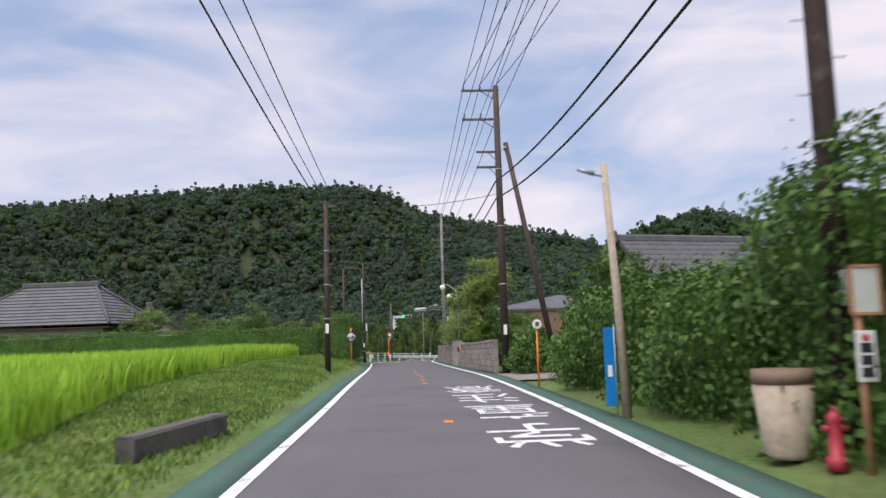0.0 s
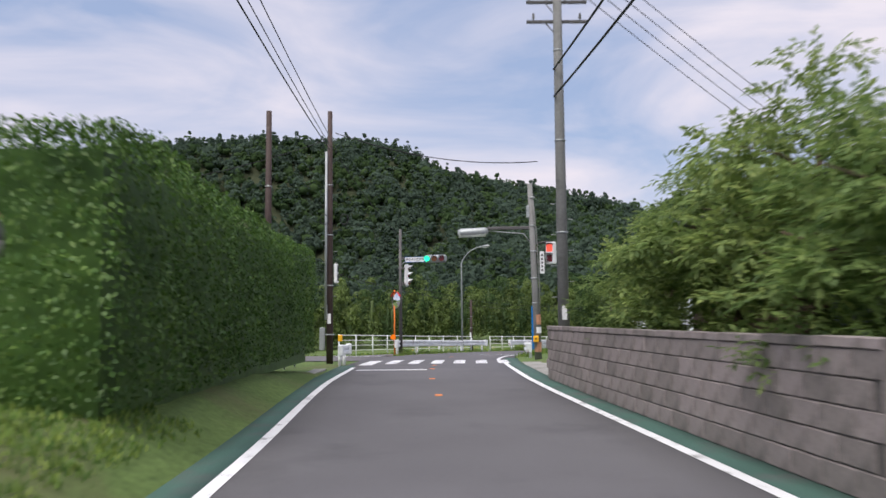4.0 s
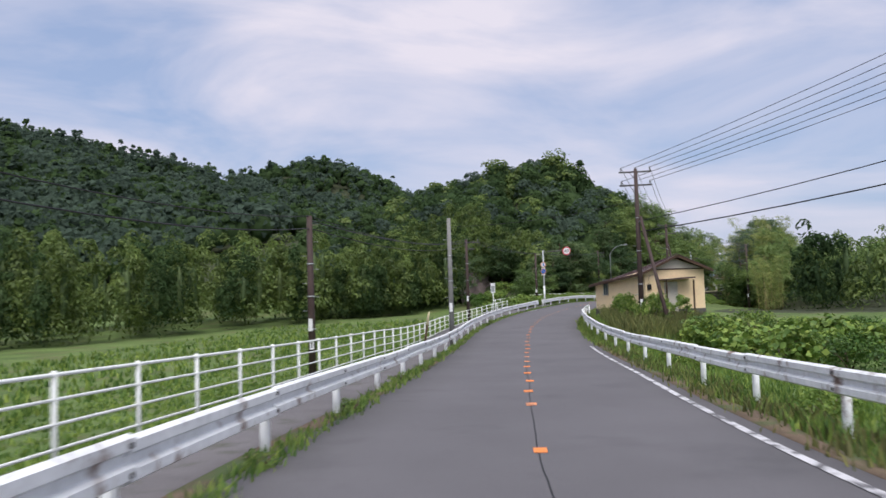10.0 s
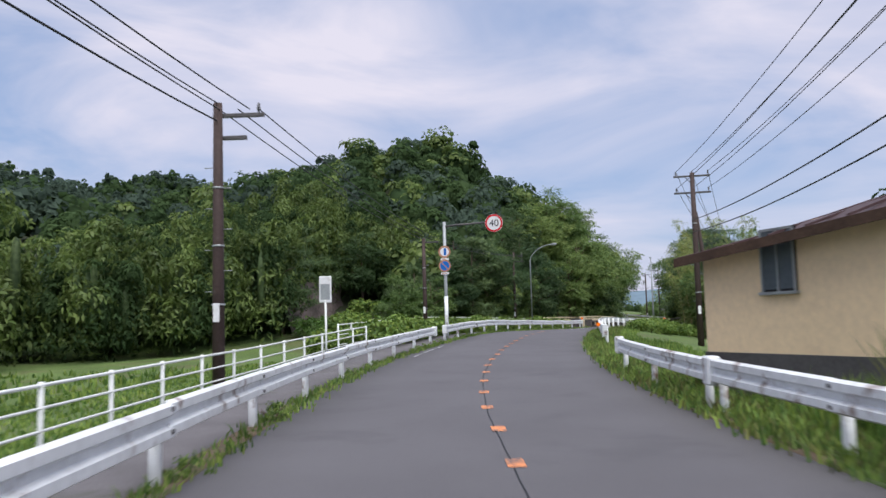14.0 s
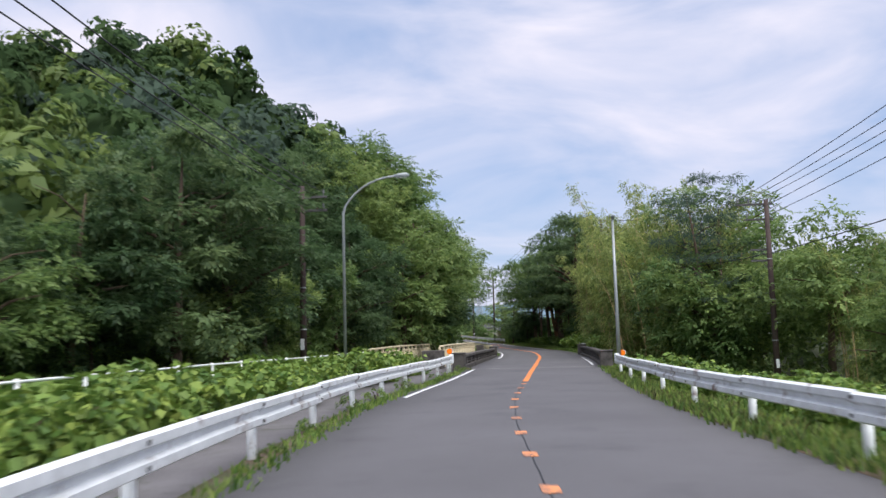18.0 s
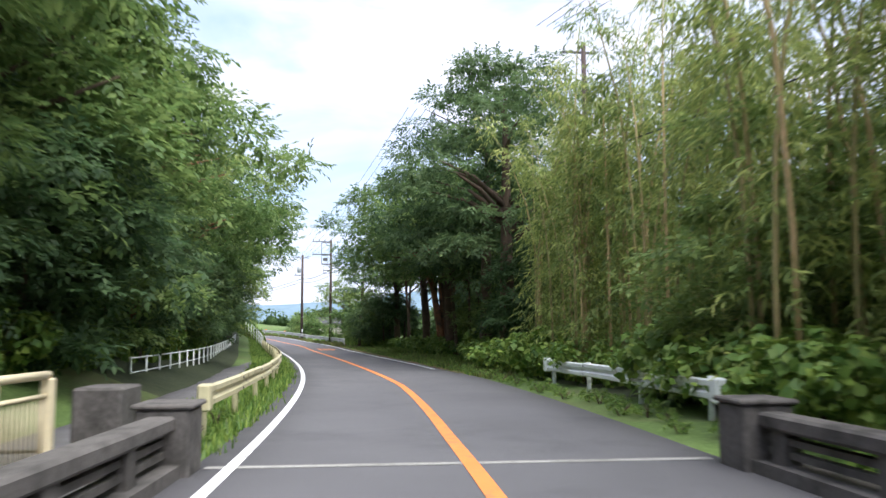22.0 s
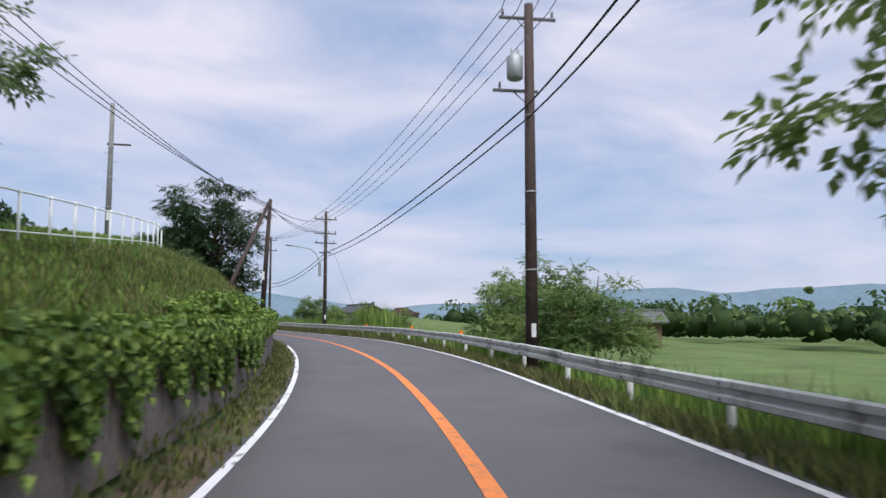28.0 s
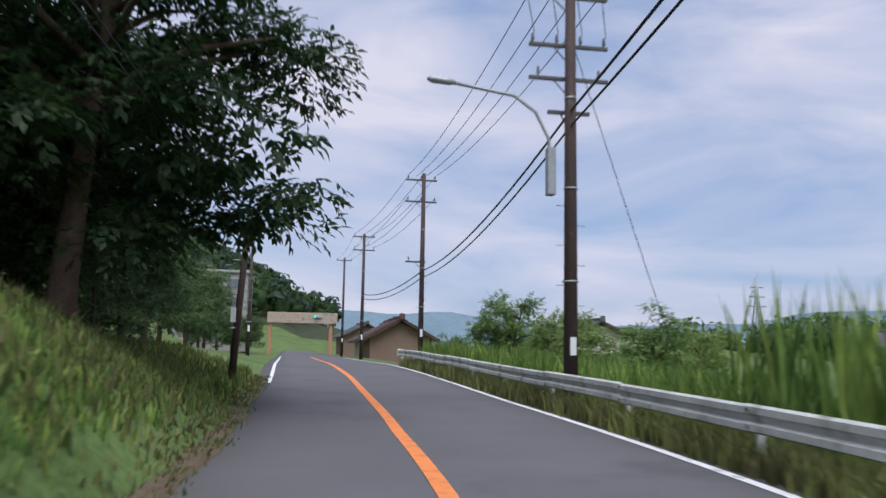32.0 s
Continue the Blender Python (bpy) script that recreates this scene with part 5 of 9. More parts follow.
part("box", box(-0.85, -0.35, 0.0, 0.2, 9.0, 9.35, 0.02), "steel", fr)
utility_pole("Q0", 388.5, -10.2, 11.8, ((9.8, -0.2, 0.9, 1),), r=0.15, material="polegrey", label="grey pole with a box on top of the bank")
utility_pole("Q", 386.6, -2.85, 7.1, r=0.13, base=1.6, label="dark propped pole on top of the retaining wall", lean=(0.28, 0))
strut(381.6, -4.6, 2.3, 386.6, -2.65, 6.9, 0.11)
utility_pole("R", 413.5, 4.75, 10.15, ((9.5, -0.95, 0.95, 4), (8.3, -0.95, 0.95, 4), (7.5, -0.95, 0.95, 2), (6.7, -0.5, 0.5, 0)), r=0.17, base=-0.4, label="dark utility pole with four cross arms and a street lamp")
utility_pole("S", 439.3, 5.5, 10.35, ((10.0, -0.95, 0.75, 3), (8.8, -0.95, 0.75, 3), (5.5, -0.9, 0.2, 1)), r=0.15, label="dark utility pole with two cross arms beside the road")
utility_pole("T", 462.0, 4.4, 10.1, ((9.9, -0.9, 0.9, 3), (8.8, -0.9, 0.9, 3)), r=0.15, label="dark utility pole near the footbridge")
utility_pole("U", 488.0, 4.6, 11.0, ((10.7, -0.9, 0.9, 3),), r=0.15, label="dark utility pole near the footbridge")
utility_pole("V", 418.8, -2.95, 4.8, r=0.11, lean=(0.3, 0), label="leaning dark pole at the edge of a grassy bank")
utility_pole("V2", 452.0, -4.0, 7.5, r=0.12, label="slim dark pole beside the road")


def run(k1, k2, arms, n, sag=0.5, r=0.014):
    for k in arms:
        for i in range(n):
            p, q = TOPS.get((k1, k, i)), TOPS.get((k2, k, i))
            if p is not None and q is not None:
                wire(p, q, sag, r)


TOPS[("R-", 0, 0)], TOPS[("R-", 0, 1)], TOPS[("R-", 0, 2)] = at(-30, 3.9, 11.4), at(-30, 4.6, 11.4), at(-30, 5.3, 11.4)
run("R-", "R0", (0,), 3)
run("R0", "A", (0,), 3)
for k in (0, 1):
    for i in range(3):
        wire(at(-25, 3.0 + i * 0.6, 12.6 - k * 1.2), TOPS[("A", k, i)], 0.6, 0.013)
run("A", "B", (0, 1), 3, 0.5)
for i in range(4):
    wire(TOPS[("B", 0, i)], at(125, 22 + i, 10.5), 0.6)
for a, b in (("R0", "A"), ("A", "B")):
    wire(TOPS[(a, "tel")], TOPS[(b, "tel")], 0.5, 0.03, "thick black telephone cable between poles")
    wire(TOPS[(a, "tel2")], TOPS[(b, "tel2")], 0.55, 0.03, "thick black telephone cable between poles")
wire(at(-25, 3.9, 7.6), TOPS[("R0", "tel")], 0.4, 0.03, "thick black telephone cable between poles")
wire(at(-25, 3.9, 7.0), TOPS[("R0", "tel2")], 0.4, 0.03, "thick black telephone cable between poles")
for k, o in enumerate((-0.2, 0.05, 0.4)):
    wire(at(-14, -3.4 + o * 1.6, 9.6), at(34.5, -2.98 + o, 7.35 - 0.12 * (k == 0)), 0.45, 0.022 if k == 0 else 0.014)
    wire(at(34.5, -2.98 + o, 7.35 - 0.12 * (k == 0)), at(83.7, -3.4 + o * 0.5, 8.6), 0.6, 0.018 if k == 0 else 0.012)
wire(at(34.5, -2.7, 7.2), at(33.2, 4.3, 7.4), 0.25, 0.012)
wire(at(83.3, -3.2, 9.2), at(84.8, 5.0, 8.2), 0.45, 0.02)
wire(at(83.6, -3.5, 8.9), at(94.1, -2.66, 6.3), 0.3, 0.012)
wire(at(86, -14, 7.6), at(116.6, -7.9, 4.05), 0.4, 0.016)
wire(at(86, -14, 6.8), at(116.6, -7.9, 3.75), 0.4, 0.02)
wire(at(83.6, -3.6, 9.0), at(86, -14, 7.6), 0.3, 0.016)
wire(at(153.0, -2.65, 5.5), at(161.3, 7.1, 7.2), 0.3, 0.01)
for a, b in (("FL", "F0"), ("F0", "H")):
    wire(TOPS[(a, "top")], TOPS[(b, "top")], 0.6, 0.014)
    wire(TOPS[(a, "top")] - Vector((0, 0, 0.4)), TOPS[(b, "top")] - Vector((0, 0, 0.4)), 0.6, 0.018)
for k in (0, 1):
    for i in range(3):
        wire(at(108, 27 + i, 14.2 - 1.4 * k), TOPS[("G", k, i)], 0.9, 0.014)
wire(at(108, 28, 9.6), at(161.3, 7.2, 6.0), 0.9, 0.022)
wire(at(108, 28, 8.2), at(161.3, 7.2, 5.4), 0.9, 0.03)
wire(at(108.6, -4.2, 6.6), at(150, 22, 8.0), 0.3, 0.011)
run("G", "I", (0, 1), 3, 0.5, 0.013)
for h1, h2 in ((6.0, 5.6), (5.4, 5.0)):
    wire(at(161.3, 7.2, h1), at(203.5, 9.4, h2), 0.6, 0.022)
for i, o in enumerate((0.0, 0.4, 0.85)):
    wire(at(177.8, -4.7 + o, 6.1), at(208.7, -5.9 + o, 5.8), 0.3, 0.014)
    wire(at(208.7, -5.9 + o, 5.8), at(236.1, -6.95 + o, 7.0), 0.3, 0.013)
for i, o in enumerate((0.0, 0.65)):
    wire(at(177.8, -4.7 + o, 6.1), at(141.3, -6.15, 4.8), 0.5, 0.014)
run("I", "K", (0,), 3, 0.4, 0.013)
run("I", "K", (1,), 2, 0.4, 0.013)
for i in range(4):
    wire(at(246, 10.8 + i * 0.4, 7.5), at(291.1, 7.0 + i * 0.4, 13.5), 0.6, 0.013)
wire(at(203.5, 9.4, 5.0), at(246, 11.9, 5.0), 0.3, 0.02)
wire(at(246, 11.9, 5.0), at(291, 7.6, 8.0), 0.5, 0.02)
for i in range(4):
    wire(at(300, 3.2 + i * 0.45, 12.6), TOPS[("M", 0, i)], 0.5, 0.013)
    wire(TOPS[("M", 0, i)], at(369.6, 4.3 + i * 0.5, 10.9), 0.4, 0.013)
    wire(at(369.6, 4.3 + i * 0.5, 10.9), TOPS[("R", 0, i)], 0.7, 0.014)
    wire(TOPS[("R", 0, i)], at(439.3, 4.6 + i * 0.5, 10.2), 0.5, 0.013)
    wire(TOPS[("R", 1, i)], at(386, -2.8 - i * 0.1, 6.9), 0.6, 0.01)
for h1, h2, h3, r in ((8.0, 7.9, 6.7, 0.03), (7.4, 7.5, 6.35, 0.026)):
    wire(at(350, 4.6, h1), at(369.6, 5.05, h2), 0.3, r)
    wire(at(369.6, 5.05, h2), at(413.5, 4.75, h3), 0.6, r)
    wire(at(413.5, 4.75, h3), at(439.3, 5.5, h3 - 1.7), 0.6, r)
    wire(at(439.3, 5.5, h3 - 1.7), at(462, 4.4, h3 - 1.5), 0.5, r)
run("S", "T", (0, 1), 3, 0.4, 0.013)
run("T", "U", (0,), 3, 0.4, 0.013)
for i in range(3):
    wire(at(366, -9 + i * 0.4, 8.6), at(386.6, -2.9, 6.95 - 0.1 * i), 0.4, 0.014)
wire(at(386, -2.7, 6.7), at(413.5, 4.2, 9.4), 0.35, 0.02)
for i in range(2):
    wire(at(386, -2.7, 6.9 - i * 0.2), at(418.8, -2.7, 4.7 - i * 0.2), 0.4, 0.012)
wire(at(413.5, 4.75, 8.5), at(417.0, 9.5, -0.6), 0.05, 0.01, "steel guy wire from a pole to the ground")
wire(at(9.3, 4.75, 9.5), at(8.0, 8.0, 0.3), 0.02, 0.01, "steel guy wire from a pole to the ground")


# ---- structures beside the road ----
def text_mesh(body, size, m, material, parent, name="lettering", thick=0.002, fit=None):
    """Lettering in the plane x-z of m, read from -y. fit: width and height that it is stretched to."""
    cu = bpy.data.curves.new(name, "FONT")
    cu.body, cu.size, cu.align_x, cu.align_y, cu.extrude = body, size, "CENTER", "CENTER", thick
    tmp = new(name, cu)
    dg = bpy.context.evaluated_depsgraph_get()
    dg.update()
    me = bpy.data.meshes.new_from_object(tmp.evaluated_get(dg))
    bpy.data.objects.remove(tmp)
    if fit and len(me.vertices):
        xs, ys = [v.co.x for v in me.vertices], [v.co.y for v in me.vertices]
        kx, ky = fit[0] / max(1e-6, max(xs) - min(xs)), fit[1] / max(1e-6, max(ys) - min(ys))
        cx, cy = (max(xs) + min(xs)) / 2, (max(ys) + min(ys)) / 2
        for v in me.vertices:
            v.co.x, v.co.y = (v.co.x - cx) * kx, (v.co.y - cy) * ky
    me.materials.clear()
    me.materials.append(M[material])
    return link(name, me, parent, m @ Matrix.Rotation(radians(90), 4, "X"))


def road_word():
    """School-children warning painted on the far lane, read by oncoming drivers."""
    for ch, s0, s1 in (("\u5b66", 10.9, 13.7), ("\u7ae5", 14.5, 17.3), ("\u6ce8", 18.2, 20.7), ("\u610f", 21.4, 24.2)):
        par = tagged(new("road_lettering"), "white Japanese character painted on the asphalt lane", "road marking", "painted characters")
        ob = text_mesh(ch, 1.0, Matrix.Identity(4), "white", par, "character", 0.0, (1.45, 1.0))
        for v in ob.data.vertices:
            v.co = at((s0 + s1) / 2 - v.co.y * (s1 - s0), 1.88 - v.co.x, 0.009)
        ob.matrix_basis = Matrix.Identity(4)


road_word()


def block_wall(name, s0, s1, off, hgt, material, label, length=0.6, course=0.26, pil=False, thick=0.15, cap=True, seed=3, face=-1):
    ob = tagged(new(name), label, "wall", "", "structure")
    rng = np.random.default_rng(seed)
    n = round((s1 - s0) / length)
    rows = round((hgt - 0.1) / course)
    shapes = []
    for k in range(6):
        bm = box(-thick / 2, thick / 2, -length / 2 + 0.006, length / 2 - 0.006, 0.006, course - 0.006, 0.012)
        for v in bm.verts:
            v.co.x += rng.normal(0, 0.004)
        me = bpy.data.meshes.new("block")
        bm.to_mesh(me)
        bm.free()
        me.materials.append(M[material])
        shapes.append(me)
    for j in range(rows):
        for i in range(n):
            s = s0 + (i + 0.5 + 0.5 * (j % 2)) * length
            link("block", shapes[rng.integers(6)], ob, place(s, off + rng.normal(0, 0.004), j * course, rng.normal(0, 0.3)))
    part("joint_fill", sweep([(-thick / 2 + 0.02, 0.0), (thick / 2 - 0.02, 0.0), (thick / 2 - 0.02, rows * course), (-thick / 2 + 0.02, rows * course)], s0, s1, off, 0, 2.0), "darkcon", ob)
    if cap:
        for i in range(n // 2):
            part("cap_stone", box(-thick / 2 - 0.02, thick / 2 + 0.02, -length + 0.004, length - 0.004, 0, 0.1, 0.01), material, ob, m=place(s0 + (i * 2 + 1) * length, off, rows * course))
    for s in np.arange(s0, s1, 2 * length) if pil else (s0,):
        part("pilaster", box(-thick / 2 - 0.05, thick / 2, -0.06, 0.06, -0.05, hgt - 0.05, 0.01), material, ob, m=place(s, off, 0))
    return ob


block_wall("block_wall_south", 34.2, 51.4, 4.05, 1.4, "block", "weathered grey concrete block wall along the road")
block_wall("block_wall_north", 57.4, 73.0, 4.0, 1.45, "block", "dark stained concrete block wall along the road", seed=9)


def gate_post(s, o, h):
    ob = thing("gate_post", place(s, o, 0), "square concrete gate post with black stains", "gate post", "gate posts")
    part("shaft", box(-0.3, 0.3, -0.45, 0.45, -0.1, h - 0.1, 0.02), "block", ob)
    part("cap", box(-0.33, 0.33, -0.48, 0.48, h - 0.1, h, 0.015), "concrete", ob)
    part("plaque", box(-0.02, 0.25, -0.475, -0.455, h * 0.55, h * 0.75, 0.004), "black", ob)


gate_post(56.7, 4.25, 1.65)
gate_post(51.6, 4.3, 1.5)
yp = thing("warning_plate", place(51.12, 3.95, 0.95), "yellow reflective warning plate on the wall end", "sign")
part("plate", box(-0.02, 0.02, -0.09, 0.09, 0, 0.5, 0.006), "yellow", yp)
part("symbol", box(-0.026, -0.02, -0.04, 0.04, 0.18, 0.34, 0.002), "plate", yp)


WALLTOP = lump(0, [(346, 0.5), (352, 1.45), (388, 1.5), (396, 1.35), (400, 0.9)])


def retaining_wall():
    ob = tagged(new("retaining_wall"), "stained concrete retaining wall hung with creepers", "wall", "", "structure")
    top = WALLTOP
    for i in range(18):
        a, b = 346 + i * 3.0, 346 + (i + 1) * 3.0 - 0.02
        part("panel", sweep([(-0.3, -0.3), (0.0, -0.3), (-0.08, 1.0), (-0.3, 1.0)], a, b, lambda s: -2.46, lambda s: top(s) - 1.0 + 0.0 * s, 1.0), "wallcon", ob)


retaining_wall()


def bridge():
    """Weathered concrete parapets with openings on both sides of the bridge."""
    for nm, fo, s0, s1 in (("parapet_left", lambda s: float(np.interp(s, [248, 271], [-2.75, -2.45])), 248.4, 271.0), ("parapet_right", lambda s: float(np.interp(s, [246, 271], [4.45, 4.3])), 247.2, 270.6)):
        ob = tagged(new(nm), "blackened concrete bridge parapet with horizontal rails", "parapet", "", "structure")
        part("kerb", sweep([(-0.22, -0.6), (0.22, -0.6), (0.22, 0.14), (-0.22, 0.14)], s0, s1, fo, 0, 2.0), "darkcon", ob)
        part("top_rail", sweep([(-0.14, 0.5), (0.14, 0.5), (0.16, 0.53), (0.16, 0.64), (0.12, 0.67), (-0.12, 0.67), (-0.16, 0.64), (-0.16, 0.53)], s0 + 0.4, s1 - 0.4, fo, 0, 2.0), "darkcon", ob)
        for z in (0.22, 0.36):
            part("rail", sweep([(-0.06, z), (0.06, z), (0.06, z + 0.07), (-0.06, z + 0.07)], s0 + 0.4, s1 - 0.4, fo, 0, 2.0), "darkcon", ob)
        for s in np.arange(s0 + 0.5, s1 - 0.3, 1.85):
            part("baluster", box(-0.11, 0.11, -0.14, 0.14, 0.12, 0.52, 0.015), "darkcon", ob, m=place(s, fo(s), 0))
        for s, w in ((s0, 0.4), (s1, 0.35)):
            part("end_post", box(-0.3, 0.3, -w, w, -0.5, 0.74, 0.03), "darkcon", ob, m=place(s, fo(s), 0))
            part("post_cap", box(-0.34, 0.34, -w - 0.04, w + 0.04, 0.74, 0.8, 0.02), "darkcon", ob, m=place(s, fo(s), 0))
    fb = tagged(new("footbridge_end_block"), "square stained concrete block at the end of the footbridge", "block", "", "structure")
    part("block", box(-0.6, 0.45, -0.45, 0.45, -0.5, 0.92, 0.03), "darkcon", fb, m=place(249.2, -4.1, 0))
    part("block", box(-0.3, 0.3, -0.45, 0.45, -0.5, 0.92, 0.03), "darkcon", fb, m=place(272.2, -3.5, 0))


bridge()


def cream_railing(s0, s1, off, label):
    ob = thing("bridge_railing", Matrix.Identity(4), label, "railing", "footbridge railings")
    fo = off if callable(off) else (lambda s: off)
    n = round((s1 - s0) / 1.5)
    for i in range(n + 1):
        s = s0 + (s1 - s0) * i / n
        part("post", box(-0.07, 0.07, -0.07, 0.07, -0.2, 1.06, 0.012), "cream", ob, m=place(s, fo(s), 0))
    for k in range(n):
        a, b = s0 + (s1 - s0) * k / n, s0 + (s1 - s0) * (k + 1) / n
        for j in range(11):
            s = a + (b - a) * (j + 1) / 12
            part("baluster", tube([at(s, fo(s), 0.12), at(s, fo(s), 0.86)], 0.012, 5), "cream", ob)
        part("lower_rail", tube([at(a, fo(a), 0.12), at(b, fo(b), 0.12)], 0.025, 6), "cream", ob)
        part("mid_rail", tube([at(a, fo(a), 0.86), at(b, fo(b), 0.86)], 0.03, 6), "cream", ob)
    part("hand_rail", tube([at(s0 + (s1 - s0) * i / 16, fo(s0 + (s1 - s0) * i / 16), 1.1) for i in range(17)], 0.05, 8), "cream", ob)


cream_railing(250.0, 271.4, lambda s: -3.95, "cream painted footbridge railing with upright bars")
cream_railing(243.8, 271.4, -7.0, "cream painted footbridge railing on the far side of the deck")


# ---- buildings ----
def prism(pts, y0, y1, bm=None):
    """A body of the outline pts (x, z) from y0 to y1."""
    bm = bm or bmesh.new()
    a = [bm.verts.new((x, y0, z)) for x, z in pts]
    b = [bm.verts.new((x, y1, z)) for x, z in pts]
    n = len(pts)
    bm.faces.new(a)
    bm.faces.new(b[::-1])
    for i in range(n):
        bm.faces.new((a[i], b[i], b[(i + 1) % n], a[(i + 1) % n]))
    bmesh.ops.recalc_face_normals(bm, faces=bm.faces)
    return bm


def window(parent, x, y, z, w, h, face, frame_mat="galv", name="window"):
    """face: 0 towards -y, 1 towards -x, 2 towards +x."""
    m = Matrix.Translation((x, y, z)) @ Matrix.Rotation(radians((0, -90, 90)[face]), 4, "Z")
    ob = part(name, box(-w / 2, w / 2, -0.02, 0.03, 0, h), "black", parent, m=m)
    for x0 in (-w / 2, 0):
        part("pane", box(x0 + 0.03, x0 + w / 2 - 0.03, -0.035, -0.024, 0.04, h - 0.04), "glass", ob)
    for x0 in (-w / 2, -0.02, w / 2 - 0.04):
        part("frame", box(x0, x0 + 0.04, -0.05, -0.022, 0, h), frame_mat, ob)
    part("sill", box(-w / 2 - 0.04, w / 2 + 0.04, -0.09, 0.0, -0.05, 0.0, 0.006), frame_mat, ob)
    part("head", box(-w / 2, w / 2, -0.05, -0.022, h - 0.04, h), frame_mat, ob)
    return ob


def tiled_slope(parent, x0, x1, y0, y1, z0, z1, material="tile", rows=9, cols=26, name="roof_slope"):
    """A pitched roof plane from the eave (x0, z0) up to the ridge (x1, z1), with rows of curved tiles."""
    rng = np.random.default_rng(int(abs(x0 * 10 + y0)) + 5)
    ob = part(name, prism([(x0, z0 - 0.12), (x0, z0), (x1, z1), (x1, z1 - 0.12)], y0, y1), material, parent)
    dx, dz = (x1 - x0) / rows, (z1 - z0) / rows
    w = (y1 - y0) / cols
    vs, fs = [], []
    for i in range(rows):
        for j in range(cols):
            base = len(vs)
            lift = rng.uniform(0.0, 0.012)
            for q in range(5):
                y = y0 + (j + q / 4) * w
                bulge = 0.045 * math.sin(math.pi * q / 4) + 0.02
                vs.append((x0 + dx * i - dx * 0.12, y, z0 + dz * i + bulge + 0.035 + lift))
                vs.append((x0 + dx * (i + 1), y, z0 + dz * (i + 1) + bulge))
                vs.append((x0 + dx * i - dx * 0.12, y, z0 + dz * i + 0.0))
            for q in range(4):
                a = base + q * 3
                fs.append((a, a + 3, a + 4, a + 1))
                fs.append((a, a + 2, a + 5, a + 3))
    tl = link("tiles", mesh_np("tiles", np.array(vs), np.array(fs), mats=[M[material]]), ob)
    tl["kind"] = "stuff"
    return ob


def farmhouse(m, w, d, eave, ridge, label, wall="plaster", roof="tile", hip=0.6, rows=9, cols=26, beams=True):
    """A Japanese house: ridge along y, tiled slopes, plaster gable with dark beams, lower lean-to roof."""
    ob = thing("house", m, label, "house", "houses")
    part("wall", prism([(-w / 2, -0.3), (w / 2, -0.3), (w / 2, eave), (0, ridge - 0.25), (-w / 2, eave)], -d / 2, d / 2), wall, ob)
    ov = 0.8
    k = (ridge - eave) / (w / 2)
    for sg in (-1, 1):
        tiled_slope(ob, sg * (w / 2 + ov), sg * 0.05, -d / 2 - ov, d / 2 + ov, eave - k * ov + 0.1, ridge + 0.1, roof, rows, cols)
        part("barge_board", prism([(sg * (w / 2 + ov), eave - k * ov - 0.16), (sg * (w / 2 + ov), eave - k * ov + 0.02), (sg * 0.02, ridge + 0.02), (sg * 0.02, ridge - 0.16)], -d / 2 - ov + 0.02, -d / 2 - ov + 0.1), "wood", ob)
        part("gutter", tube([(sg * (w / 2 + ov + 0.06), -d / 2 - ov, eave - k * ov), (sg * (w / 2 + ov + 0.06), d / 2 + ov, eave - k * ov)], 0.06, 6), "steel", ob)
    part("ridge", box(-0.2, 0.2, -d / 2 - ov - 0.1, d / 2 + ov + 0.1, ridge + 0.05, ridge + 0.42, 0.06), roof, ob)
    part("ridge_end", box(-0.28, 0.28, -d / 2 - ov - 0.25, -d / 2 - ov - 0.08, ridge - 0.05, ridge + 0.62, 0.08), roof, ob)
    if hip:
        z1 = eave + (ridge - eave) * 0.35
        ls = part("lower_roof", prism([(-w / 2 - ov, eave - 0.55), (w / 2 + ov, eave - 0.55), (w / 2 * 0.75, z1), (-w / 2 * 0.75, z1)], -d / 2 - 0.35, -d / 2 - 0.3), "wood", ob)
        vs, fs = [], []
        n, rws = cols, 5
        for i in range(rws):
            for j in range(n):
                b0 = len(vs)
                for q in range(5):
                    for r in (0, 1):
                        t = (i + r - (0.12 if r == 0 else 0)) / rws
                        x = -w / 2 - ov + (w + 2 * ov) * (j + q / 4) / n
                        vs.append((x * (1 - 0.2 * t), -d / 2 - 1.5 + 1.4 * t, eave - 0.6 + (z1 - eave + 0.6) * t + 0.04 * math.sin(math.pi * q / 4) + (0.04 if r == 0 else 0)))
                for q in range(4):
                    a = b0 + q * 2
                    fs.append((a, a + 2, a + 3, a + 1))
        tt = link("lower_roof_tiles", mesh_np("lower_roof_tiles", np.array(vs), np.array(fs), mats=[M[roof]]), ob)
        tt["kind"] = "stuff"
        part("eave_board", box(-w / 2 - ov, w / 2 + ov, -d / 2 - 1.55, -d / 2 - 1.48, eave - 0.78, eave - 0.58, 0.01), "wood", ob)
        part("soffit", box(-w / 2 - ov + 0.1, w / 2 + ov - 0.1, -d / 2 - 1.48, -d / 2 + 0.02, eave - 0.72, eave - 0.66), "wood", ob)
    if beams:
        for x in np.linspace(-w / 2 + 0.1, w / 2 - 0.1, 7):
            part("beam", box(x - 0.06, x + 0.06, -d / 2 - 0.03, -d / 2 + 0.02, -0.2, eave - 0.7), "wood", ob)
        part("beam", box(-w / 2, w / 2, -d / 2 - 0.035, -d / 2 + 0.02, eave - 1.25, eave - 1.1), "wood", ob)
        part("dado", box(-w / 2, w / 2, -d / 2 - 0.04, -d / 2 + 0.02, -0.2, 0.9), "wood", ob)
        for x in (-w * 0.22, w * 0.2):
            window(ob, x, -d / 2 - 0.02, 1.0, 1.6, 1.0, 0, "wood")
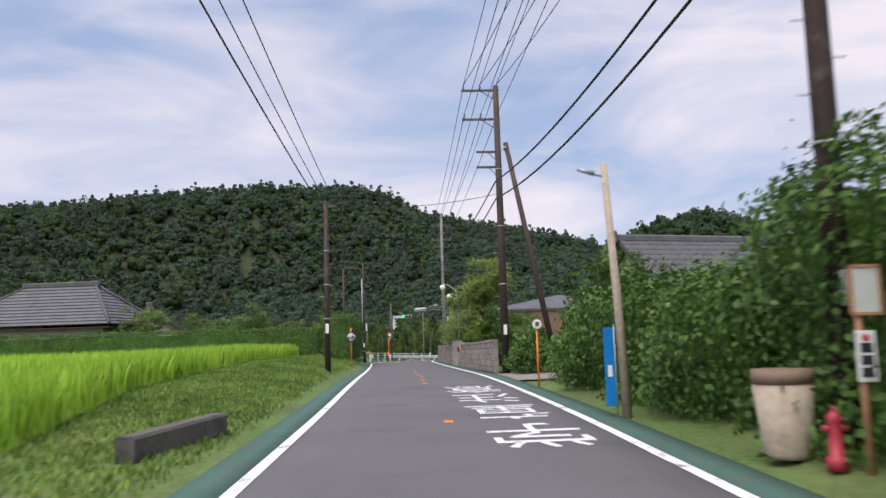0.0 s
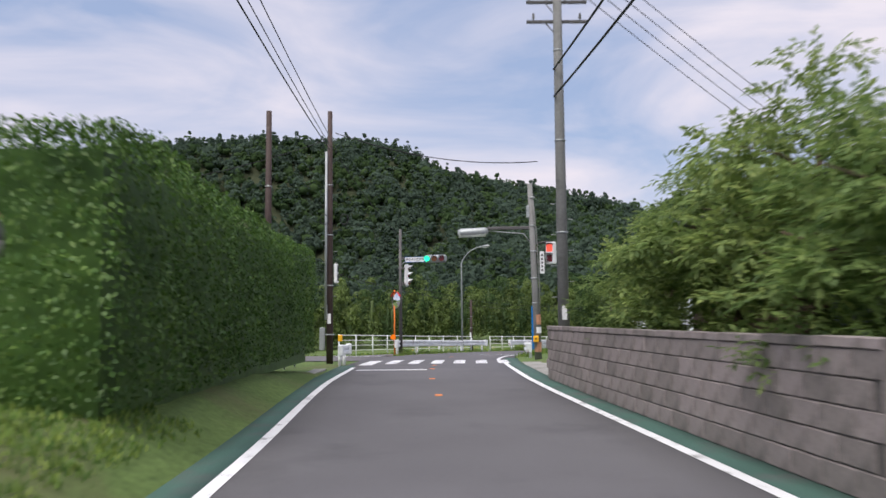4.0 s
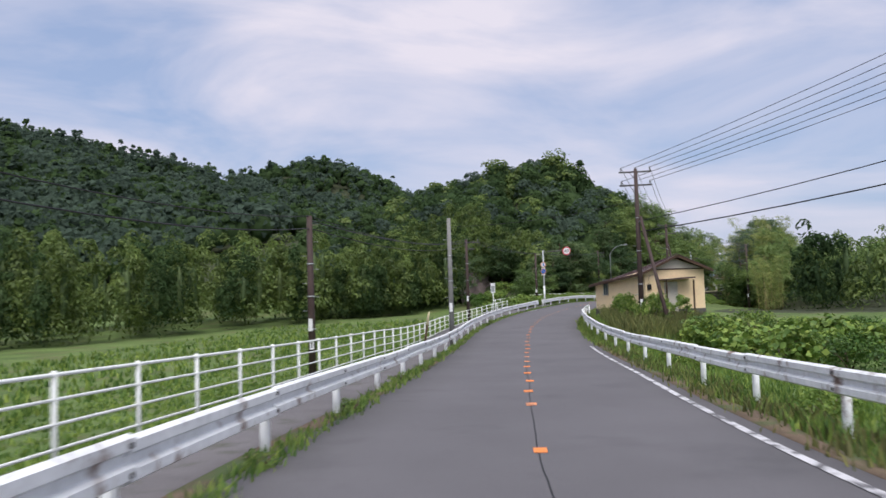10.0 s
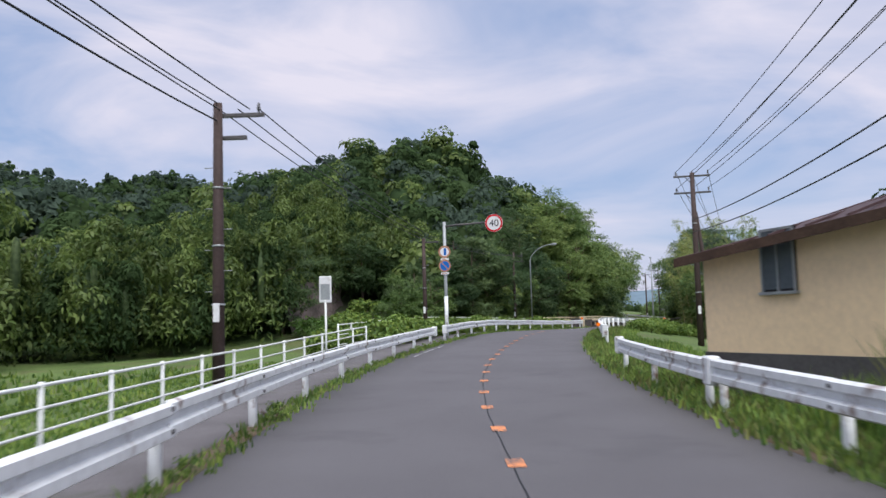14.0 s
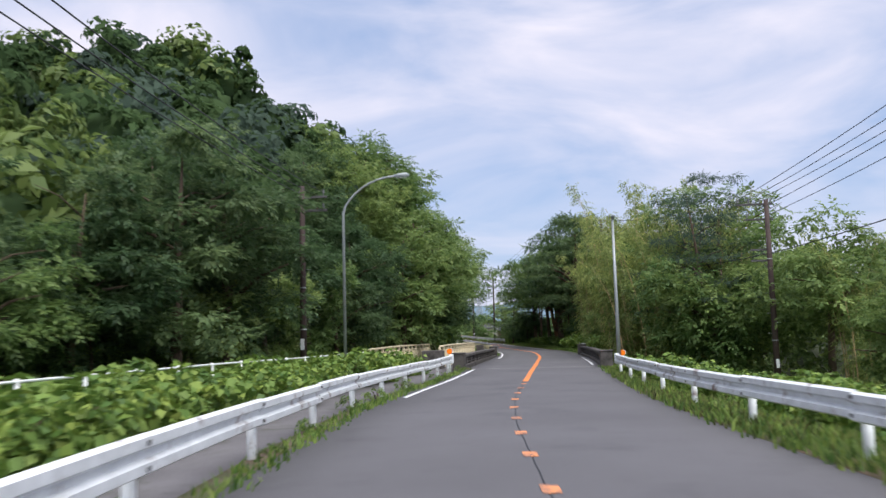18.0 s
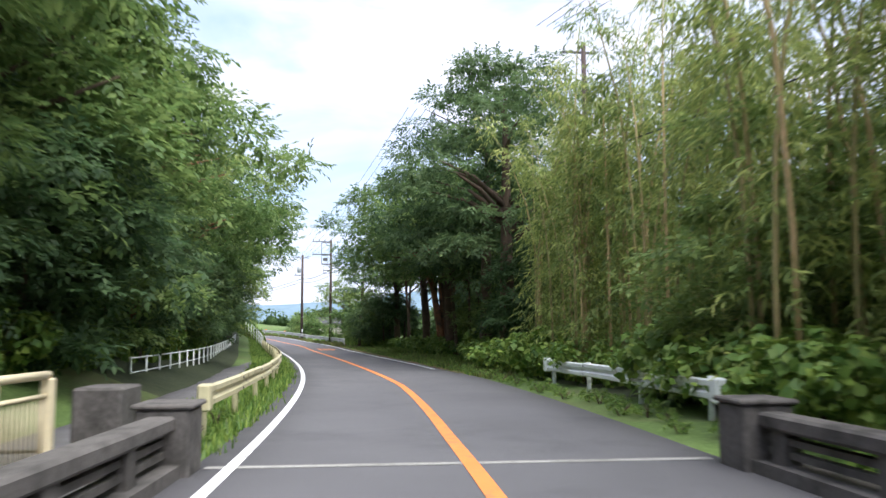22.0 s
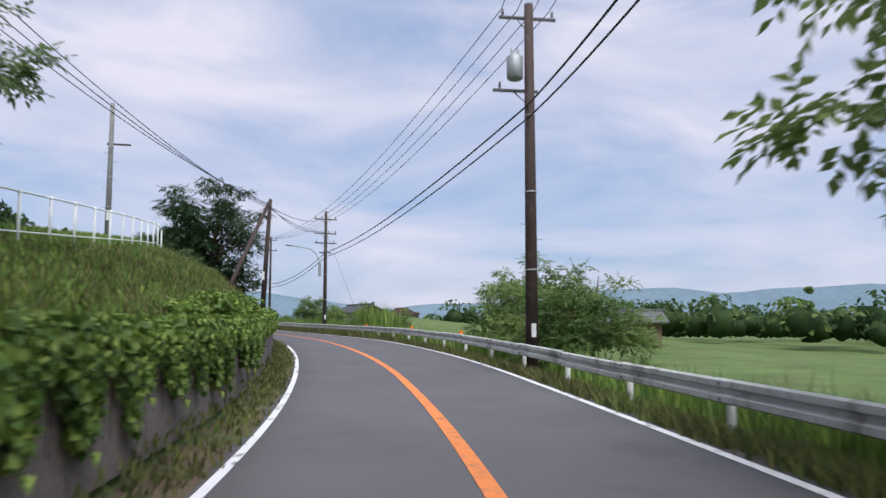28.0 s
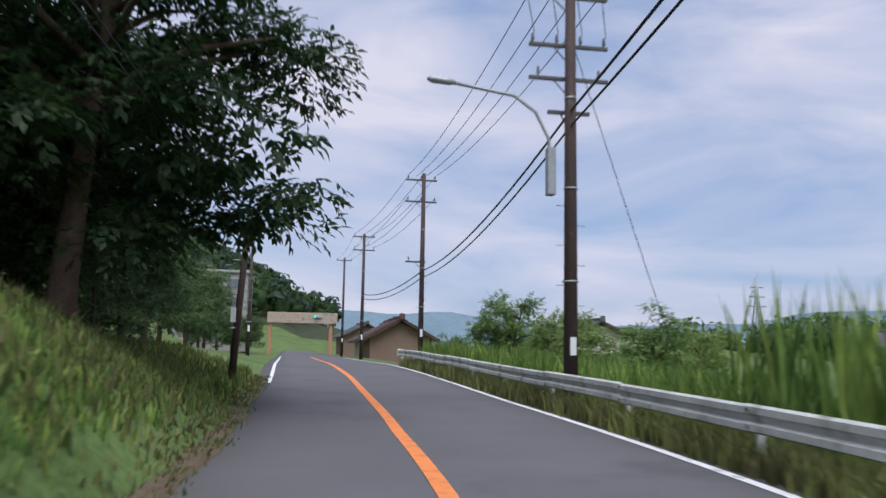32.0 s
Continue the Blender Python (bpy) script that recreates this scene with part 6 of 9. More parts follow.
            part("porch_roof", prism([(-1.2, 2.25), (1.2, 2.25), (1.1, 2.42), (-1.1, 2.42)], -0.9, 0.05), roof, ob, m=Matrix.Translation((x, -d / 2, 0.0)))
    return ob


farmhouse(on_ground(43.0, 18.0, -75), 6.5, 12, 3.8, 6.0, "Japanese farmhouse with dark grey tiled roof and cream plaster gable")
farmhouse(on_ground(74.0, -22.0, 20), 5.5, 9, 3.0, 4.8, "white plastered storehouse with grey tiled roof", hip=0, cols=24, rows=8, beams=False)
for s, o, w, d, e, r, t, wl, rf, lb in (
        (476, 28, 5, 7, 2.0, 2.9, 10, "plaster", "tile", "small white house with grey roof"),
        (452, 50, 7, 9, 2.4, 3.4, 50, "plaster", "tile", "white walled shed with grey tiled roof"),
        (432, 47, 8, 10, 2.6, 3.7, 60, "brownsid", "tile", "brown walled house with grey tiled roof"),
        (480, 9.5, 6, 8, 2.8, 4.4, 0, "brownsid", "tilered", "old brown wooden house with rusty roof beside the road"),
        (489, 10.0, 6, 8, 3.0, 4.6, 0, "wood", "tile", "old dark wooden house with tiled roof beside the road"),
        (498, 11.0, 7, 8, 3.0, 4.8, 5, "plaster", "tilered", "old plastered house with reddish roof beside the road"),
        (512, 13.0, 8, 9, 3.4, 5.4, 5, "plaster", "tile", "house with grey roof beside the road"),
        (520, -14.0, 8, 9, 3.4, 5.4, 5, "plaster", "tile", "house with grey roof beside the road"),
        (545, 12.0, 8, 9, 4.4, 6.4, 5, "brownsid", "tile", "house with grey roof beside the road")):
    farmhouse(on_ground(s, o, t), w, d, e, r, lb, wl, rf, 0, 8, 20, False)


def hip_house(m, w, d, eave, ridge, short, label, wall="plaster", roof="tile", rows=12, ov=0.9):
    """A house with a hipped roof of overlapping courses; the ridge runs along y and is short metres long."""
    ob = thing("house", m, label, "house", "houses")
    part("wall", box(-w / 2, w / 2, -d / 2, d / 2, -0.4, eave + 0.05), wall, ob)
    part("dado", box(-w / 2 - 0.02, w / 2 + 0.02, -d / 2 - 0.02, d / 2 + 0.02, -0.4, 0.8), "wood", ob)
    part("soffit", box(-w / 2 - ov + 0.05, w / 2 + ov - 0.05, -d / 2 - ov + 0.05, d / 2 + ov - 0.05, eave - 0.02, eave + 0.06), "wood", ob)
    bm = bmesh.new()
    prev = None
    for i in range(rows + 1):
        u = i / rows
        x, y = (w / 2 + ov) * (1 - u) + 0.12 * u, (d / 2 + ov) * (1 - u) + short / 2 * u
        z = eave + (ridge - eave) * u + 0.25 * (1 - u) ** 2
        for dz, k in ((0.0, 0.0), (0.06, 0.04)) if i < rows else ((0.0, 0.0),):
            ring = [bm.verts.new((sx * (x + k), sy * (y + k), z + dz)) for sx, sy in ((-1, -1), (1, -1), (1, 1), (-1, 1))]
            if prev:
                for q in range(4):
                    bm.faces.new((prev[q], prev[(q + 1) % 4], ring[(q + 1) % 4], ring[q]))
            prev = ring
    bm.faces.new(prev)
    part("roof", bm, roof, ob)
    part("ridge", box(-0.2, 0.2, -short / 2 - 0.3, short / 2 + 0.3, ridge - 0.02, ridge + 0.4, 0.06), roof, ob)
    for sx in (-1, 1):
        for sy in (-1, 1):
            part("hip_ridge", tube([(sx * (w / 2 + ov), sy * (d / 2 + ov), eave + 0.3), (sx * (w / 4 + ov / 2), sy * (d / 4 + ov / 2 + short / 4), (eave + ridge) / 2 + 0.18), (0, sy * short / 2, ridge + 0.12)], 0.13, 6), roof, ob)
    for x in np.linspace(-w / 2 + 0.8, w / 2 - 0.8, 4):
        window(ob, x, -d / 2 - 0.02, 0.9, 1.3, 1.3, 0, "wood")
    for y in np.linspace(-d / 2 + 1.0, d / 2 - 1.0, 5):
        window(ob, -w / 2 - 0.02, y, 0.9, 1.5, 1.3, 1, "wood")
        window(ob, w / 2 + 0.02, y, 0.9, 1.5, 1.3, 2, "wood")
    return ob


hip_house(on_ground(70.0, -27.6, 82), 9.0, 12.0, 2.9, 6.5, 6.0, "Japanese farmhouse with weathered hipped tile roof behind a hedge")
hip_house(on_ground(530, 56, 75), 5.0, 6.0, 2.6, 4.2, 2.5, "house with dark reddish hipped roof beyond the fields", "plaster", "tilered", 8, 0.8)


def beige_building():
    """A shed whose long side splays outwards, so that its eave falls towards the far end."""
    ob = thing("building", place(172.7, 8.43, -0.95, 21.8), "beige plastered shed with brown metal roof, overgrown at its foot", "building")
    w, d, e, r = 4.1, 8.0, 4.2, 5.02
    near, far, fall = 4.12, 3.49, 1.15

    def splay(bm, x):
        for v in bm.verts:
            if v.co.x < x and v.co.z > 2:
                v.co.z += (near if v.co.y < 0 else far) - e
            elif abs(v.co.x) < 0.1 and v.co.z > 4 and v.co.y > 0:
                v.co.z -= fall
        return bm

    part("wall", splay(prism([(-w / 2, 1.6), (w / 2, 1.6), (w / 2, e), (0, r - 0.1), (-w / 2, e)], -d / 2, d / 2), -0.1), "beige", ob)
    part("plinth", box(-w / 2 - 0.03, w / 2 + 0.03, -d / 2 - 0.03, d / 2 + 0.03, -0.6, 1.68), "steel", ob)
    part("gable_board", prism([(-w / 2 + 0.2, e + 0.06), (w / 2 - 0.2, e + 0.06), (0, r - 0.14)], -d / 2 - 0.03, -d / 2 + 0.02), "plaster", ob)
    part("gable_trim", box(-w / 2, w / 2, -d / 2 - 0.045, -d / 2, e - 0.02, e + 0.06, 0.004), "wood", ob)
    k = (r - e) / (w / 2)
    for sg in (-1, 1):
        lo = w / 2 + 0.4
        sl = part("roof_slope", splay(prism([(sg * lo, e - k * 0.4), (sg * lo, e - k * 0.4 + 0.08), (0, r + 0.08), (0, r)], -d / 2 - 0.45, d / 2 + 0.3), -0.1), "metalroof", ob)
        for i in range(12):
            y = -d / 2 - 0.4 + i * (d + 0.65) / 11
            f = (y + d / 2) / d
            q = 0.0 if sg > 0 else near + (far - near) * f - e
            part("seam", prism([(sg * lo, e + q - k * 0.4 + 0.08), (sg * lo, e + q - k * 0.4 + 0.12), (0, r + 0.12 - fall * f), (0, r + 0.08 - fall * f)], y - 0.02, y + 0.02), "metalroof", sl)
        q = near - e if sg < 0 else 0.0
        part("fascia", prism([(sg * (lo + 0.02), e + q - k * 0.42 - 0.06), (sg * (lo + 0.02), e + q - k * 0.42 + 0.07), (0, r + 0.09), (0, r - 0.06)], -d / 2 - 0.49, -d / 2 - 0.45), "wood", ob)
    part("eave_board", splay(prism([(-lo - 0.03, e - k * 0.4 - 0.08), (-lo, e - k * 0.4 - 0.08), (-lo, e - k * 0.4 + 0.08), (-lo - 0.03, e - k * 0.4 + 0.08)], -d / 2 - 0.45, d / 2 + 0.3), -0.1), "wood", ob)
    for x, y in ((-0.08, -d / 2 + 0.15), (-0.08, -d / 2 + 0.4)):
        part("downpipe", tube([(-w / 2 + x, y, 1.7), (-w / 2 + x, y, near - 0.15)], 0.025, 6), "wood", ob)
    window(ob, -w / 2 - 0.01, d / 2 - 1.9, 2.7, 0.75, 1.05, 1)
    part("lean_to_roof", prism([(-1.15, 3.5), (0.95, 3.62), (0.95, 3.7), (-1.15, 3.58)], -0.9, 0.0), "metalroof", ob, m=Matrix.Translation((0.0, -d / 2, 0)))
    for x in (-1.0, 0.85):
        part("post", box(x - 0.04, x + 0.04, -0.85, -0.77, 0.5, 3.52), "wood", ob, m=Matrix.Translation((0.0, -d / 2, 0)))
    part("door", box(-0.45, 0.45, -0.04, 0.02, 1.5, 3.4, 0.01), "plaster", ob, m=Matrix.Translation((-0.3, -d / 2, 0)))
    part("meter_box", box(-0.12, 0.12, -0.14, 0.0, 2.95, 3.3, 0.01), "black", ob, m=Matrix.Translation((-w / 2 + 0.25, -d / 2, 0)))
    part("cable", tube([(-w / 2 + 0.25, -d / 2 - 0.03, 3.3), (-w / 2 + 0.28, -d / 2 - 0.03, 3.85), (-w / 2 + 0.6, -d / 2 - 0.03, 3.9)], 0.012, 5), "black", ob)


beige_building()


def brown_building():
    ob = thing("warehouse", place(65.4, 13.0, 0.1), "large brown metal-clad building with a low tiled roof", "building")
    w, d, e, r = 11.0, 12.0, 3.75, 5.0
    part("wall", box(-w / 2, w / 2, -d / 2, d / 2, -0.3, e), "brownsid", ob)
    for i in range(36):
        x = -w / 2 + 0.15 + i * w / 36
        part("rib", box(x - 0.05, x + 0.05, -d / 2 - 0.025, -d / 2 + 0.01, 0.1, e - 0.06, 0.01), "brownsid", ob)
    part("corner_trim", box(-w / 2 - 0.03, -w / 2 + 0.07, -d / 2 - 0.04, -d / 2 + 0.06, -0.2, e, 0.01), "brownsid", ob)
    bm = bmesh.new()
    x0, x1, y0, y1 = -w / 2 - 0.7, w / 2 + 0.3, -d / 2 - 0.12, d / 2 + 0.6
    lo = [bm.verts.new(p) for p in ((x0, y0, e - 0.12), (x1, y0, e - 0.02), (x1, y1, e - 0.02), (x0, y1, e - 0.12))]
    mid = [bm.verts.new(p) for p in ((x0, y0, e + 0.06), (x1, y0, e + 0.1), (x1, y1, e + 0.1), (x0, y1, e + 0.06))]
    hi = [bm.verts.new(p) for p in ((0.0, y0 + 4.5, r), (0.0, y1 - 4.5, r))]
    bm.faces.new(lo[::-1])
    for k in range(4):
        bm.faces.new((lo[k], lo[(k + 1) % 4], mid[(k + 1) % 4], mid[k]))
    bm.faces.new((mid[0], mid[1], hi[0]))
    bm.faces.new((mid[1], mid[2], hi[1], hi[0]))
    bm.faces.new((mid[2], mid[3], hi[1]))
    bm.faces.new((mid[3], mid[0], hi[0], hi[1]))
    bmesh.ops.recalc_face_normals(bm, faces=bm.faces)
    part("roof", bm, "tile", ob)
    for i in range(22):
        y = y0 + 0.25 + i * (y1 - y0 - 0.5) / 21
        part("rafter_end", box(x0 + 0.02, -w / 2 + 0.01, y - 0.04, y + 0.04, e - 0.24, e - 0.13), "wood", ob)
    part("gutter", tube([(x0 - 0.05, y0, e - 0.06), (x0 - 0.05, y1, e - 0.06)], 0.055, 8), "steel", ob)
    part("downpipe", tube([(-w / 2 - 0.06, -d / 2 + 1.2, -0.1), (-w / 2 - 0.06, -d / 2 + 1.2, e - 0.2)], 0.035, 6), "wood", ob)
    window(ob, -w / 2 - 0.03, -d / 2 + 4.6, 1.05, 1.5, 0.95, 1)


brown_building()


def greenhouse():
    ob = thing("greenhouse", on_ground(93.5, 13.5, 25), "low rounded white plastic film greenhouse", "greenhouse")
    bm = bmesh.new()
    n, k = 10, 12
    grid = [[bm.verts.new((math.cos(math.pi * j / k) * 2.4, -5 + i, math.sin(math.pi * j / k) ** 0.8 * 2.3)) for j in range(k + 1)] for i in range(n + 1)]
    for i in range(n):
        for j in range(k):
            f = bm.faces.new((grid[i][j], grid[i][j + 1], grid[i + 1][j + 1], grid[i + 1][j]))
            f.smooth = True
    bm.faces.new(grid[0])
    bm.faces.new(grid[n][::-1])
    part("film", bm, "film", ob)
    for i in range(n + 1):
        part("hoop", tube([(math.cos(math.pi * j / k) * 2.42, -5 + i, math.sin(math.pi * j / k) ** 0.8 * 2.32) for j in range(k + 1)], 0.015, 5), "galv", ob)
    for x in (-2.35, 2.35):
        part("base_rail", tube([(x, -5, 0.5), (x, 5, 0.5)], 0.015, 5), "galv", ob)


greenhouse()


def footbridge():
    """The beige pedestrian bridge over the road far ahead."""
    ob = thing("pedestrian_bridge", place(505, 0.6, 0), "beige steel pedestrian bridge across the road", "bridge")
    part("deck", box(-4.6, 4.4, -0.9, 0.9, 4.0, 4.5, 0.03), "planter", ob)
    for y in (-0.85, 0.85):
        part("parapet", box(-4.6, 4.4, y - 0.04, y + 0.04, 4.5, 5.4, 0.02), "planter", ob)
    for x in (-4.2, 3.6):
        for y in (-0.5, 0.5):
            part("column", box(x - 0.2, x + 0.2, y - 0.15, y + 0.15, -0.3, 4.0, 0.02), "fadered", ob)
    part("stair", prism([(3.6, 3.8), (4.4, 3.8), (4.4, 4.4), (3.6, 4.4)], 0.9, 9.0), "cream", ob)
    sg = thing("traffic_signal", place(504, 2.4, 4.7), "small traffic signal on the pedestrian bridge", "traffic signal")
    part("housing", box(-0.55, 0.55, -0.1, 0.1, 0, 0.36, 0.05), "galv", sg)
    part("lens", disc(0.13, 0.04, Matrix.Translation((-0.35, -0.12, 0.18))), "siggreen", sg)
    fl = thing("apartment_block", on_ground(520, -13, 0), "grey four-storey building behind the trees", "building")
    part("wall", box(-6, 6, -8, 8, -0.3, 10.5, 0.05), "concrete", fl)
    part("roof", box(-6.3, 6.3, -8.3, 8.3, 10.5, 10.9, 0.05), "concrete", fl)
    for i in range(4):
        for x in (-4, -1.3, 1.3, 4):
            window(fl, x, -8.02, 1.0 + i * 2.5, 1.5, 1.2, 0)
        for y in (-6, -3, 0, 3, 6):
            window(fl, 6.02, y, 1.0 + i * 2.5, 1.5, 1.2, 2)


footbridge()


# ---- signals, signs, lamps ----
def signal_head(m, lit, label, amber=True):
    ob = thing("traffic_signal", m, label, "traffic signal", "vehicle signals")
    part("housing", tube([(-0.48, 0, 0), (0.48, 0, 0)], 0.2, 16), "galv", ob)
    bp = part("back_plate", box(-0.62, 0.62, -0.03, 0.14, -0.22, 0.22, 0.1), "galv", ob)
    for x, mt in ((-0.4, "siggreen"), (0.0, "sigamber"), (0.4, "sigred")):
        ln = part("lens", disc(0.15, 0.05, Matrix.Translation((x, -0.2, 0)), 28, None, 0.15), mt, ob)
        bm = bmesh.new()
        r0 = []
        for k in range(13):
            a = math.pi * (k / 12 * 1.3 - 0.15)
            r0.append((bm.verts.new((x + math.cos(a) * 0.175, -0.2, math.sin(a) * 0.175)), bm.verts.new((x + math.cos(a) * 0.17, -0.2 - 0.24 * max(0.15, math.sin(a)), math.sin(a) * 0.17))))
        for p, q in zip(r0, r0[1:]):
            bm.faces.new((p[0], q[0], q[1], p[1]))
        part("visor", bm, "steel", ob)
    return ob


def walk_signal(m, label, front=False):
    ob = thing("pedestrian_signal", m, label, "pedestrian signal", "pedestrian signals")
    part("housing", box(-0.2, 0.2, -0.12, 0.12, -0.45, 0.45, 0.03), "plate", ob)
    for z, mt in ((0.2, "sigredon"), (-0.22, "sigred")):
        part("lens", box(-0.13, 0.13, -0.14, -0.12, z - 0.14, z + 0.14, 0.01), mt if front else "black", ob)
        part("visor", prism([(-0.17, 0), (0.17, 0), (0.17, 0.02), (-0.17, 0.02)], -0.35, -0.12), "black", ob, m=Matrix.Translation((0, 0, z + 0.17)))
    return ob


def side_signal(m):
    """A vertical signal that faces the side road."""
    ob = thing("traffic_signal", m, "white upright traffic signal seen from its side", "traffic signal", "vehicle signals")
    part("housing", box(-0.12, 0.1, -0.2, 0.2, -0.6, 0.6, 0.09), "plate", ob)
    part("bracket", box(-0.32, -0.1, -0.04, 0.04, 0.3, 0.36, 0.01), "steel", ob)
    part("bracket", box(-0.32, -0.1, -0.04, 0.04, -0.42, -0.36, 0.01), "steel", ob)
    for z in (0.37, 0.0, -0.37):
        part("lens", tube([(0.1, 0, z), (0.125, 0, z)], 0.14, 16), "sigred", ob)
        bm = bmesh.new()
        rows_ = []
        for k in range(11):
            a = math.pi * k / 10
            rows_.append((bm.verts.new((0.1, math.cos(a) * 0.16, z + math.sin(a) * 0.16)), bm.verts.new((0.1 + 0.24 * max(0.2, math.sin(a)), math.cos(a) * 0.155, z + math.sin(a) * 0.155))))
        for p, q in zip(rows_, rows_[1:]):
            bm.faces.new((p[0], q[0], q[1], p[1]))
        part("visor", bm, "plate", ob)
    return ob


def junction():
    ob = thing("signal_pole", place(94.1, -2.66, 0), "grey steel signal pole with arm at the junction", "pole")
    part("pole", tube([(0, 0, -0.3), (0, 0, 6.7)], [0.1, 0.075], 12), "steel", ob)
    for z in (5.15, 4.6, 3.75):
        part("bracket", box(-0.12, 0.25, -0.05, 0.05, z - 0.05, z + 0.05, 0.01), "steel", ob)
    part("arm", tube([(0, 0, 5.1), (1.4, 0, 5.12)], 0.035, 8), "galv", ob)
    part("brace", tube([(0, 0, 4.75), (0.25, 0, 4.95), (0.7, 0, 5.05)], 0.025, 8), "galv", ob)
    pl = thing("signal_plate", place(94.1, -1.84, 5.06), "white plate with Japanese lettering below a signal arm", "sign")
    part("plate", box(-0.54, 0.54, -0.06, -0.03, -0.14, 0.14, 0.01), "plate", pl)
    for a in ((-0.54, 0.54, -0.14, -0.127), (-0.54, 0.54, 0.127, 0.14), (-0.54, -0.527, -0.14, 0.14), (0.527, 0.54, -0.14, 0.14)):
        part("border", box(a[0], a[1], -0.066, -0.058, a[2], a[3]), "blue", pl)
    text_mesh("\u62bc\u30dc\u30bf\u30f3\u5f0f\u4fe1\u53f7", 0.2, Matrix.Translation((0, -0.064, 0)), "ink", pl, fit=(0.98, 0.17))
    signal_head(place(94.1, -0.75, 5.08), 0, "horizontal traffic signal with lit green lens")
    side_signal(place(94.3, -2.36, 4.25))
    mp = thing("convex_mirror", place(93.45, -2.8, 0), "round convex traffic mirror on an orange post", "mirror", "traffic mirrors")
    part("post", tube([(0, 0, -0.2), (0, 0, 3.4)], 0.04, 10), "orangep", mp)
    traffic_mirror(mp, 0.42, Matrix.Translation((0.12, -0.1, 2.85)) @ Matrix.Rotation(radians(-42), 4, "Z"))
    rf = thing("road_reflector", place(93.3, -2.82, 0.9), "round orange reflector on top of a guard rail end", "reflector", "orange reflectors")
    part("disc", disc(0.14, 0.04, Matrix.Translation((0, -0.05, 0.05)), 20), "reflector", rf)
    part("bracket", box(-0.02, 0.02, -0.03, 0.03, -0.15, 0.05), "galv", rf)
    # pole with lamp and walk signal on the other side
    ob = thing("signal_pole", place(84.4, 4.75, 0), "grey concrete pole with posters, lamp arm and cable boxes", "pole")
    part("pole", tube([(0.12, 0, -0.3), (0, 0, 3.5), (-0.12, 0, 7.2)], [0.15, 0.125, 0.1], 14), "polegrey", ob)
    for z in (5.45, 4.4, 6.6, 2.3, 3.3):
        part("band", tube([(0.05 - 0.03 * z / 2, 0, z), (0.05 - 0.03 * z / 2, 0, z + 0.05)], 0.14, 12), "galv", ob)
    part("poster", tube([(0.1, 0, 1.45), (0.09, 0, 1.85)], 0.147, 12, None, False), "fadered", ob, "peeling orange poster")
    part("poster", tube([(0.1, 0, 1.1), (0.095, 0, 1.35)], 0.149, 12, None, False), "plate", ob, "white and blue poster")
    part("poster", tube([(0.1, 0, 0.35), (0.1, 0, 0.75)], 0.149, 12, None, False), "fadered", ob, "peeling orange poster")
    bx = part("push_button", box(-0.1, 0.12, -0.3, -0.14, 0.75, 1.0, 0.02), "yellow", ob, "yellow push button box")
    part("button", disc(0.03, 0.02, Matrix.Translation((0.0, -0.305, 0.88))), "black", bx)
    part("cable", tube([(0.2, -0.05, 0.9), (0.2, -0.05, 3.0), (0.12, -0.1, 5.0), (0.0, -0.1, 6.5)], 0.02, 6), "polegrey", ob)
    part("cable_box", box(-0.28, -0.15, -0.08, 0.08, 5.8, 6.3, 0.02), "galv", ob)
    ln = thing("street_lamp", place(84.4, 4.6, 5.3), "old tubular street lamp on an arm over the crossing", "street lamp", "street lamps")
    part("arm", box(-1.75, 0.0, -0.05, 0.05, 0.02, 0.15, 0.02), "steel", ln)
    part("brace", tube([(0, 0, -0.5), (-0.25, 0, -0.15), (-1.7, 0, -0.02)], 0.02, 6), "galv", ln)
    part("lamp_body", tube([(-2.95, 0, -0.08), (-2.8, 0, -0.08), (-1.85, 0, -0.04), (-1.7, 0, -0.02)], [0.1, 0.17, 0.17, 0.1], 14), "galv", ln)
    part("cover", tube([(-2.9, 0, -0.15), (-1.8, 0, -0.12)], 0.13, 12), "lampglass", ln)
    vp = thing("sign_plate", place(84.3, 5.0, 3.95), "narrow upright white plate with faded lettering", "sign")
    part("plate", box(-0.02, 0.16, -0.05, -0.03, -0.45, 0.45, 0.01), "plate", vp)
    for k in range(5):
        part("mark", box(0.03, 0.11, -0.056, -0.05, 0.25 - k * 0.15, 0.34 - k * 0.15), "steel", vp)
    walk_signal(place(84.5, 5.45, 4.35, -35), "white pedestrian signal with lit red lens", True)
    for z in (4.75, 3.95):
        part("bracket", tube([(0, 0, z), (0.65, 0, z + 0.08)], 0.025, 6), "steel", ob)
    bb = thing("banner", place(84.9, 4.72, 0), "tall narrow blue banner beside a pole", "banner", "blue banners")
    part("cloth", box(-0.09, 0.05, -0.01, 0.01, 0.45, 2.2, 0.004), "banner", bb)
    part("rod", tube([(0.06, 0, -0.2), (0.06, 0, 2.3)], 0.012, 6), "galv", bb)
    # boxes and signal on the left-hand pole
    cb = thing("cable_box", place(83.6, -3.45, 0), "tall grey cable cabinet strapped to a pole", "box")
    part("body", box(-0.41, -0.21, -0.2, 0.0, 0.5, 1.4, 0.02), "galv", cb)
    part("body", box(-0.22, -0.12, -0.12, 0.08, 1.9, 2.3, 0.02), "galv", cb)
    part("strap", box(-0.2, 0.15, -0.21, 0.12, 1.1, 1.14), "galv", cb)
    part("conduit", tube([(-0.18, -0.1, 1.7), (-0.16, -0.1, 8.5)], 0.05, 8), "galv", cb)
    yb = thing("push_button_box", place(83.2, -3.0, 0.85), "yellow push button box on a pole", "box")
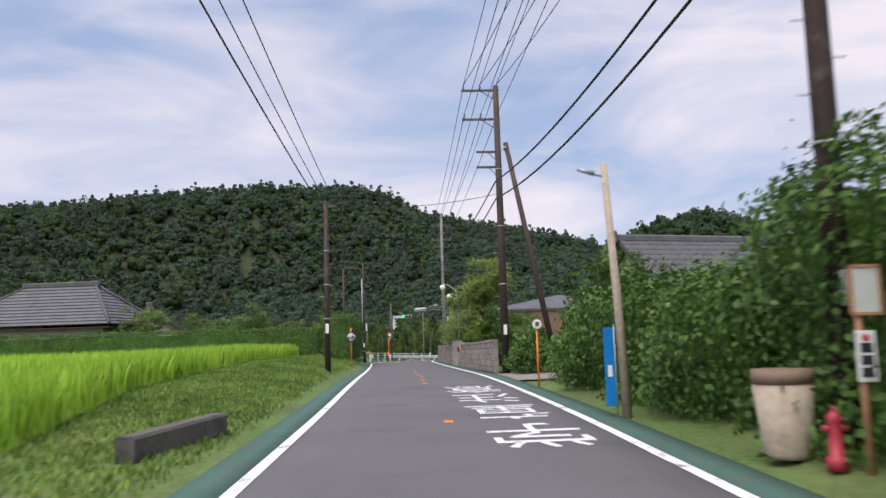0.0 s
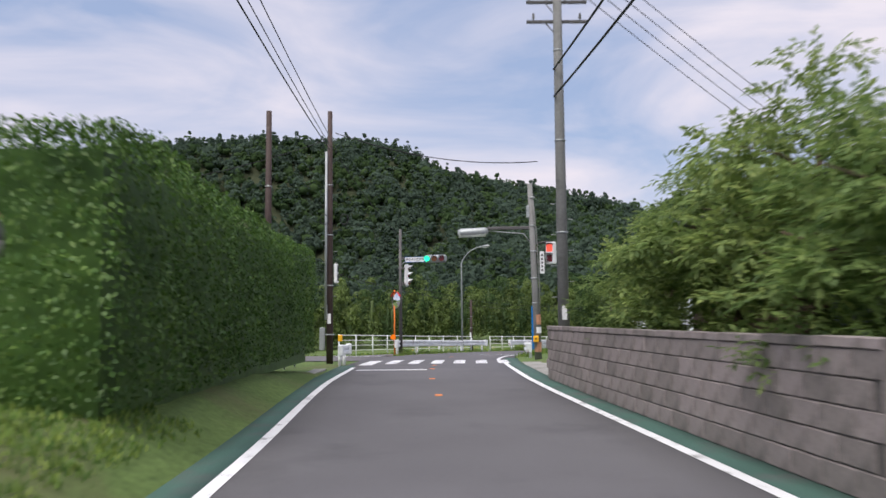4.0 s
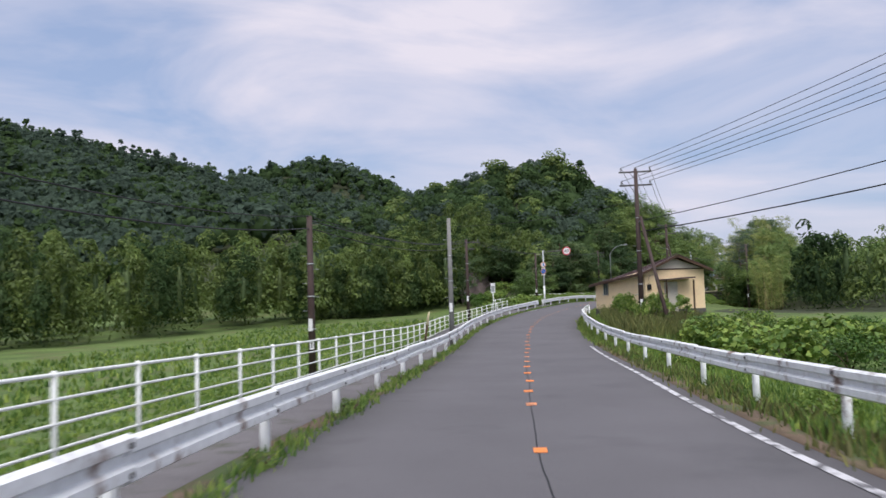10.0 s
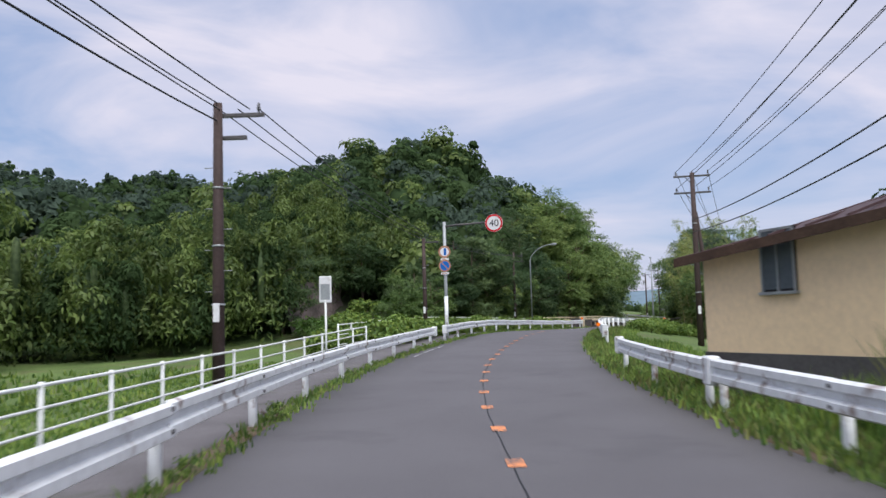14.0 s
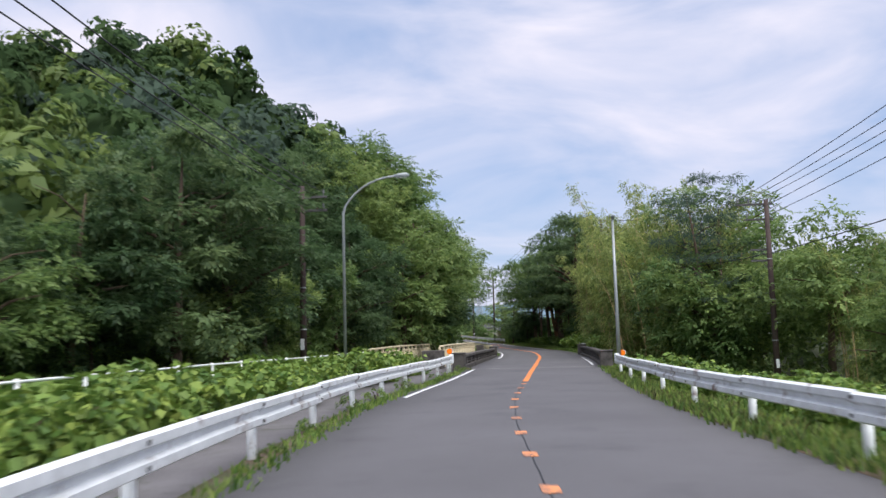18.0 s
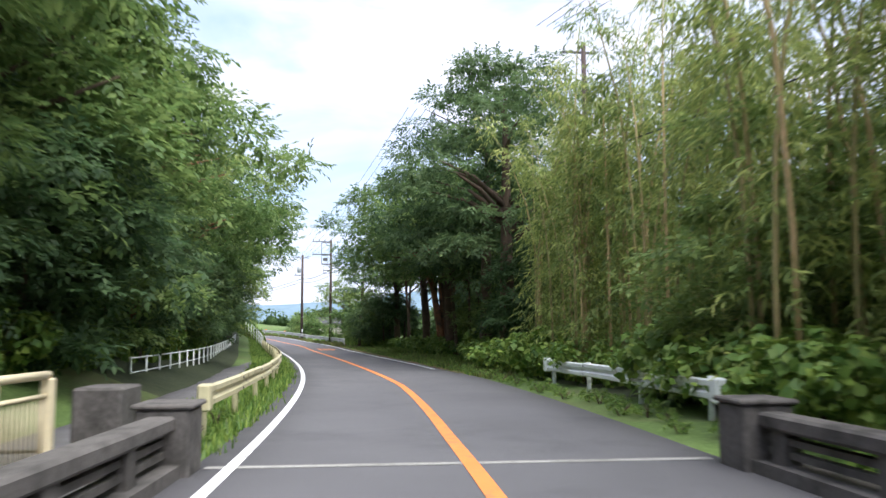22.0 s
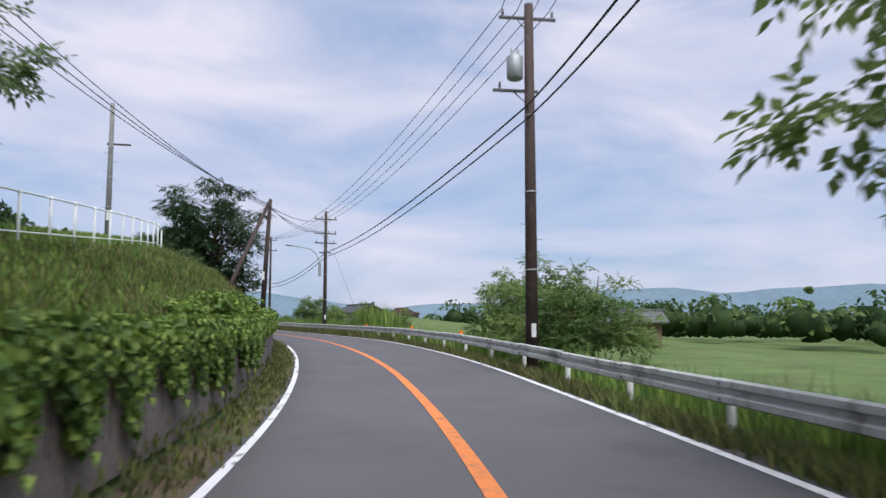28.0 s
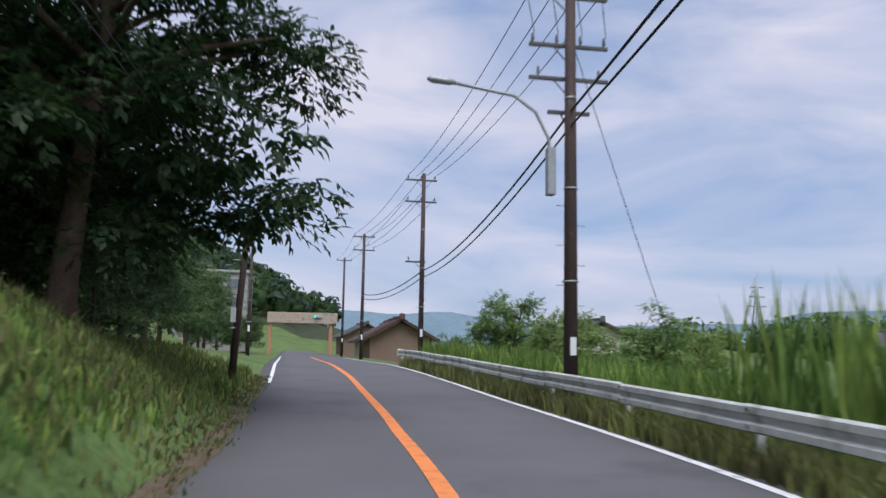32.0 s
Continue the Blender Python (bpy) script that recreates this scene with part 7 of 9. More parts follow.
    part("body", box(-0.06, 0.1, -0.12, 0.05, 0, 0.25, 0.02), "yellow", yb)
    walk_signal(place(83.5, -3.2, 3.55, 88), "dark pedestrian signal on the side of a pole").scale = (0.8, 0.55, 0.85)
    for x in (-0.25, 0.25):
        lp = thing("cable_loop", place(83.3, -3.25 + x, 5.7), "coil of spare black cable on a pole", "cable")
        part("coil", tube([(x * 0.6 + 0.16 * math.cos(a), 0, 0.2 * math.sin(a)) for a in np.linspace(0, 6.3, 20)], 0.016, 5), "wire", lp)
    pw = thing("white_pole", place(92.8, -10.2, -0.4), "slim white pole with a small lamp beside the field", "pole")
    part("pole", tube([(0, 0, 0), (0.05, 0, 3.6)], 0.045, 8), "fence", pw)
    part("lamp", box(-0.3, -0.1, -0.06, 0.06, 3.3, 3.7, 0.02), "fence", pw)
    part("arm", tube([(-0.25, 0, 3.4), (0.1, 0, 3.4)], 0.02, 6), "fence", pw)


def traffic_mirror(parent, r, m):
    bm = bmesh.new()
    rings = []
    for i in range(7):
        a = i / 6
        rr, y = r * a, -0.07 * (1 - a * a)
        rings.append([bm.verts.new(m @ Vector((rr * math.cos(2 * math.pi * k / 32), y, rr * math.sin(2 * math.pi * k / 32)))) for k in range(32)] if i else [bm.verts.new(m @ Vector((0, y, 0)))])
    for k in range(32):
        bm.faces.new((rings[0][0], rings[1][(k + 1) % 32], rings[1][k]))
    for p, q in zip(rings[1:], rings[2:]):
        for k in range(32):
            bm.faces.new((p[k], p[(k + 1) % 32], q[(k + 1) % 32], q[k]))
    part("mirror_face", bm, "mirror", parent, smooth=True)
    part("rim", tube([m @ Vector((r * math.cos(a), 0.0, r * math.sin(a))) for a in np.linspace(0, 2 * math.pi, 33)], 0.028, 6), "steel", parent)
    bm = bmesh.new()
    bmesh.ops.create_cone(bm, cap_ends=True, segments=28, radius1=r, radius2=r * 0.4, depth=0.12, matrix=m @ Matrix.Translation((0, 0.065, 0)) @ Matrix.Rotation(radians(-90), 4, "X"))
    part("back", bm, "galv", parent)
    hood = [m @ Vector(((r + 0.05) * math.cos(a), -0.1, (r + 0.05) * math.sin(a))) for a in np.linspace(0.5, 2.64, 12)]
    bk = [m @ Vector(((r + 0.03) * math.cos(a), 0.04, (r + 0.03) * math.sin(a))) for a in np.linspace(0.5, 2.64, 12)]
    bm = bmesh.new()
    va, vb = [bm.verts.new(p) for p in hood], [bm.verts.new(p) for p in bk]
    for i in range(11):
        bm.faces.new((va[i], va[i + 1], vb[i + 1], vb[i]))
    part("hood", bm, "red", parent)


junction()


def arm_lamp(s, off, top, tip, label, mat_name="galv", r=0.07, out=1.9, head="flat"):
    """A curved street lamp that reaches to the right by out metres (negative: to the left)."""
    b = ground_at(s, off) - axis(s).z
    ob = thing("street_lamp", place(s, off, 0), label, "street lamp", "street lamps")
    pts = [(0, 0, b - 0.3), (0, 0, top - 0.4)]
    for k in range(1, 9):
        a = k / 8
        pts.append((out * a ** 1.5, 0, top - 0.4 + (tip - top + 0.4) * math.sin(a * math.pi / 2)))
    part("pole", tube(pts, [r] + [r * 0.8] + [r * 0.6] * 8, 10), mat_name, ob)
    sg = 1 if out > 0 else -1
    hd = part("lamp_head", tube([(out - sg * 0.1, 0, tip), (out + sg * 0.12, 0, tip + 0.02), (out + sg * 0.4, 0, tip + 0.03), (out + sg * 0.52, 0, tip + 0.02)], [0.05, 0.1, 0.1, 0.04], 10), mat_name, ob)
    part("lens", box(min(out, out + sg * 0.42), max(out, out + sg * 0.42), -0.07, 0.07, tip - 0.085, tip - 0.06, 0.01), "lampglass", hd)
    part("base_collar", tube([(0, 0, b - 0.05), (0, 0, b + 0.35)], r + 0.02, 10), mat_name, ob)
    return ob


arm_lamp(108.6, -4.2, 6.6, 7.4, "grey curved street lamp beside the pipe fence", out=1.7)
arm_lamp(239.0, -6.15, 7.1, 8.1, "grey curved street lamp among creepers", out=2.2)
lk0 = thing("street_lamp", place(242.9, 4.75, 0), "thin grey lamp post seen edge-on beside the bridge", "street lamp", "street lamps")
part("pole", tube([(0, 0, -0.4), (0, 0, 3.0), (0, 0, 6.5)], [0.09, 0.075, 0.05], 10), "galv", lk0)
part("lamp_head", tube([(0, -0.05, 6.5), (0, -0.3, 6.58), (0, -0.7, 6.55)], [0.05, 0.09, 0.04], 8), "galv", lk0)
lr = thing("street_lamp", place(413.4, 4.4, 0), "curved street lamp fixed to a utility pole", "street lamp", "street lamps")
part("arm", tube([(-0.1, 0, 5.0), (-0.2, 0, 6.0), (-0.5, 0, 6.6), (-1.0, 0, 6.95), (-2.4, 0, 7.15)], 0.04, 8), "galv", lr)
part("lamp_head", tube([(-2.35, 0, 7.15), (-2.5, 0, 7.17), (-2.9, 0, 7.2), (-3.0, 0, 7.2)], [0.04, 0.09, 0.09, 0.03], 8), "galv", lr)
part("ballast_box", box(-0.25, -0.05, -0.1, 0.1, 4.7, 5.8, 0.02), "galv", lr)


def globe_lamp():
    ob = thing("garden_lamp", place(57.3, 4.45, 0), "slim grey post with two hanging round globe lamps", "street lamp")
    part("post", tube([(0, 0, 1.3), (0, 0, 4.6), (-0.15, 0, 5.2), (-0.6, 0, 5.55), (-1.05, 0, 5.7)], 0.035, 8), "galv", ob)
    part("arm", tube([(0, 0, 4.8), (-0.35, 0, 4.95), (-0.6, 0, 5.0)], 0.025, 8), "galv", ob)
    for x, z in ((-1.05, 5.5), (-0.6, 4.82)):
        bm = bmesh.new()
        bmesh.ops.create_uvsphere(bm, u_segments=20, v_segments=12, radius=0.19, matrix=Matrix.Translation((x, 0, z - 0.05)))
        part("globe", bm, "globe", ob, smooth=True)
        part("cap", tube([(x, 0, z + 0.12), (x, 0, z + 0.2)], [0.12, 0.04], 12), "steel", ob)


globe_lamp()


def round_sign(parent, r, x, z, y=-0.08, kind="limit"):
    base = part("sign_face", disc(r, 0.02, Matrix.Translation((x, y, z)), 36), "plate" if kind == "limit" else ("fadered" if kind == "faded" else "blue"), parent)
    if kind == "limit":
        bm = bmesh.new()
        o, i = [], []
        for k in range(40):
            a = 2 * math.pi * k / 40
            o.append(bm.verts.new((x + r * 0.98 * math.cos(a), y - 0.016, z + r * 0.98 * math.sin(a))))
            i.append(bm.verts.new((x + r * 0.78 * math.cos(a), y - 0.016, z + r * 0.78 * math.sin(a))))
        for k in range(40):
            bm.faces.new((o[k], o[(k + 1) % 40], i[(k + 1) % 40], i[k]))
        part("border", bm, "red", base)
        text_mesh("40", 0.5, Matrix.Translation((x, y - 0.016, z)), "ink", base, fit=(r * 1.05, r * 0.75))
    else:
        bm = bmesh.new()
        o, i = [], []
        for k in range(40):
            a = 2 * math.pi * k / 40
            o.append(bm.verts.new((x + r * math.cos(a), y - 0.014, z + r * math.sin(a))))
            i.append(bm.verts.new((x + r * 0.76 * math.cos(a), y - 0.014, z + r * 0.76 * math.sin(a))))
        for k in range(40):
            bm.faces.new((o[k], o[(k + 1) % 40], i[(k + 1) % 40], i[k]))
        part("border", bm, "fadered", base)
        if kind == "park":
            part("slash", box(-r * 0.08, r * 0.08, -0.005, 0.0, -r * 0.76, r * 0.76), "fadered", base, m=Matrix.Translation((x, y - 0.014, z)) @ Matrix.Rotation(radians(-45), 4, "Y"))
        else:
            part("symbol", box(x - r * 0.12, x + r * 0.3, y - 0.018, y - 0.012, z - r * 0.55, z + r * 0.55), "blue", base)
            part("field", disc(r * 0.72, 0.004, Matrix.Translation((x, y - 0.012, z)), 28), "plate", base)
    return base


def speed_sign():
    ob = thing("road_sign", place(200.4, -2.72, 0), "rusty sign pole with speed limit sign and two round signs", "road sign")
    part("pole", tube([(0, 0, -0.3), (0, 0, 2.2), (0, 0, 5.85)], [0.085, 0.085, 0.08], 12), "galv", ob)
    part("sleeve", tube([(0, 0, 0.0), (0, 0, 2.15)], 0.092, 12), "rail", ob, "white painted lower pole with rust")
    part("arm", tube([(0, 0, 5.6), (0.5, 0, 5.66), (2.1, 0, 5.72)], 0.05, 8), "steel", ob)
    round_sign(ob, 0.44, 2.5, 5.66)
    round_sign(ob, 0.3, 0, 4.35, -0.11, "faded")
    round_sign(ob, 0.3, 0, 3.66, -0.11, "park")
    for z in (3.98, 3.28):
        p = part("sub_plate", box(-0.2, 0.2, -0.12, -0.1, z - 0.05, z + 0.05, 0.01), "plate", ob)
        part("arrow", box(-0.15, 0.12, -0.126, -0.118, z - 0.012, z + 0.012), "fadered", p)


speed_sign()
wp = thing("wooden_stake", place(152.6, -3.95, 0), "leaning broken wooden stake with a pale top beside the fence", "stake")
part("shaft", tube([(0, 0, -0.25), (0.2, 0, 1.0)], [0.055, 0.05], 8), "wood", wp)
part("tip", tube([(0.2, 0, 1.0), (0.27, 0, 1.42), (0.32, 0, 1.58)], [0.053, 0.05, 0.02], 8), "cream", wp, "pale bare top")
bs = thing("bus_stop_sign", place(186.0, -4.35, -0.1), "slim white bus stop sign on a post beside the fence", "sign")
part("post", tube([(0, 0, -0.2), (0, 0, 2.1)], 0.035, 8), "fence", bs)
part("board", box(-0.2, 0.2, -0.03, 0.03, 2.0, 2.85, 0.02), "plate", bs)
part("panel", box(-0.15, 0.15, -0.036, -0.03, 2.1, 2.6), "galv", bs)


def reflector_post(s, o, h=1.0, label="orange round reflector on a short white post"):
    ob = thing("road_reflector", place(s, o, ground_at(s, o) - axis(s).z), label, "reflector", "orange reflectors")
    part("post", tube([(0, 0, -0.2), (0, 0, h - 0.05)], 0.035, 8), "fence", ob)
    part("disc", disc(0.13, 0.04, Matrix.Translation((0.0, -0.05, h)), 20), "reflector", ob)
    part("backing", disc(0.14, 0.02, Matrix.Translation((0.02, -0.02, h)), 20), "plate", ob)


reflector_post(246.4, -2.95)
reflector_post(247.0, 5.2, 0.95)
for s, f in ((191.0, GR2), (378.0, GR5), (388.5, GR5), (400.5, GR5)):
    ob = thing("road_reflector", place(s, f(s) + 0.05, 0.8), "small orange reflector on a guard rail", "reflector", "orange reflectors")
    part("disc", disc(0.07, 0.03, Matrix.Translation((0, -0.02, 0.05)), 16), "reflector", ob)
    part("stem", box(-0.015, 0.015, -0.01, 0.02, -0.08, 0.04), "galv", ob)

# first stretch: lamp pole, banner, mirrors, hydrant, planter, signs
lp = thing("lamp_pole", place(14.3, 3.72, 0.1), "leaning grey-green concrete pole with a small lamp", "street lamp", "street lamps")
part("pole", tube([(0.08, 0, -0.3), (0, 0, 2.0), (-0.12, 0, 4.4)], [0.085, 0.075, 0.06], 10), "planter", lp)
part("arm", tube([(-0.1, 0, 4.15), (-0.45, 0, 4.25)], 0.02, 6), "galv", lp)
part("lamp_head", tube([(-0.3, 0, 4.22), (-0.6, 0, 4.3)], [0.05, 0.03], 8), "galv", lp)
bn = thing("banner", place(14.2, 3.5, 0.1), "narrow blue cloth banner with a small white emblem", "banner", "blue banners")
part("cloth", box(-0.09, 0.09, -0.008, 0.008, 0.1, 1.45, 0.004), "banner", bn)
part("emblem", box(-0.04, 0.04, -0.014, -0.008, 0.6, 0.8, 0.004), "plate", bn)
part("rod", tube([(0.1, 0, -0.2), (0.1, 0, 1.5)], 0.012, 6), "galv", bn)
for s, o, h, t, lb in ((22.8, 3.75, 1.75, 150, "round traffic mirror seen from behind on an orange post"), (56.7, -3.05, 2.15, 30, "round traffic mirror on an orange post on the grassy bank")):
    b = ground_at(s, o) - axis(s).z
    ob = thing("convex_mirror", place(s, o, b), lb, "mirror", "traffic mirrors")
    part("post", tube([(0, 0, -0.2), (0, 0, h - b + (0.6 if s > 50 else 0.05))], 0.04 if s > 50 else 0.028, 10), "orangep", ob)
    if s < 50:
        part("back", disc(0.13, 0.05, Matrix.Translation((0, -0.06, h - b)), 28), "plate", ob, "whitish back of the mirror")
        part("bracket", box(-0.05, 0.05, -0.1, -0.03, h - b - 0.06, h - b + 0.06), "steel", ob)
        part("mirror_face", disc(0.125, 0.02, Matrix.Translation((0, -0.01, h - b)), 28), "mirror", ob)
    else:
        traffic_mirror(ob, 0.3, Matrix.Translation((0.02, -0.1, h - b)) @ Matrix.Rotation(radians(18), 4, "Z"))
hy = thing("fire_hydrant", place(8.2, 4.25, 0.14), "faded red fire hydrant on the verge", "hydrant")
hy.scale = (0.8, 0.8, 0.8)
part("barrel", tube([(0, 0, -0.1), (0, 0, 0.06), (0, 0, 0.08), (0, 0, 0.5), (0, 0, 0.56), (0, 0, 0.64)], [0.13, 0.13, 0.085, 0.085, 0.1, 0.03], 14), "hydrant", hy)
part("cap", tube([(0, 0, 0.6), (0, 0, 0.7)], 0.03, 8), "hydrant", hy)
for x in (-1, 1):
    part("nozzle", tube([(x * 0.06, 0, 0.42), (x * 0.16, 0, 0.42)], 0.04, 10), "hydrant", hy)
pt = thing("planter", place(9.0, 4.12, 0.12), "large tapering beige tub with a brown rim", "planter")
part("tub", tube([(0, 0, -0.05), (0, 0, 0.0), (0, 0, 0.78), (0, 0, 0.79)], [0.23, 0.25, 0.33, 0.29], 18), "planter", pt)
part("rim", tube([(0, 0, 0.76), (0, 0, 0.92)], [0.335, 0.33], 18), "brownsid", pt)
rs = thing("signboard", place(7.9, 4.42, 0.1), "white notice board in a rusty red frame on a post", "sign")
part("post", tube([(0, 0, -0.2), (0, 0, 2.0)], 0.035, 8), "fadered", rs)
part("board", box(-0.07, 0.13, -0.05, -0.035, 0.85, 1.35, 0.006), "plate", rs)
for k in range(3):
    part("mark", box(-0.03, 0.09, -0.056, -0.05, 0.9 + k * 0.12, 0.99 + k * 0.12), "ink", rs)
part("emblem", disc(0.035, 0.006, Matrix.Translation((0.03, -0.055, 1.28)), 12), "red", rs)
for a in ((-0.09, -0.06, 1.5, 2.0), (0.2, 0.23, 1.5, 2.0), (-0.09, 0.23, 1.97, 2.0), (-0.09, 0.23, 1.5, 1.53)):
    part("frame", box(a[0], a[1], -0.06, -0.03, a[2], a[3]), "fadered", rs)
part("pane", box(-0.06, 0.2, -0.05, -0.04, 1.53, 1.97), "lampglass", rs)
kb = thing("culvert_wall", Matrix.Identity(4), "low mossy concrete culvert wall at the field's edge", "kerb")
part("wall", sweep([(-0.12, -0.3), (0.12, -0.3), (0.12, 0.36), (0.09, 0.4), (-0.12, 0.4)], 10.3, 13.2, lambda s: float(np.interp(s, [10.3, 13.2], [-3.5, -3.0])), 0, 0.8), "darkcon", kb)
gt = tagged(new("gutter"), "row of concrete gutter lids along the shoulder", "", "", "structure")
for i in range(20):
    part("gutter_lid", box(-0.2, 0.2, -0.29, 0.29, -0.04, 0.02, 0.01), "concrete", gt, m=place(67 + i * 0.6, LEFT(67 + i * 0.6) - 1.05, 0.0))
for s, o in ((141.3, -6.15), (116.7, -7.88)):
    tg = thing("pole_plate", place(s, o - 0.02, 0.6), "small white notice on a pole", "sign")
    part("plate", box(-0.02, 0.12, -0.15, -0.135, 0, 0.3, 0.005), "plate", tg)
    part("mark", box(0.03, 0.07, -0.156, -0.15, 0.06, 0.24), "ink", tg)


# ---- trees and plants ----
random.seed(7)
broad = [tree_proto("broadleaf_tree", "dense green broadleaf tree with an uneven crown", 11 + i, 9.0, 3.6, 0.5, 0.2, 52, 38, 0.27, "leaf", aspect=0.5, pad=0.27) for i in range(3)]
dark = [tree_proto("evergreen_tree", "dark evergreen tree with heavy low foliage", 31 + i, 11.0, 4.2, 0.3, 0.24, 58, 46, 0.27, "leafdark", flat=0.45, aspect=0.5, pad=0.26) for i in range(3)]
bam = [bamboo_proto(51 + i, 13.5, 9, 1.7, 3, "clump of tall bamboo with drooping yellowish green leaves", 0.02) for i in range(2)]
bambare = bamboo_proto(57, 13.5, 7, 1.2, 3, "tall bamboo with bare tan stems below", 0.5)
shrubs = [shrub_proto("shrub", 71 + i, 1.0, 1.1, 30, 40, 0.12, "hedge" if i else "kudzu", "leafy green shrub on the verge") for i in range(2)]
tallweed = shrub_proto("tall_weed", 88, 0.6, 2.2, 34, 34, 0.13, "kudzu", "tall leafy weed at the foot of the shed", 0.4, "weed", "weeds in front of the shed", 0.5)
weeds = shrub_proto("weed_clump", 81, 0.5, 0.5, 16, 26, 0.1, "grass", "low clump of green weeds at the roadside", 0.3)
creeper = shrub_proto("creeper_mound", 85, 1.3, 1.15, 44, 30, 0.17, "kudzu", "mound of broad-leaved green creepers", 0.85, "creeper", "creepers beside the fence")
archt = [tree_proto("overhanging_tree", "tall dark tree whose crown arches over the road", 91 + i, 14.5, 6.2, 5.0, 0.26, 64, 46, 0.28, "leaf", flat=0.36, limbs_n=12, aspect=0.5, pad=0.22) for i in range(2)]
cedar = tree_proto("layered_tree", "tall dark tree with flat layered branches over the road", 95, 13.0, 4.8, 4.6, 0.3, 84, 56, 0.22, "leafdark", flat=0.26, limbs_n=10, aspect=0.4, pad=0.24, tiers=8)
stem3 = tree_proto("reddish_tree", "many-stemmed tree with reddish bark at the roadside", 97, 13.0, 5.6, 6.4, 0.2, 50, 40, 0.27, "leaf", "barkred", 0.38, limbs_n=7, pad=0.24)
for dx, dy, ex, ey in ((0.3, 0.1, 1.3, 0.6), (-0.3, 0.12, -1.5, 0.5), (0.05, -0.3, 0.3, -1.1)):
    part("stem", tube([(0, 0, -0.3), (dx * 0.5, dy * 0.5, 0.7), (dx, dy, 1.7), (ex * 0.55, ey * 0.55, 4.4), (ex, ey, 8.5)], [0.42, 0.33, 0.25, 0.2, 0.07], 10), "barkred", stem3)
    part("branch", tube([(ex * 0.55, ey * 0.55, 4.4), (ex * 1.3, ey * 0.9, 6.2), (ex * 2.6, ey * 1.6, 7.6)], [0.13, 0.09, 0.03], 7), "barkred", stem3)
baretrunk = tree_proto("bare_trunked_tree", "spreading tree with a bare tan trunk and forked limbs", 99, 9.5, 4.2, 2.6, 0.2, 52, 44, 0.24, "leaf", "barkred", 0.42, limbs_n=12, pad=0.26)
thicket = [tree_proto("leafy_thicket", "dense leafy undergrowth tree with foliage to the ground", 121 + i, 6.0, 2.7, 0.0, 0.08, 42, 42, 0.22, "leaf" if i == 1 else "leafdark", flat=0.5, aspect=0.45, limbs_n=0, pad=0.32) for i in range(3)]
slim = [tree_proto("slim_tree", "slim dark-stemmed tree at the edge of the wood", 111 + i, 12.0, 2.8, 4.6, 0.11, 30, 30, 0.27, "leaf", flat=0.4, limbs_n=6, pad=0.26) for i in range(2)]
niwaki = tree_proto("garden_pine", "large clipped garden tree with layered pads of foliage", 101, 6.2, 1.75, 2.9, 0.17, 62, 80, 0.125, "leaf", flat=0.5, limbs_n=12, pad=0.3, droop=0.05, group="garden trees")
clipped = tree_proto("garden_tree", "small clipped garden tree with dense round pads", 104, 3.4, 1.1, 1.2, 0.08, 26, 70, 0.1, "hedge", flat=0.55, limbs_n=7, pad=0.34, droop=0.05, group="garden trees")
palm = tree_proto("fan_shrub", "light green garden shrub with spreading fronds", 106, 2.7, 0.9, 1.5, 0.07, 12, 60, 0.13, "kudzu", flat=0.4, aspect=0.2, limbs_n=6, pad=0.4, droop=0.35, group="garden trees")
pine = tree_proto("pine_tree", "thin pine with flat tiers of dark needles", 103, 12.0, 2.4, 5.5, 0.13, 34, 34, 0.16, "leafcon", flat=0.2, limbs_n=8, pad=0.26, aspect=0.25, tiers=7)
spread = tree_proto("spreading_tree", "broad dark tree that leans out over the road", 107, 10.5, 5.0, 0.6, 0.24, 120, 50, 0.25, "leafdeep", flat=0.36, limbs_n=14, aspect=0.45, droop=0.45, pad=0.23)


def vine_proto(seed, w, h, count):
    rng = np.random.default_rng(seed)
    ob = thing("hanging_creeper", YARD, "curtain of green creepers hanging down a concrete wall", "creeper", "creepers on the wall")
    for i in range(4):
        x = w * (i / 3 - 0.5) * 0.8
        part("stem", tube([(x, -0.25, 0.08), (x, 0.04, 0.05), (x + 0.05, 0.06, -h * rng.uniform(0.5, 0.9))], [0.012, 0.01, 0.004], 5), "bark", ob)
    x = rng.uniform(-0.5, 0.5, count)
    fall = h * (0.35 + 0.65 * (0.5 + 0.5 * np.sin(x * 9 + seed)) * rng.uniform(0.6, 1.0, count))
    u = rng.random(count) ** 1.3
    z = 0.16 - u * fall
    y = np.where(z > 0.02, rng.uniform(-0.5, 0.14, count), rng.uniform(0.03, 0.16, count))
    v, f = leaves(np.stack([x * w, y, z], 1), np.tile([0, 0.8, 0.5], (count, 1)), 0.13, 0.85, seed, 0.5)
    link("foliage", mesh_np("foliage", v, f, mats=[M["kudzu"]]), ob)
    PROTOS.append(ob)
    return ob


vines = [vine_proto(131 + i, 1.9, (1.25, 0.7)[i], 900) for i in range(2)]


def wood(protos, s0, s1, step, offs, scale=(0.8, 1.2), seed=0):
    r = random.Random(seed)
    s = s0
    while s < s1:
        for o0, o1 in offs:
            put(r.choice(protos), s + r.uniform(-0.4, 0.4) * step, r.uniform(o0, o1), r.uniform(*scale), r.uniform(0, 360))
        s += step


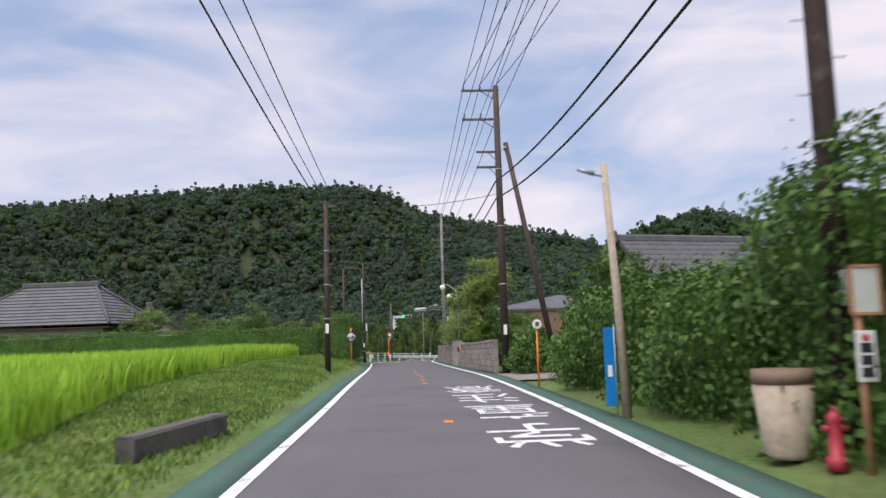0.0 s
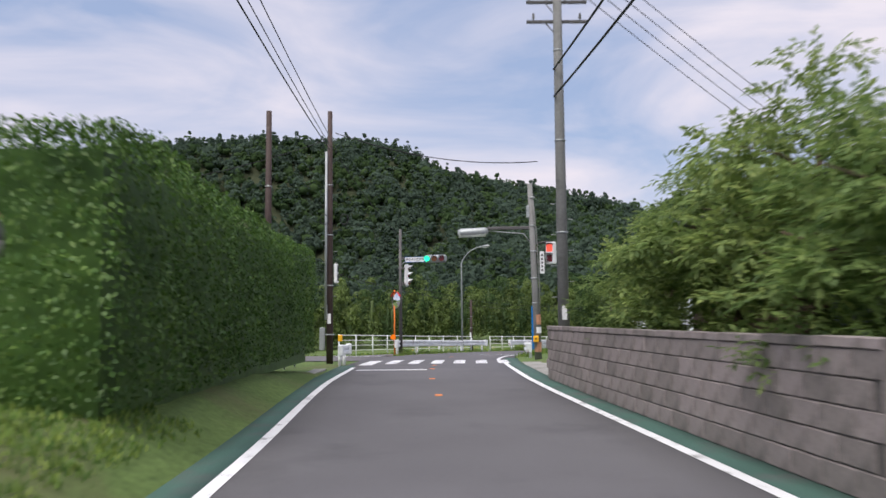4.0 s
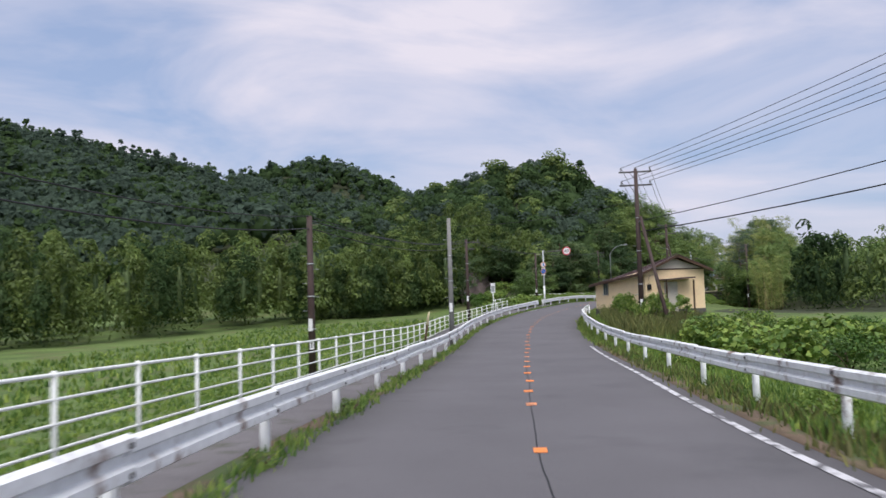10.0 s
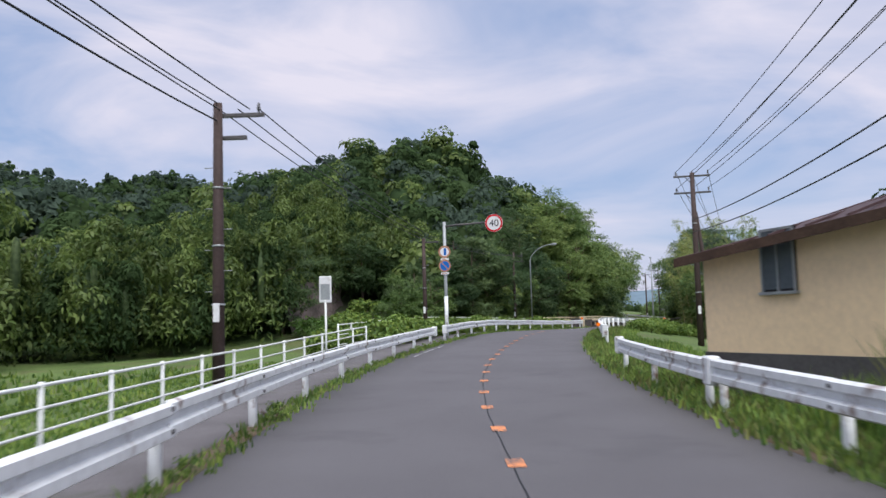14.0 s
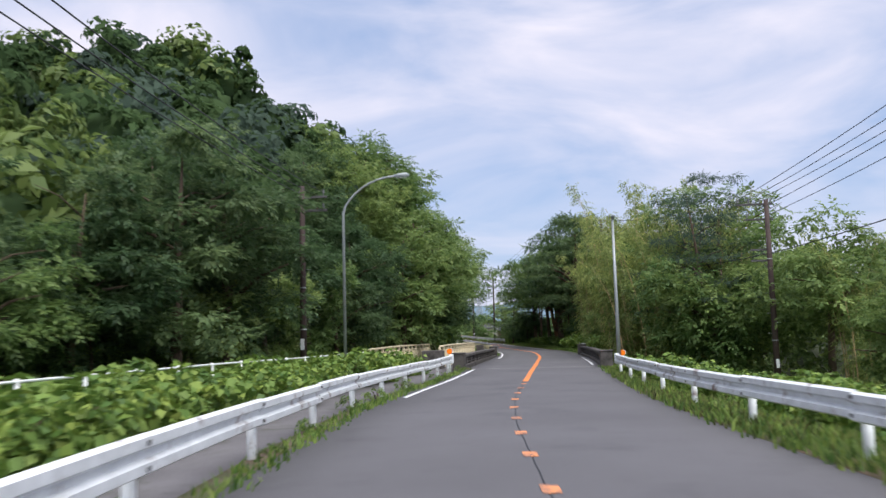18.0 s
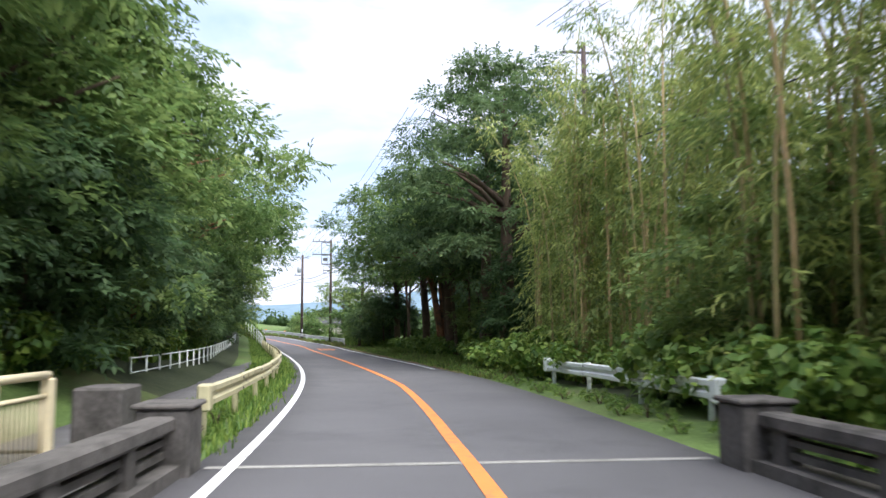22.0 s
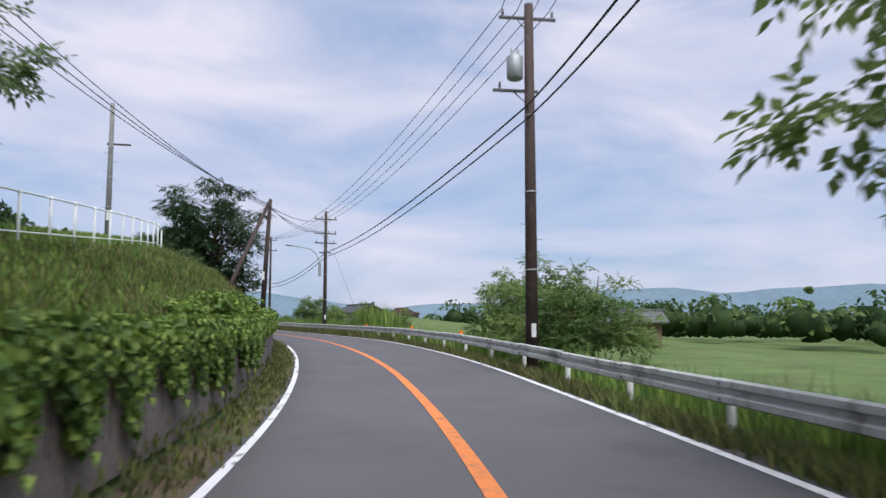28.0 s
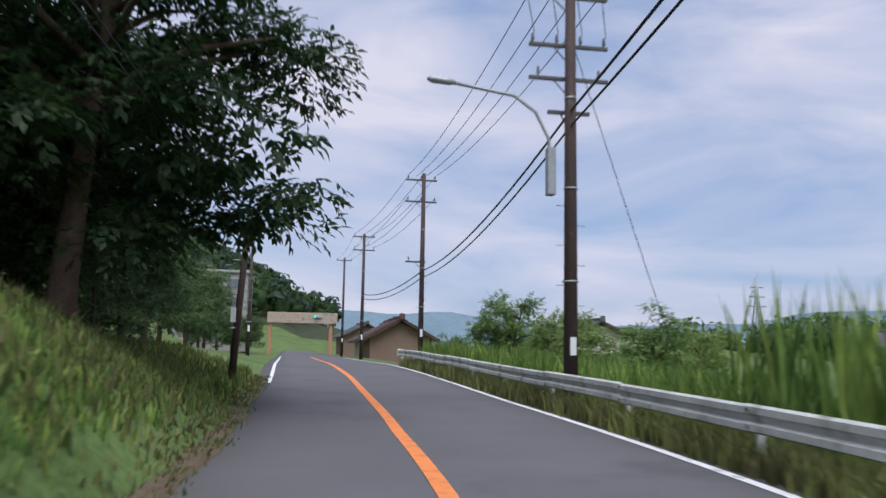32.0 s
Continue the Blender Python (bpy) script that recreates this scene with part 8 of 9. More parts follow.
# the wooded hill on the left and the trees that arch over the road
wood(dark + broad[:1], 224, 262, 3.6, ((-14, -11.5), (-11, -9)), (0.5, 0.8), 1)
wood(broad, 262, 288, 3.4, ((-9.6, -8.4), (-13.5, -11.5)), (0.9, 1.2), 2)
wood(broad + dark[:1], 288, 336, 4.2, ((-10.4, -9.2), (-14.5, -12.5)), (0.85, 1.1), 42)
wood(dark + broad[1:2], 337, 350, 3.6, ((-9.4, -8.2),), (0.8, 1.0), 43)
for s, o, k in ((339.0, -6.8, 1.05), (327.0, -7.0, 0.95), (313.0, -7.2, 0.95), (346.0, -8.0, 0.85)):
    put(archt[1], s, o, k)
wood(bam, 294, 338, 3.6, ((-9.0, -8.0),), (0.6, 0.85), 3)
wood(thicket[1:2] + thicket, 275, 350, 3.2, ((-8.2, -7.3),), (0.7, 1.1), 33)
wood(thicket, 260, 275, 3.4, ((-11.5, -10.4),), (0.6, 0.9), 47)
wood(thicket, 334, 347, 2.6, ((7.4, 8.4),), (0.9, 1.35), 34)
wood(thicket, 314, 334, 4.0, ((14.5, 16.0),), (0.7, 1.0), 39)
wood(thicket, 298, 311, 3.2, ((9.6, 10.6),), (0.7, 1.0), 35)
wood(thicket, 222, 262, 3.4, ((-11.5, -9.9),), (0.55, 0.85), 36)
for s, o, k in ((409.0, -7.6, 0.7), (413.0, -6.6, 0.7), (417.5, -6.2, 0.65), (405.0, -7.9, 0.6), (422.0, -6.5, 0.65)):
    put(thicket[0 if s < 414 else 2], s, o, k)
wood(bam, 256, 277, 2.4, ((7.2, 8.8), (9.5, 12)), (0.85, 1.08), 4)
wood(bam + bam + thicket[1:2], 277, 294, 2.2, ((7.2, 8.6), (9.5, 12)), (0.8, 1.0), 5)
for s, o in ((262.0, 7.0), (264.5, 7.4), (270.0, 6.8)):
    put(bambare, s, o, 0.95)
wood(broad + bam, 232, 248, 4.0, ((14.5, 18),), (0.5, 0.7), 6)
wood(archt, 312, 334, 9.0, ((7.8, 8.6),), (0.95, 1.1), 17)
put(cedar, 299.0, 7.8, 1.22, 30)
put(cedar, 306.0, 8.6, 1.25, 140)
put(thicket[0], 297.5, 8.4, 1.0)
wood(slim, 309, 336, 3.6, ((8.0, 10), (10.5, 13.5)), (0.8, 1.1), 7)
wood(dark, 300, 345, 5.0, ((15, 17.5),), (0.7, 0.9), 27)
put(baretrunk, 347.0, -6.6, 1.0, 120)
put(stem3, 316.0, 8.5, 1.0, 40)
put(baretrunk, 269.8, -7.9, 0.95, 20)
put(broad[0], 333.5, -7.0, 1.05)
put(broad[2], 343.5, -6.9, 0.95)
put(baretrunk, 290.0, -7.4, 1.15, 70)
put(baretrunk, 299.5, -7.6, 1.1, 200)
put(broad[1], 352.0, 7.4, 0.95, 40)
put(thicket[1], 349.0, 7.0, 0.9)
put(archt[0], 258.0, 11.8, 0.95)
put(broad[0], 252.0, 10.8, 1.15)
put(broad[1], 247.0, 14.5, 0.95)
put(broad[2], 250.5, 10.2, 0.95)
put(pine, 343.0, 6.6, 1.1)
put(pine, 255.5, 9.6, 1.15, 50)
put(pine, 251.5, 10.4, 1.2, 200)
# creepers
wood([creeper], 195, 245, 1.4, ((-5.6, -5.05), (-7.6, -6.6)), (0.85, 1.3), 9)
wood([creeper, weeds], 218, 248, 2.0, ((5.6, 6.6), (6.8, 8.5)), (0.6, 1.0), 10)
wood([creeper, shrubs[0]], 234, 247, 1.6, ((5.6, 6.8),), (0.6, 1.0), 40)
wood([weeds], 96, 196, 5.5, ((-2.5, -2.3),), (0.4, 0.8), 11)
wood([weeds], 198, 247, 4.0, ((-2.75, -2.5),), (0.4, 0.9), 21)
wood([weeds, shrubs[0]], 98, 178, 3.0, ((5.2, 6.2),), (0.45, 0.8), 12)
wood([weeds], 272, 298, 1.0, ((4.6, 5.2),), (0.45, 0.75), 13)
wood([shrubs[0], creeper], 256, 297, 1.6, ((6.4, 7.3),), (0.8, 1.5), 48)
wood([creeper, weeds], 246.5, 250.5, 1.0, ((5.0, 6.4),), (0.5, 0.8), 50)
wood([creeper, shrubs[0]], 296, 306, 1.6, ((7.0, 8.6),), (0.7, 1.2), 44)
wood([shrubs[1], creeper], 296, 346, 2.2, ((7.4, 9.5),), (0.6, 1.2), 14)
wood([creeper, shrubs[1]], 262, 335, 2.0, ((-8.6, -7.2),), (0.7, 1.2), 15)
wood([weeds, shrubs[0]], 271, 277, 1.4, ((-3.4, -2.6),), (0.5, 0.8), 22)
# overgrown foot of the beige building
wood([shrubs[0], shrubs[1], weeds], 152, 168.5, 1.5, ((6.3, 9),), (0.6, 1.1), 16)
for s, o, k in ((158.0, 6.6, 0.95), (159.6, 7.4, 1.15), (161.4, 8.0, 1.1), (163.2, 7.6, 1.1), (164.8, 8.4, 1.2), (166.5, 7.2, 0.8), (157.0, 8.4, 1.2), (168.2, 6.6, 0.7), (165.6, 6.3, 1.05), (167.0, 6.2, 0.9), (169.2, 6.5, 0.75), (163.6, 6.2, 1.1), (162.0, 6.3, 1.15), (160.2, 6.2, 1.0)):
    put(tallweed, s, o, k)
wood([shrubs[1], shrubs[0], creeper], 141, 167, 1.5, ((8.5, 12), (12, 16), (16, 20)), (0.8, 1.5), 49)
for s, o, k in ((114.3, -2.3, 0.55), (115.5, -2.35, 0.5), (93.9, -2.35, 0.4)):
    put(shrubs[0], s, o, k)
wood([shrubs[1], shrubs[0], creeper], 298, 346, 2.6, ((9.5, 12), (12.5, 15)), (0.9, 1.7), 24)
for s, o, k in ((218.6, -20.5, 0.55), (229.0, -19.0, 0.6), (221.5, -22.5, 0.7), (225.5, -22.8, 0.7)):
    put(dark[int(o) % 3], s, o, k)
wood([creeper, shrubs[1]], 216, 232, 1.6, ((-18, -16),), (0.9, 1.5), 25)
wood([creeper], 346, 372, 1.3, ((-3.3, -2.8),), (0.35, 0.6), 18)
wood([creeper, weeds], 372, 396, 1.6, ((-3.1, -2.75),), (0.25, 0.45), 45)
r18 = random.Random(18)
s = 347.0
while s < 399:
    long_ = r18.random() < (0.35 if s < 372 or s > 390 else 0.12)
    v = copy_thing(vines[0 if long_ else 1], place(s, -2.5, WALLTOP(s), -90))
    v.scale = (r18.uniform(0.7, 1.1), 1.0, r18.uniform(0.7, 1.05))
    s += r18.uniform(0.9, 1.7) if s < 372 or s > 388 else r18.uniform(1.4, 3.0)
# right side past the wood
for s, o, k in ((370.8, 6.7, 0.45), (372.5, 8.0, 0.55), (375, 7.4, 0.5), (379, 8.0, 0.56), (383, 8.6, 0.55), (389, 11.5, 0.42), (396, 13.5, 0.4), (402, 13, 0.3), (426, 8.5, 0.42), (431, 8.0, 0.45), (436, 9, 0.4), (421, 7.6, 0.3), (444, 8.0, 0.3), (424, 11.5, 0.42), (428, 15.0, 0.42), (434, 19.0, 0.42), (440, 12.0, 0.4)):
    put(broad[int(s) % 3], s, o, k)
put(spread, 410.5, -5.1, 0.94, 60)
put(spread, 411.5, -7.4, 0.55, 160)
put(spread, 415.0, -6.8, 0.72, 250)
for s, o, k in ((414, -8, 0.6), (420, -9, 0.65), (428, -8.5, 0.6), (436, -8, 0.6), (444, -8.5, 0.6), (452, -8, 0.6), (461, -9, 0.65), (470, -8.5, 0.6), (480, -10, 0.7), (490, -9, 0.6), (497, -7.5, 0.5), (506, -8.5, 0.5), (513, -7, 0.5), (521, -7, 0.55), (530, -8, 0.6), (456, -14, 0.7), (468, -15, 0.75), (482, -16, 0.8), (361, -9.5, 0.7), (355, -10.5, 0.8), (350, -10, 0.8)):
    put(dark[int(s) % 3], s, o, k)
# gardens of the first stretch
put(niwaki, 50.0, 5.4, 1.0, 30)
put(palm, 48.6, 4.95, 1.0, 80)
for s, o, k in ((45.6, 5.6, 0.95), (44.2, 6.6, 0.8), (42.4, 5.6, 0.65), (47.2, 7.4, 0.85), (39.5, 5.8, 0.6), (24.6, 6.6, 1.1)):
    put(clipped, s, o, k)
for s, o, k, q in ((59.5, 5.5, 0.5, 0), (62.0, 5.8, 0.56, 1), (65.0, 5.7, 0.5, 2), (68.0, 5.8, 0.46, 0), (70.5, 6.0, 0.42, 1), (40.5, 6.8, 0.24, 0), (37.5, 6.0, 0.24, 1)):
    put(broad[q], s, o, k)
wood([shrubs[1], shrubs[0]], 34, 50, 2.0, ((4.9, 6.2),), (0.6, 1.0), 19)
for s, o, k in ((32.0, 5.2, 1.1), (33.6, 5.6, 1.3), (35.0, 5.0, 1.0), (31.5, 6.8, 1.2), (31.2, 4.7, 0.75), (32.4, 4.75, 0.8), (27.0, 5.4, 0.9), (28.5, 6.4, 1.0), (25.5, 5.6, 1.2)):
    put(shrubs[1], s, o, k, sz=1.3)
for s, o, k in ((51.8, -3.7, 0.7), (53.0, -4.4, 0.6)):
    put(shrubs[1], s, o, k)
for s, o, k in ((70, -12, 0.5), (66, -20, 0.6), (72, -28, 0.7), (80, -18, 0.6), (76, -45, 0.8), (64, -48, 0.7), (84, -30, 0.7)):
    put(broad[int(s) % 3], s, o, k)


def hedge(s0, s1, o0, o1, h0, h1, count, size, material, label, ragged=0.08, seed=0, vine=False):
    """A clipped hedge: leaves over the faces of a long block, with a dark twiggy core."""
    rng = np.random.default_rng(seed)
    ob = thing("hedge", Matrix.Identity(4), label, "hedge", "hedges")
    core = bmesh.new()
    ds, do = 0.25, 0.25
    n = max(2, int((s1 - s0) / 2) + 1)
    rings = []
    for i in range(n):
        s = s0 + ds + (s1 - s0 - 2 * ds) * i / (n - 1)
        rings.append([core.verts.new(at(s, o, h)) for o, h in ((o0 + do, h0 - 0.3), (o1 - do, h0 - 0.3), (o1 - do, h1 - 0.3), (o0 + do, h1 - 0.3))])
    for p, q in zip(rings, rings[1:]):
        for j in range(4):
            core.faces.new((p[j], p[(j + 1) % 4], q[(j + 1) % 4], q[j]))
    core.faces.new(rings[0][::-1])
    core.faces.new(rings[-1])
    bmesh.ops.recalc_face_normals(core, faces=core.faces)
    part("core", core, "hedge", ob)
    L, W_, H_ = s1 - s0, o1 - o0, h1 - h0
    areas = np.array([L * H_, L * H_, L * W_, W_ * H_, W_ * H_])
    k = rng.choice(5, count, p=areas / areas.sum())
    u, v = rng.random(count), rng.random(count)
    s = np.where(k < 3, s0 + L * u, np.where(k == 3, s0, s1))
    o = np.select([k == 0, k == 1, k == 2], [np.full(count, o0), np.full(count, o1), o0 + W_ * v], o0 + W_ * u)
    h = np.where(k == 2, h1, h0 + H_ * v)
    nl = np.select([k == 0, k == 1, k == 2, k == 3], [0, 0, 0, -1.0], 1.0)
    no = np.select([k == 0, k == 1], [-1.0, 1.0], 0.0)
    nz = np.where(k == 2, 1.0, 0.35)
    wob = ragged * (np.sin(s * 1.7 + o) + np.sin(h * 2.3 + s * 0.9) + rng.normal(0, 0.8, count))
    s, o, h = s + nl * wob, o + no * wob, h + np.where(k == 2, wob, 0)
    hd = np.interp(s, SS, SH)
    x = np.interp(s, SS, SP[:, 0]) + np.cos(hd) * o
    y = np.interp(s, SS, SP[:, 1]) - np.sin(hd) * o
    z = np.interp(s, SS, SP[:, 2]) + h
    nx, ny = nl * np.sin(hd) + no * np.cos(hd), nl * np.cos(hd) - no * np.sin(hd)
    vv, ff = leaves(np.stack([x, y, z], 1), np.stack([nx, ny, nz], 1), size, 0.6, seed, 0.4)
    link("foliage", mesh_np("foliage", vv, ff, mats=[M[material]]), ob)


hedge(60.0, 78.0, -5.4, -3.1, 0.6, 3.85, 42000, 0.085, "hedge", "tall clipped dark green hedge beside the road", 0.05, 1)
hedge(60.5, 62.5, -48, -5.4, 0.6, 3.0, 40000, 0.11, "hedge", "long clipped hedge along the far edge of the rice field", 0.06, 2)
hedge(10.9, 23.0, 4.5, 6.8, 0.1, 2.15, 34000, 0.12, "hedge", "overgrown leafy hedge beside the road", 0.22, 3)
hedge(5.0, 10.4, 4.7, 7.0, 0.1, 3.2, 20000, 0.12, "hedge", "tall overgrown hedge with creepers", 0.24, 4)
hedge(-8.0, 5.0, 4.8, 7.0, 0.1, 3.0, 6000, 0.2, "hedge", "tall overgrown hedge with creepers", 0.24, 5)


# ---- far woods: crowns joined in one mesh ----
def woods(name, label, pts, lobes, per, leaf, materials, seed, conic=0.3, hh=1.3, aspect=0.6, droop=0.3, plume=False):
    """pts: x, y and crown radius of each tree; a crown is made of lobes with leafy shells, a cone of tiers, a plume of a nodding column."""
    rng = np.random.default_rng(seed)
    x, y, r = pts
    z, _, _ = height(x, y)
    n, sh = len(x), (len(x), lobes)
    tall = (hh * rng.uniform(0.75, 1.25, n))[:, None]
    a, u = rng.uniform(0, 2 * math.pi, sh), rng.uniform(0, 1, sh)
    if plume:
        lean = rng.uniform(0, 2 * math.pi, n)[:, None]
        q = 0.4 * (1 - 0.6 * u)
        lc = np.stack([np.cos(a) * q + np.cos(lean) * 0.5 * u ** 2, np.sin(a) * q + np.sin(lean) * 0.5 * u ** 2, tall * (1.1 * u - 0.15)], 2)
        lr, zs = 0.62 - 0.3 * u, np.full(sh, 1.3)
    else:
        el = np.arcsin(rng.uniform(-0.15, 1.0, sh))
        lc = np.stack([np.cos(a) * np.cos(el) * 0.58, np.sin(a) * np.cos(el) * 0.58, np.sin(el) * 0.62 * tall], 2)
        lr, zs = 0.48 * rng.uniform(0.75, 1.2, sh), np.full(sh, 0.8)
        cone = (rng.random(n) < conic)[:, None]
        q = 0.38 * (1 - u)
        lk_ = np.stack([np.cos(a) * q, np.sin(a) * q, (u * 2.1 - 0.4) * tall * 0.72], 2)
        lc = np.where(cone[..., None], lk_, lc)
        lr, zs = np.where(cone, 0.62 * (1.05 - u) + 0.08, lr), np.where(cone, 0.6, zs)
    d = unit(rng.normal(0, 1, (n, lobes, per, 3)))
    d[..., 2] = np.where(rng.random((n, lobes, per)) < 0.8, np.abs(d[..., 2]), d[..., 2])
    p = d * (lr[..., None] * rng.uniform(0.8, 1.06, (n, lobes, per)))[..., None]
    p[..., 2] *= zs[..., None]
    c = (lc[:, :, None, :] + p) * r[:, None, None, None] + np.stack([x, y, z + r * 0.85], 1)[:, None, None, :]
    nrm = d + np.array([0, 0, 0.25])
    v, f = leaves(c.reshape(-1, 3), nrm.reshape(-1, 3), leaf, aspect, seed, droop, 0.45)
    pick = np.repeat(rng.integers(0, len(materials), n), lobes * per)
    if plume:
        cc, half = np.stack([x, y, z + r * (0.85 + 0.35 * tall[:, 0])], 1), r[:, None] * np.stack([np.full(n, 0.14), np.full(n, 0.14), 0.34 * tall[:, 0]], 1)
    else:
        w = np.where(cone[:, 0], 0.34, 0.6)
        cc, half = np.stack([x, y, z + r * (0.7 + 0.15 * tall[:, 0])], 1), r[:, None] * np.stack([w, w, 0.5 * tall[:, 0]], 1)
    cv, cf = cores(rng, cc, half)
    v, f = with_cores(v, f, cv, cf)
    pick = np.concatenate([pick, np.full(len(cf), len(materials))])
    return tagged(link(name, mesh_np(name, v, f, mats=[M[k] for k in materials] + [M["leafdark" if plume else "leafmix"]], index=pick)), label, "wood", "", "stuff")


def scatter(seed, n, xr, yr, rad, cond):
    rng = np.random.default_rng(seed)
    x, y = rng.uniform(*xr, n), rng.uniform(*yr, n)
    z, s, off = height(x, y)
    k = cond(x, y, z, s, off)
    return x[k], y[k], rng.uniform(*rad, k.sum())


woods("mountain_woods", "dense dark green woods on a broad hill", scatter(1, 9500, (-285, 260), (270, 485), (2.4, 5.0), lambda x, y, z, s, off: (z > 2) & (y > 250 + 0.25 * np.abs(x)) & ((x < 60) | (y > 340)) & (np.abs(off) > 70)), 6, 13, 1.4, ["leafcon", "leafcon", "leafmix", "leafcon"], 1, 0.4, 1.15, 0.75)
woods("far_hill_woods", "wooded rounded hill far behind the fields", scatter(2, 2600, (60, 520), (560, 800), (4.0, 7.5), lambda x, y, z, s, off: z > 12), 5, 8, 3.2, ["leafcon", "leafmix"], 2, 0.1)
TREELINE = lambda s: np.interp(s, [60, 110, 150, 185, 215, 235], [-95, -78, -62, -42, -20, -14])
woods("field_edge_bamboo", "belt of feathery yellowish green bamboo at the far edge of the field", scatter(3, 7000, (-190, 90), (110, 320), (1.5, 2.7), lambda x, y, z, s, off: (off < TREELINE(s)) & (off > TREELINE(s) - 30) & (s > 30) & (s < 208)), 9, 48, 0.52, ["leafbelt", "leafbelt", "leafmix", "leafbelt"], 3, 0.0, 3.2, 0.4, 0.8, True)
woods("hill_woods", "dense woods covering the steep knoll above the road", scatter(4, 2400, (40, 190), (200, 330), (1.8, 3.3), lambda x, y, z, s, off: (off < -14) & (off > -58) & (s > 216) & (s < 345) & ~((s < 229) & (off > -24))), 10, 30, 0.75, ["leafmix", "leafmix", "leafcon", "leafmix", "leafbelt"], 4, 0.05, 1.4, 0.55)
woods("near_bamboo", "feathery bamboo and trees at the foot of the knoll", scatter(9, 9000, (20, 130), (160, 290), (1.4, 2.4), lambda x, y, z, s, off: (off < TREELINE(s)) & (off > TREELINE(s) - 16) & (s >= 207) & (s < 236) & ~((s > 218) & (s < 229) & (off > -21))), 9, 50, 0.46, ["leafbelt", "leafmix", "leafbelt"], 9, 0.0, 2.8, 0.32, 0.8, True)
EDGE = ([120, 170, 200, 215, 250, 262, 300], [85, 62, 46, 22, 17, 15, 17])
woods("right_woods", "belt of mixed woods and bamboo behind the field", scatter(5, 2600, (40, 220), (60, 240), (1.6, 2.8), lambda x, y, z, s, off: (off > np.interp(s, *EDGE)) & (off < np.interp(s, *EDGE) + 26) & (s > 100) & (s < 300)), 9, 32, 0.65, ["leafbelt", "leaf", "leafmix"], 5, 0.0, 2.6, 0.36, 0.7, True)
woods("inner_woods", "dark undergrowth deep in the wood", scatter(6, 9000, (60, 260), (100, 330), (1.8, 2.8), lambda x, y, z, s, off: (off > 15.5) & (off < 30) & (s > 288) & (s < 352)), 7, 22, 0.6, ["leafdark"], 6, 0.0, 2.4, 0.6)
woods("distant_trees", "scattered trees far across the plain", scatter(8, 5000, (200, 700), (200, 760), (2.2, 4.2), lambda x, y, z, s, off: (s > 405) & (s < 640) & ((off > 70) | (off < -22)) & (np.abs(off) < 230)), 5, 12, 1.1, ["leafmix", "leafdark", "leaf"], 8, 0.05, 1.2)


def rock_face():
    """Bare rock cut at the foot of the knoll."""
    n, m = 26, 18
    vs = []
    for i in range(n):
        for j in range(m):
            u, v = i / (n - 1), j / (m - 1)
            lump_ = 0.5 * math.sin(u * 9 + v * 4) + 0.3 * math.sin(u * 21 - v * 13) + 0.15 * math.sin(u * 43 + v * 31)
            p = at(218.5 + 10.0 * u, -19.5 - 1.6 * v + 0.35 * lump_, -1.4 + 6.0 * v)
            vs.append(p)
    i = np.arange(n * m).reshape(n, m)
    f = np.stack([i[:-1, :-1].ravel(), i[1:, :-1].ravel(), i[1:, 1:].ravel(), i[:-1, 1:].ravel()], 1)
    tagged(link("rock_face", mesh_np("rock_face", np.array(vs), f, mats=[M["rock"]])), "bare brown rock cut in a wooded slope", "", "", "structure")


rock_face()


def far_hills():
    """A range on the horizon, its haze put into the surface colour."""
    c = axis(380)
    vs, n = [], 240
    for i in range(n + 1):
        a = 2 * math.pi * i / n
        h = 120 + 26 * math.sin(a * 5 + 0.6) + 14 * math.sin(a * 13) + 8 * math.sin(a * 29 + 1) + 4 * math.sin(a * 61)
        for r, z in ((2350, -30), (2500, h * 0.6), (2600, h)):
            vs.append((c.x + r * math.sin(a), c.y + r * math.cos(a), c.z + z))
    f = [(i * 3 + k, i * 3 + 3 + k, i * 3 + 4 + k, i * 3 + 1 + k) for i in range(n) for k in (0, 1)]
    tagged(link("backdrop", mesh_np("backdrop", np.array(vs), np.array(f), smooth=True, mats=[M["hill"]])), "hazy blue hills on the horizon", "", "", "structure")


far_hills()

def flowers():
    rng = np.random.default_rng(5)
    n = 45
    s, o = rng.uniform(95, 110, n), rng.uniform(-2.6, -2.25, n)
    c = np.array([at(a, b, h) for a, b, h in zip(s, o, rng.uniform(0.22, 0.42, n))])
    v, f = leaves(c, np.tile([0, -0.4, 1.0], (n, 1)), 0.05, 0.95, 5, 0.0)
    tagged(link("yellow_flowers", mesh_np("yellow_flowers", v, f, mats=[M["flower"]])), "small yellow flowers among the weeds", "flower", "", "stuff")


flowers()


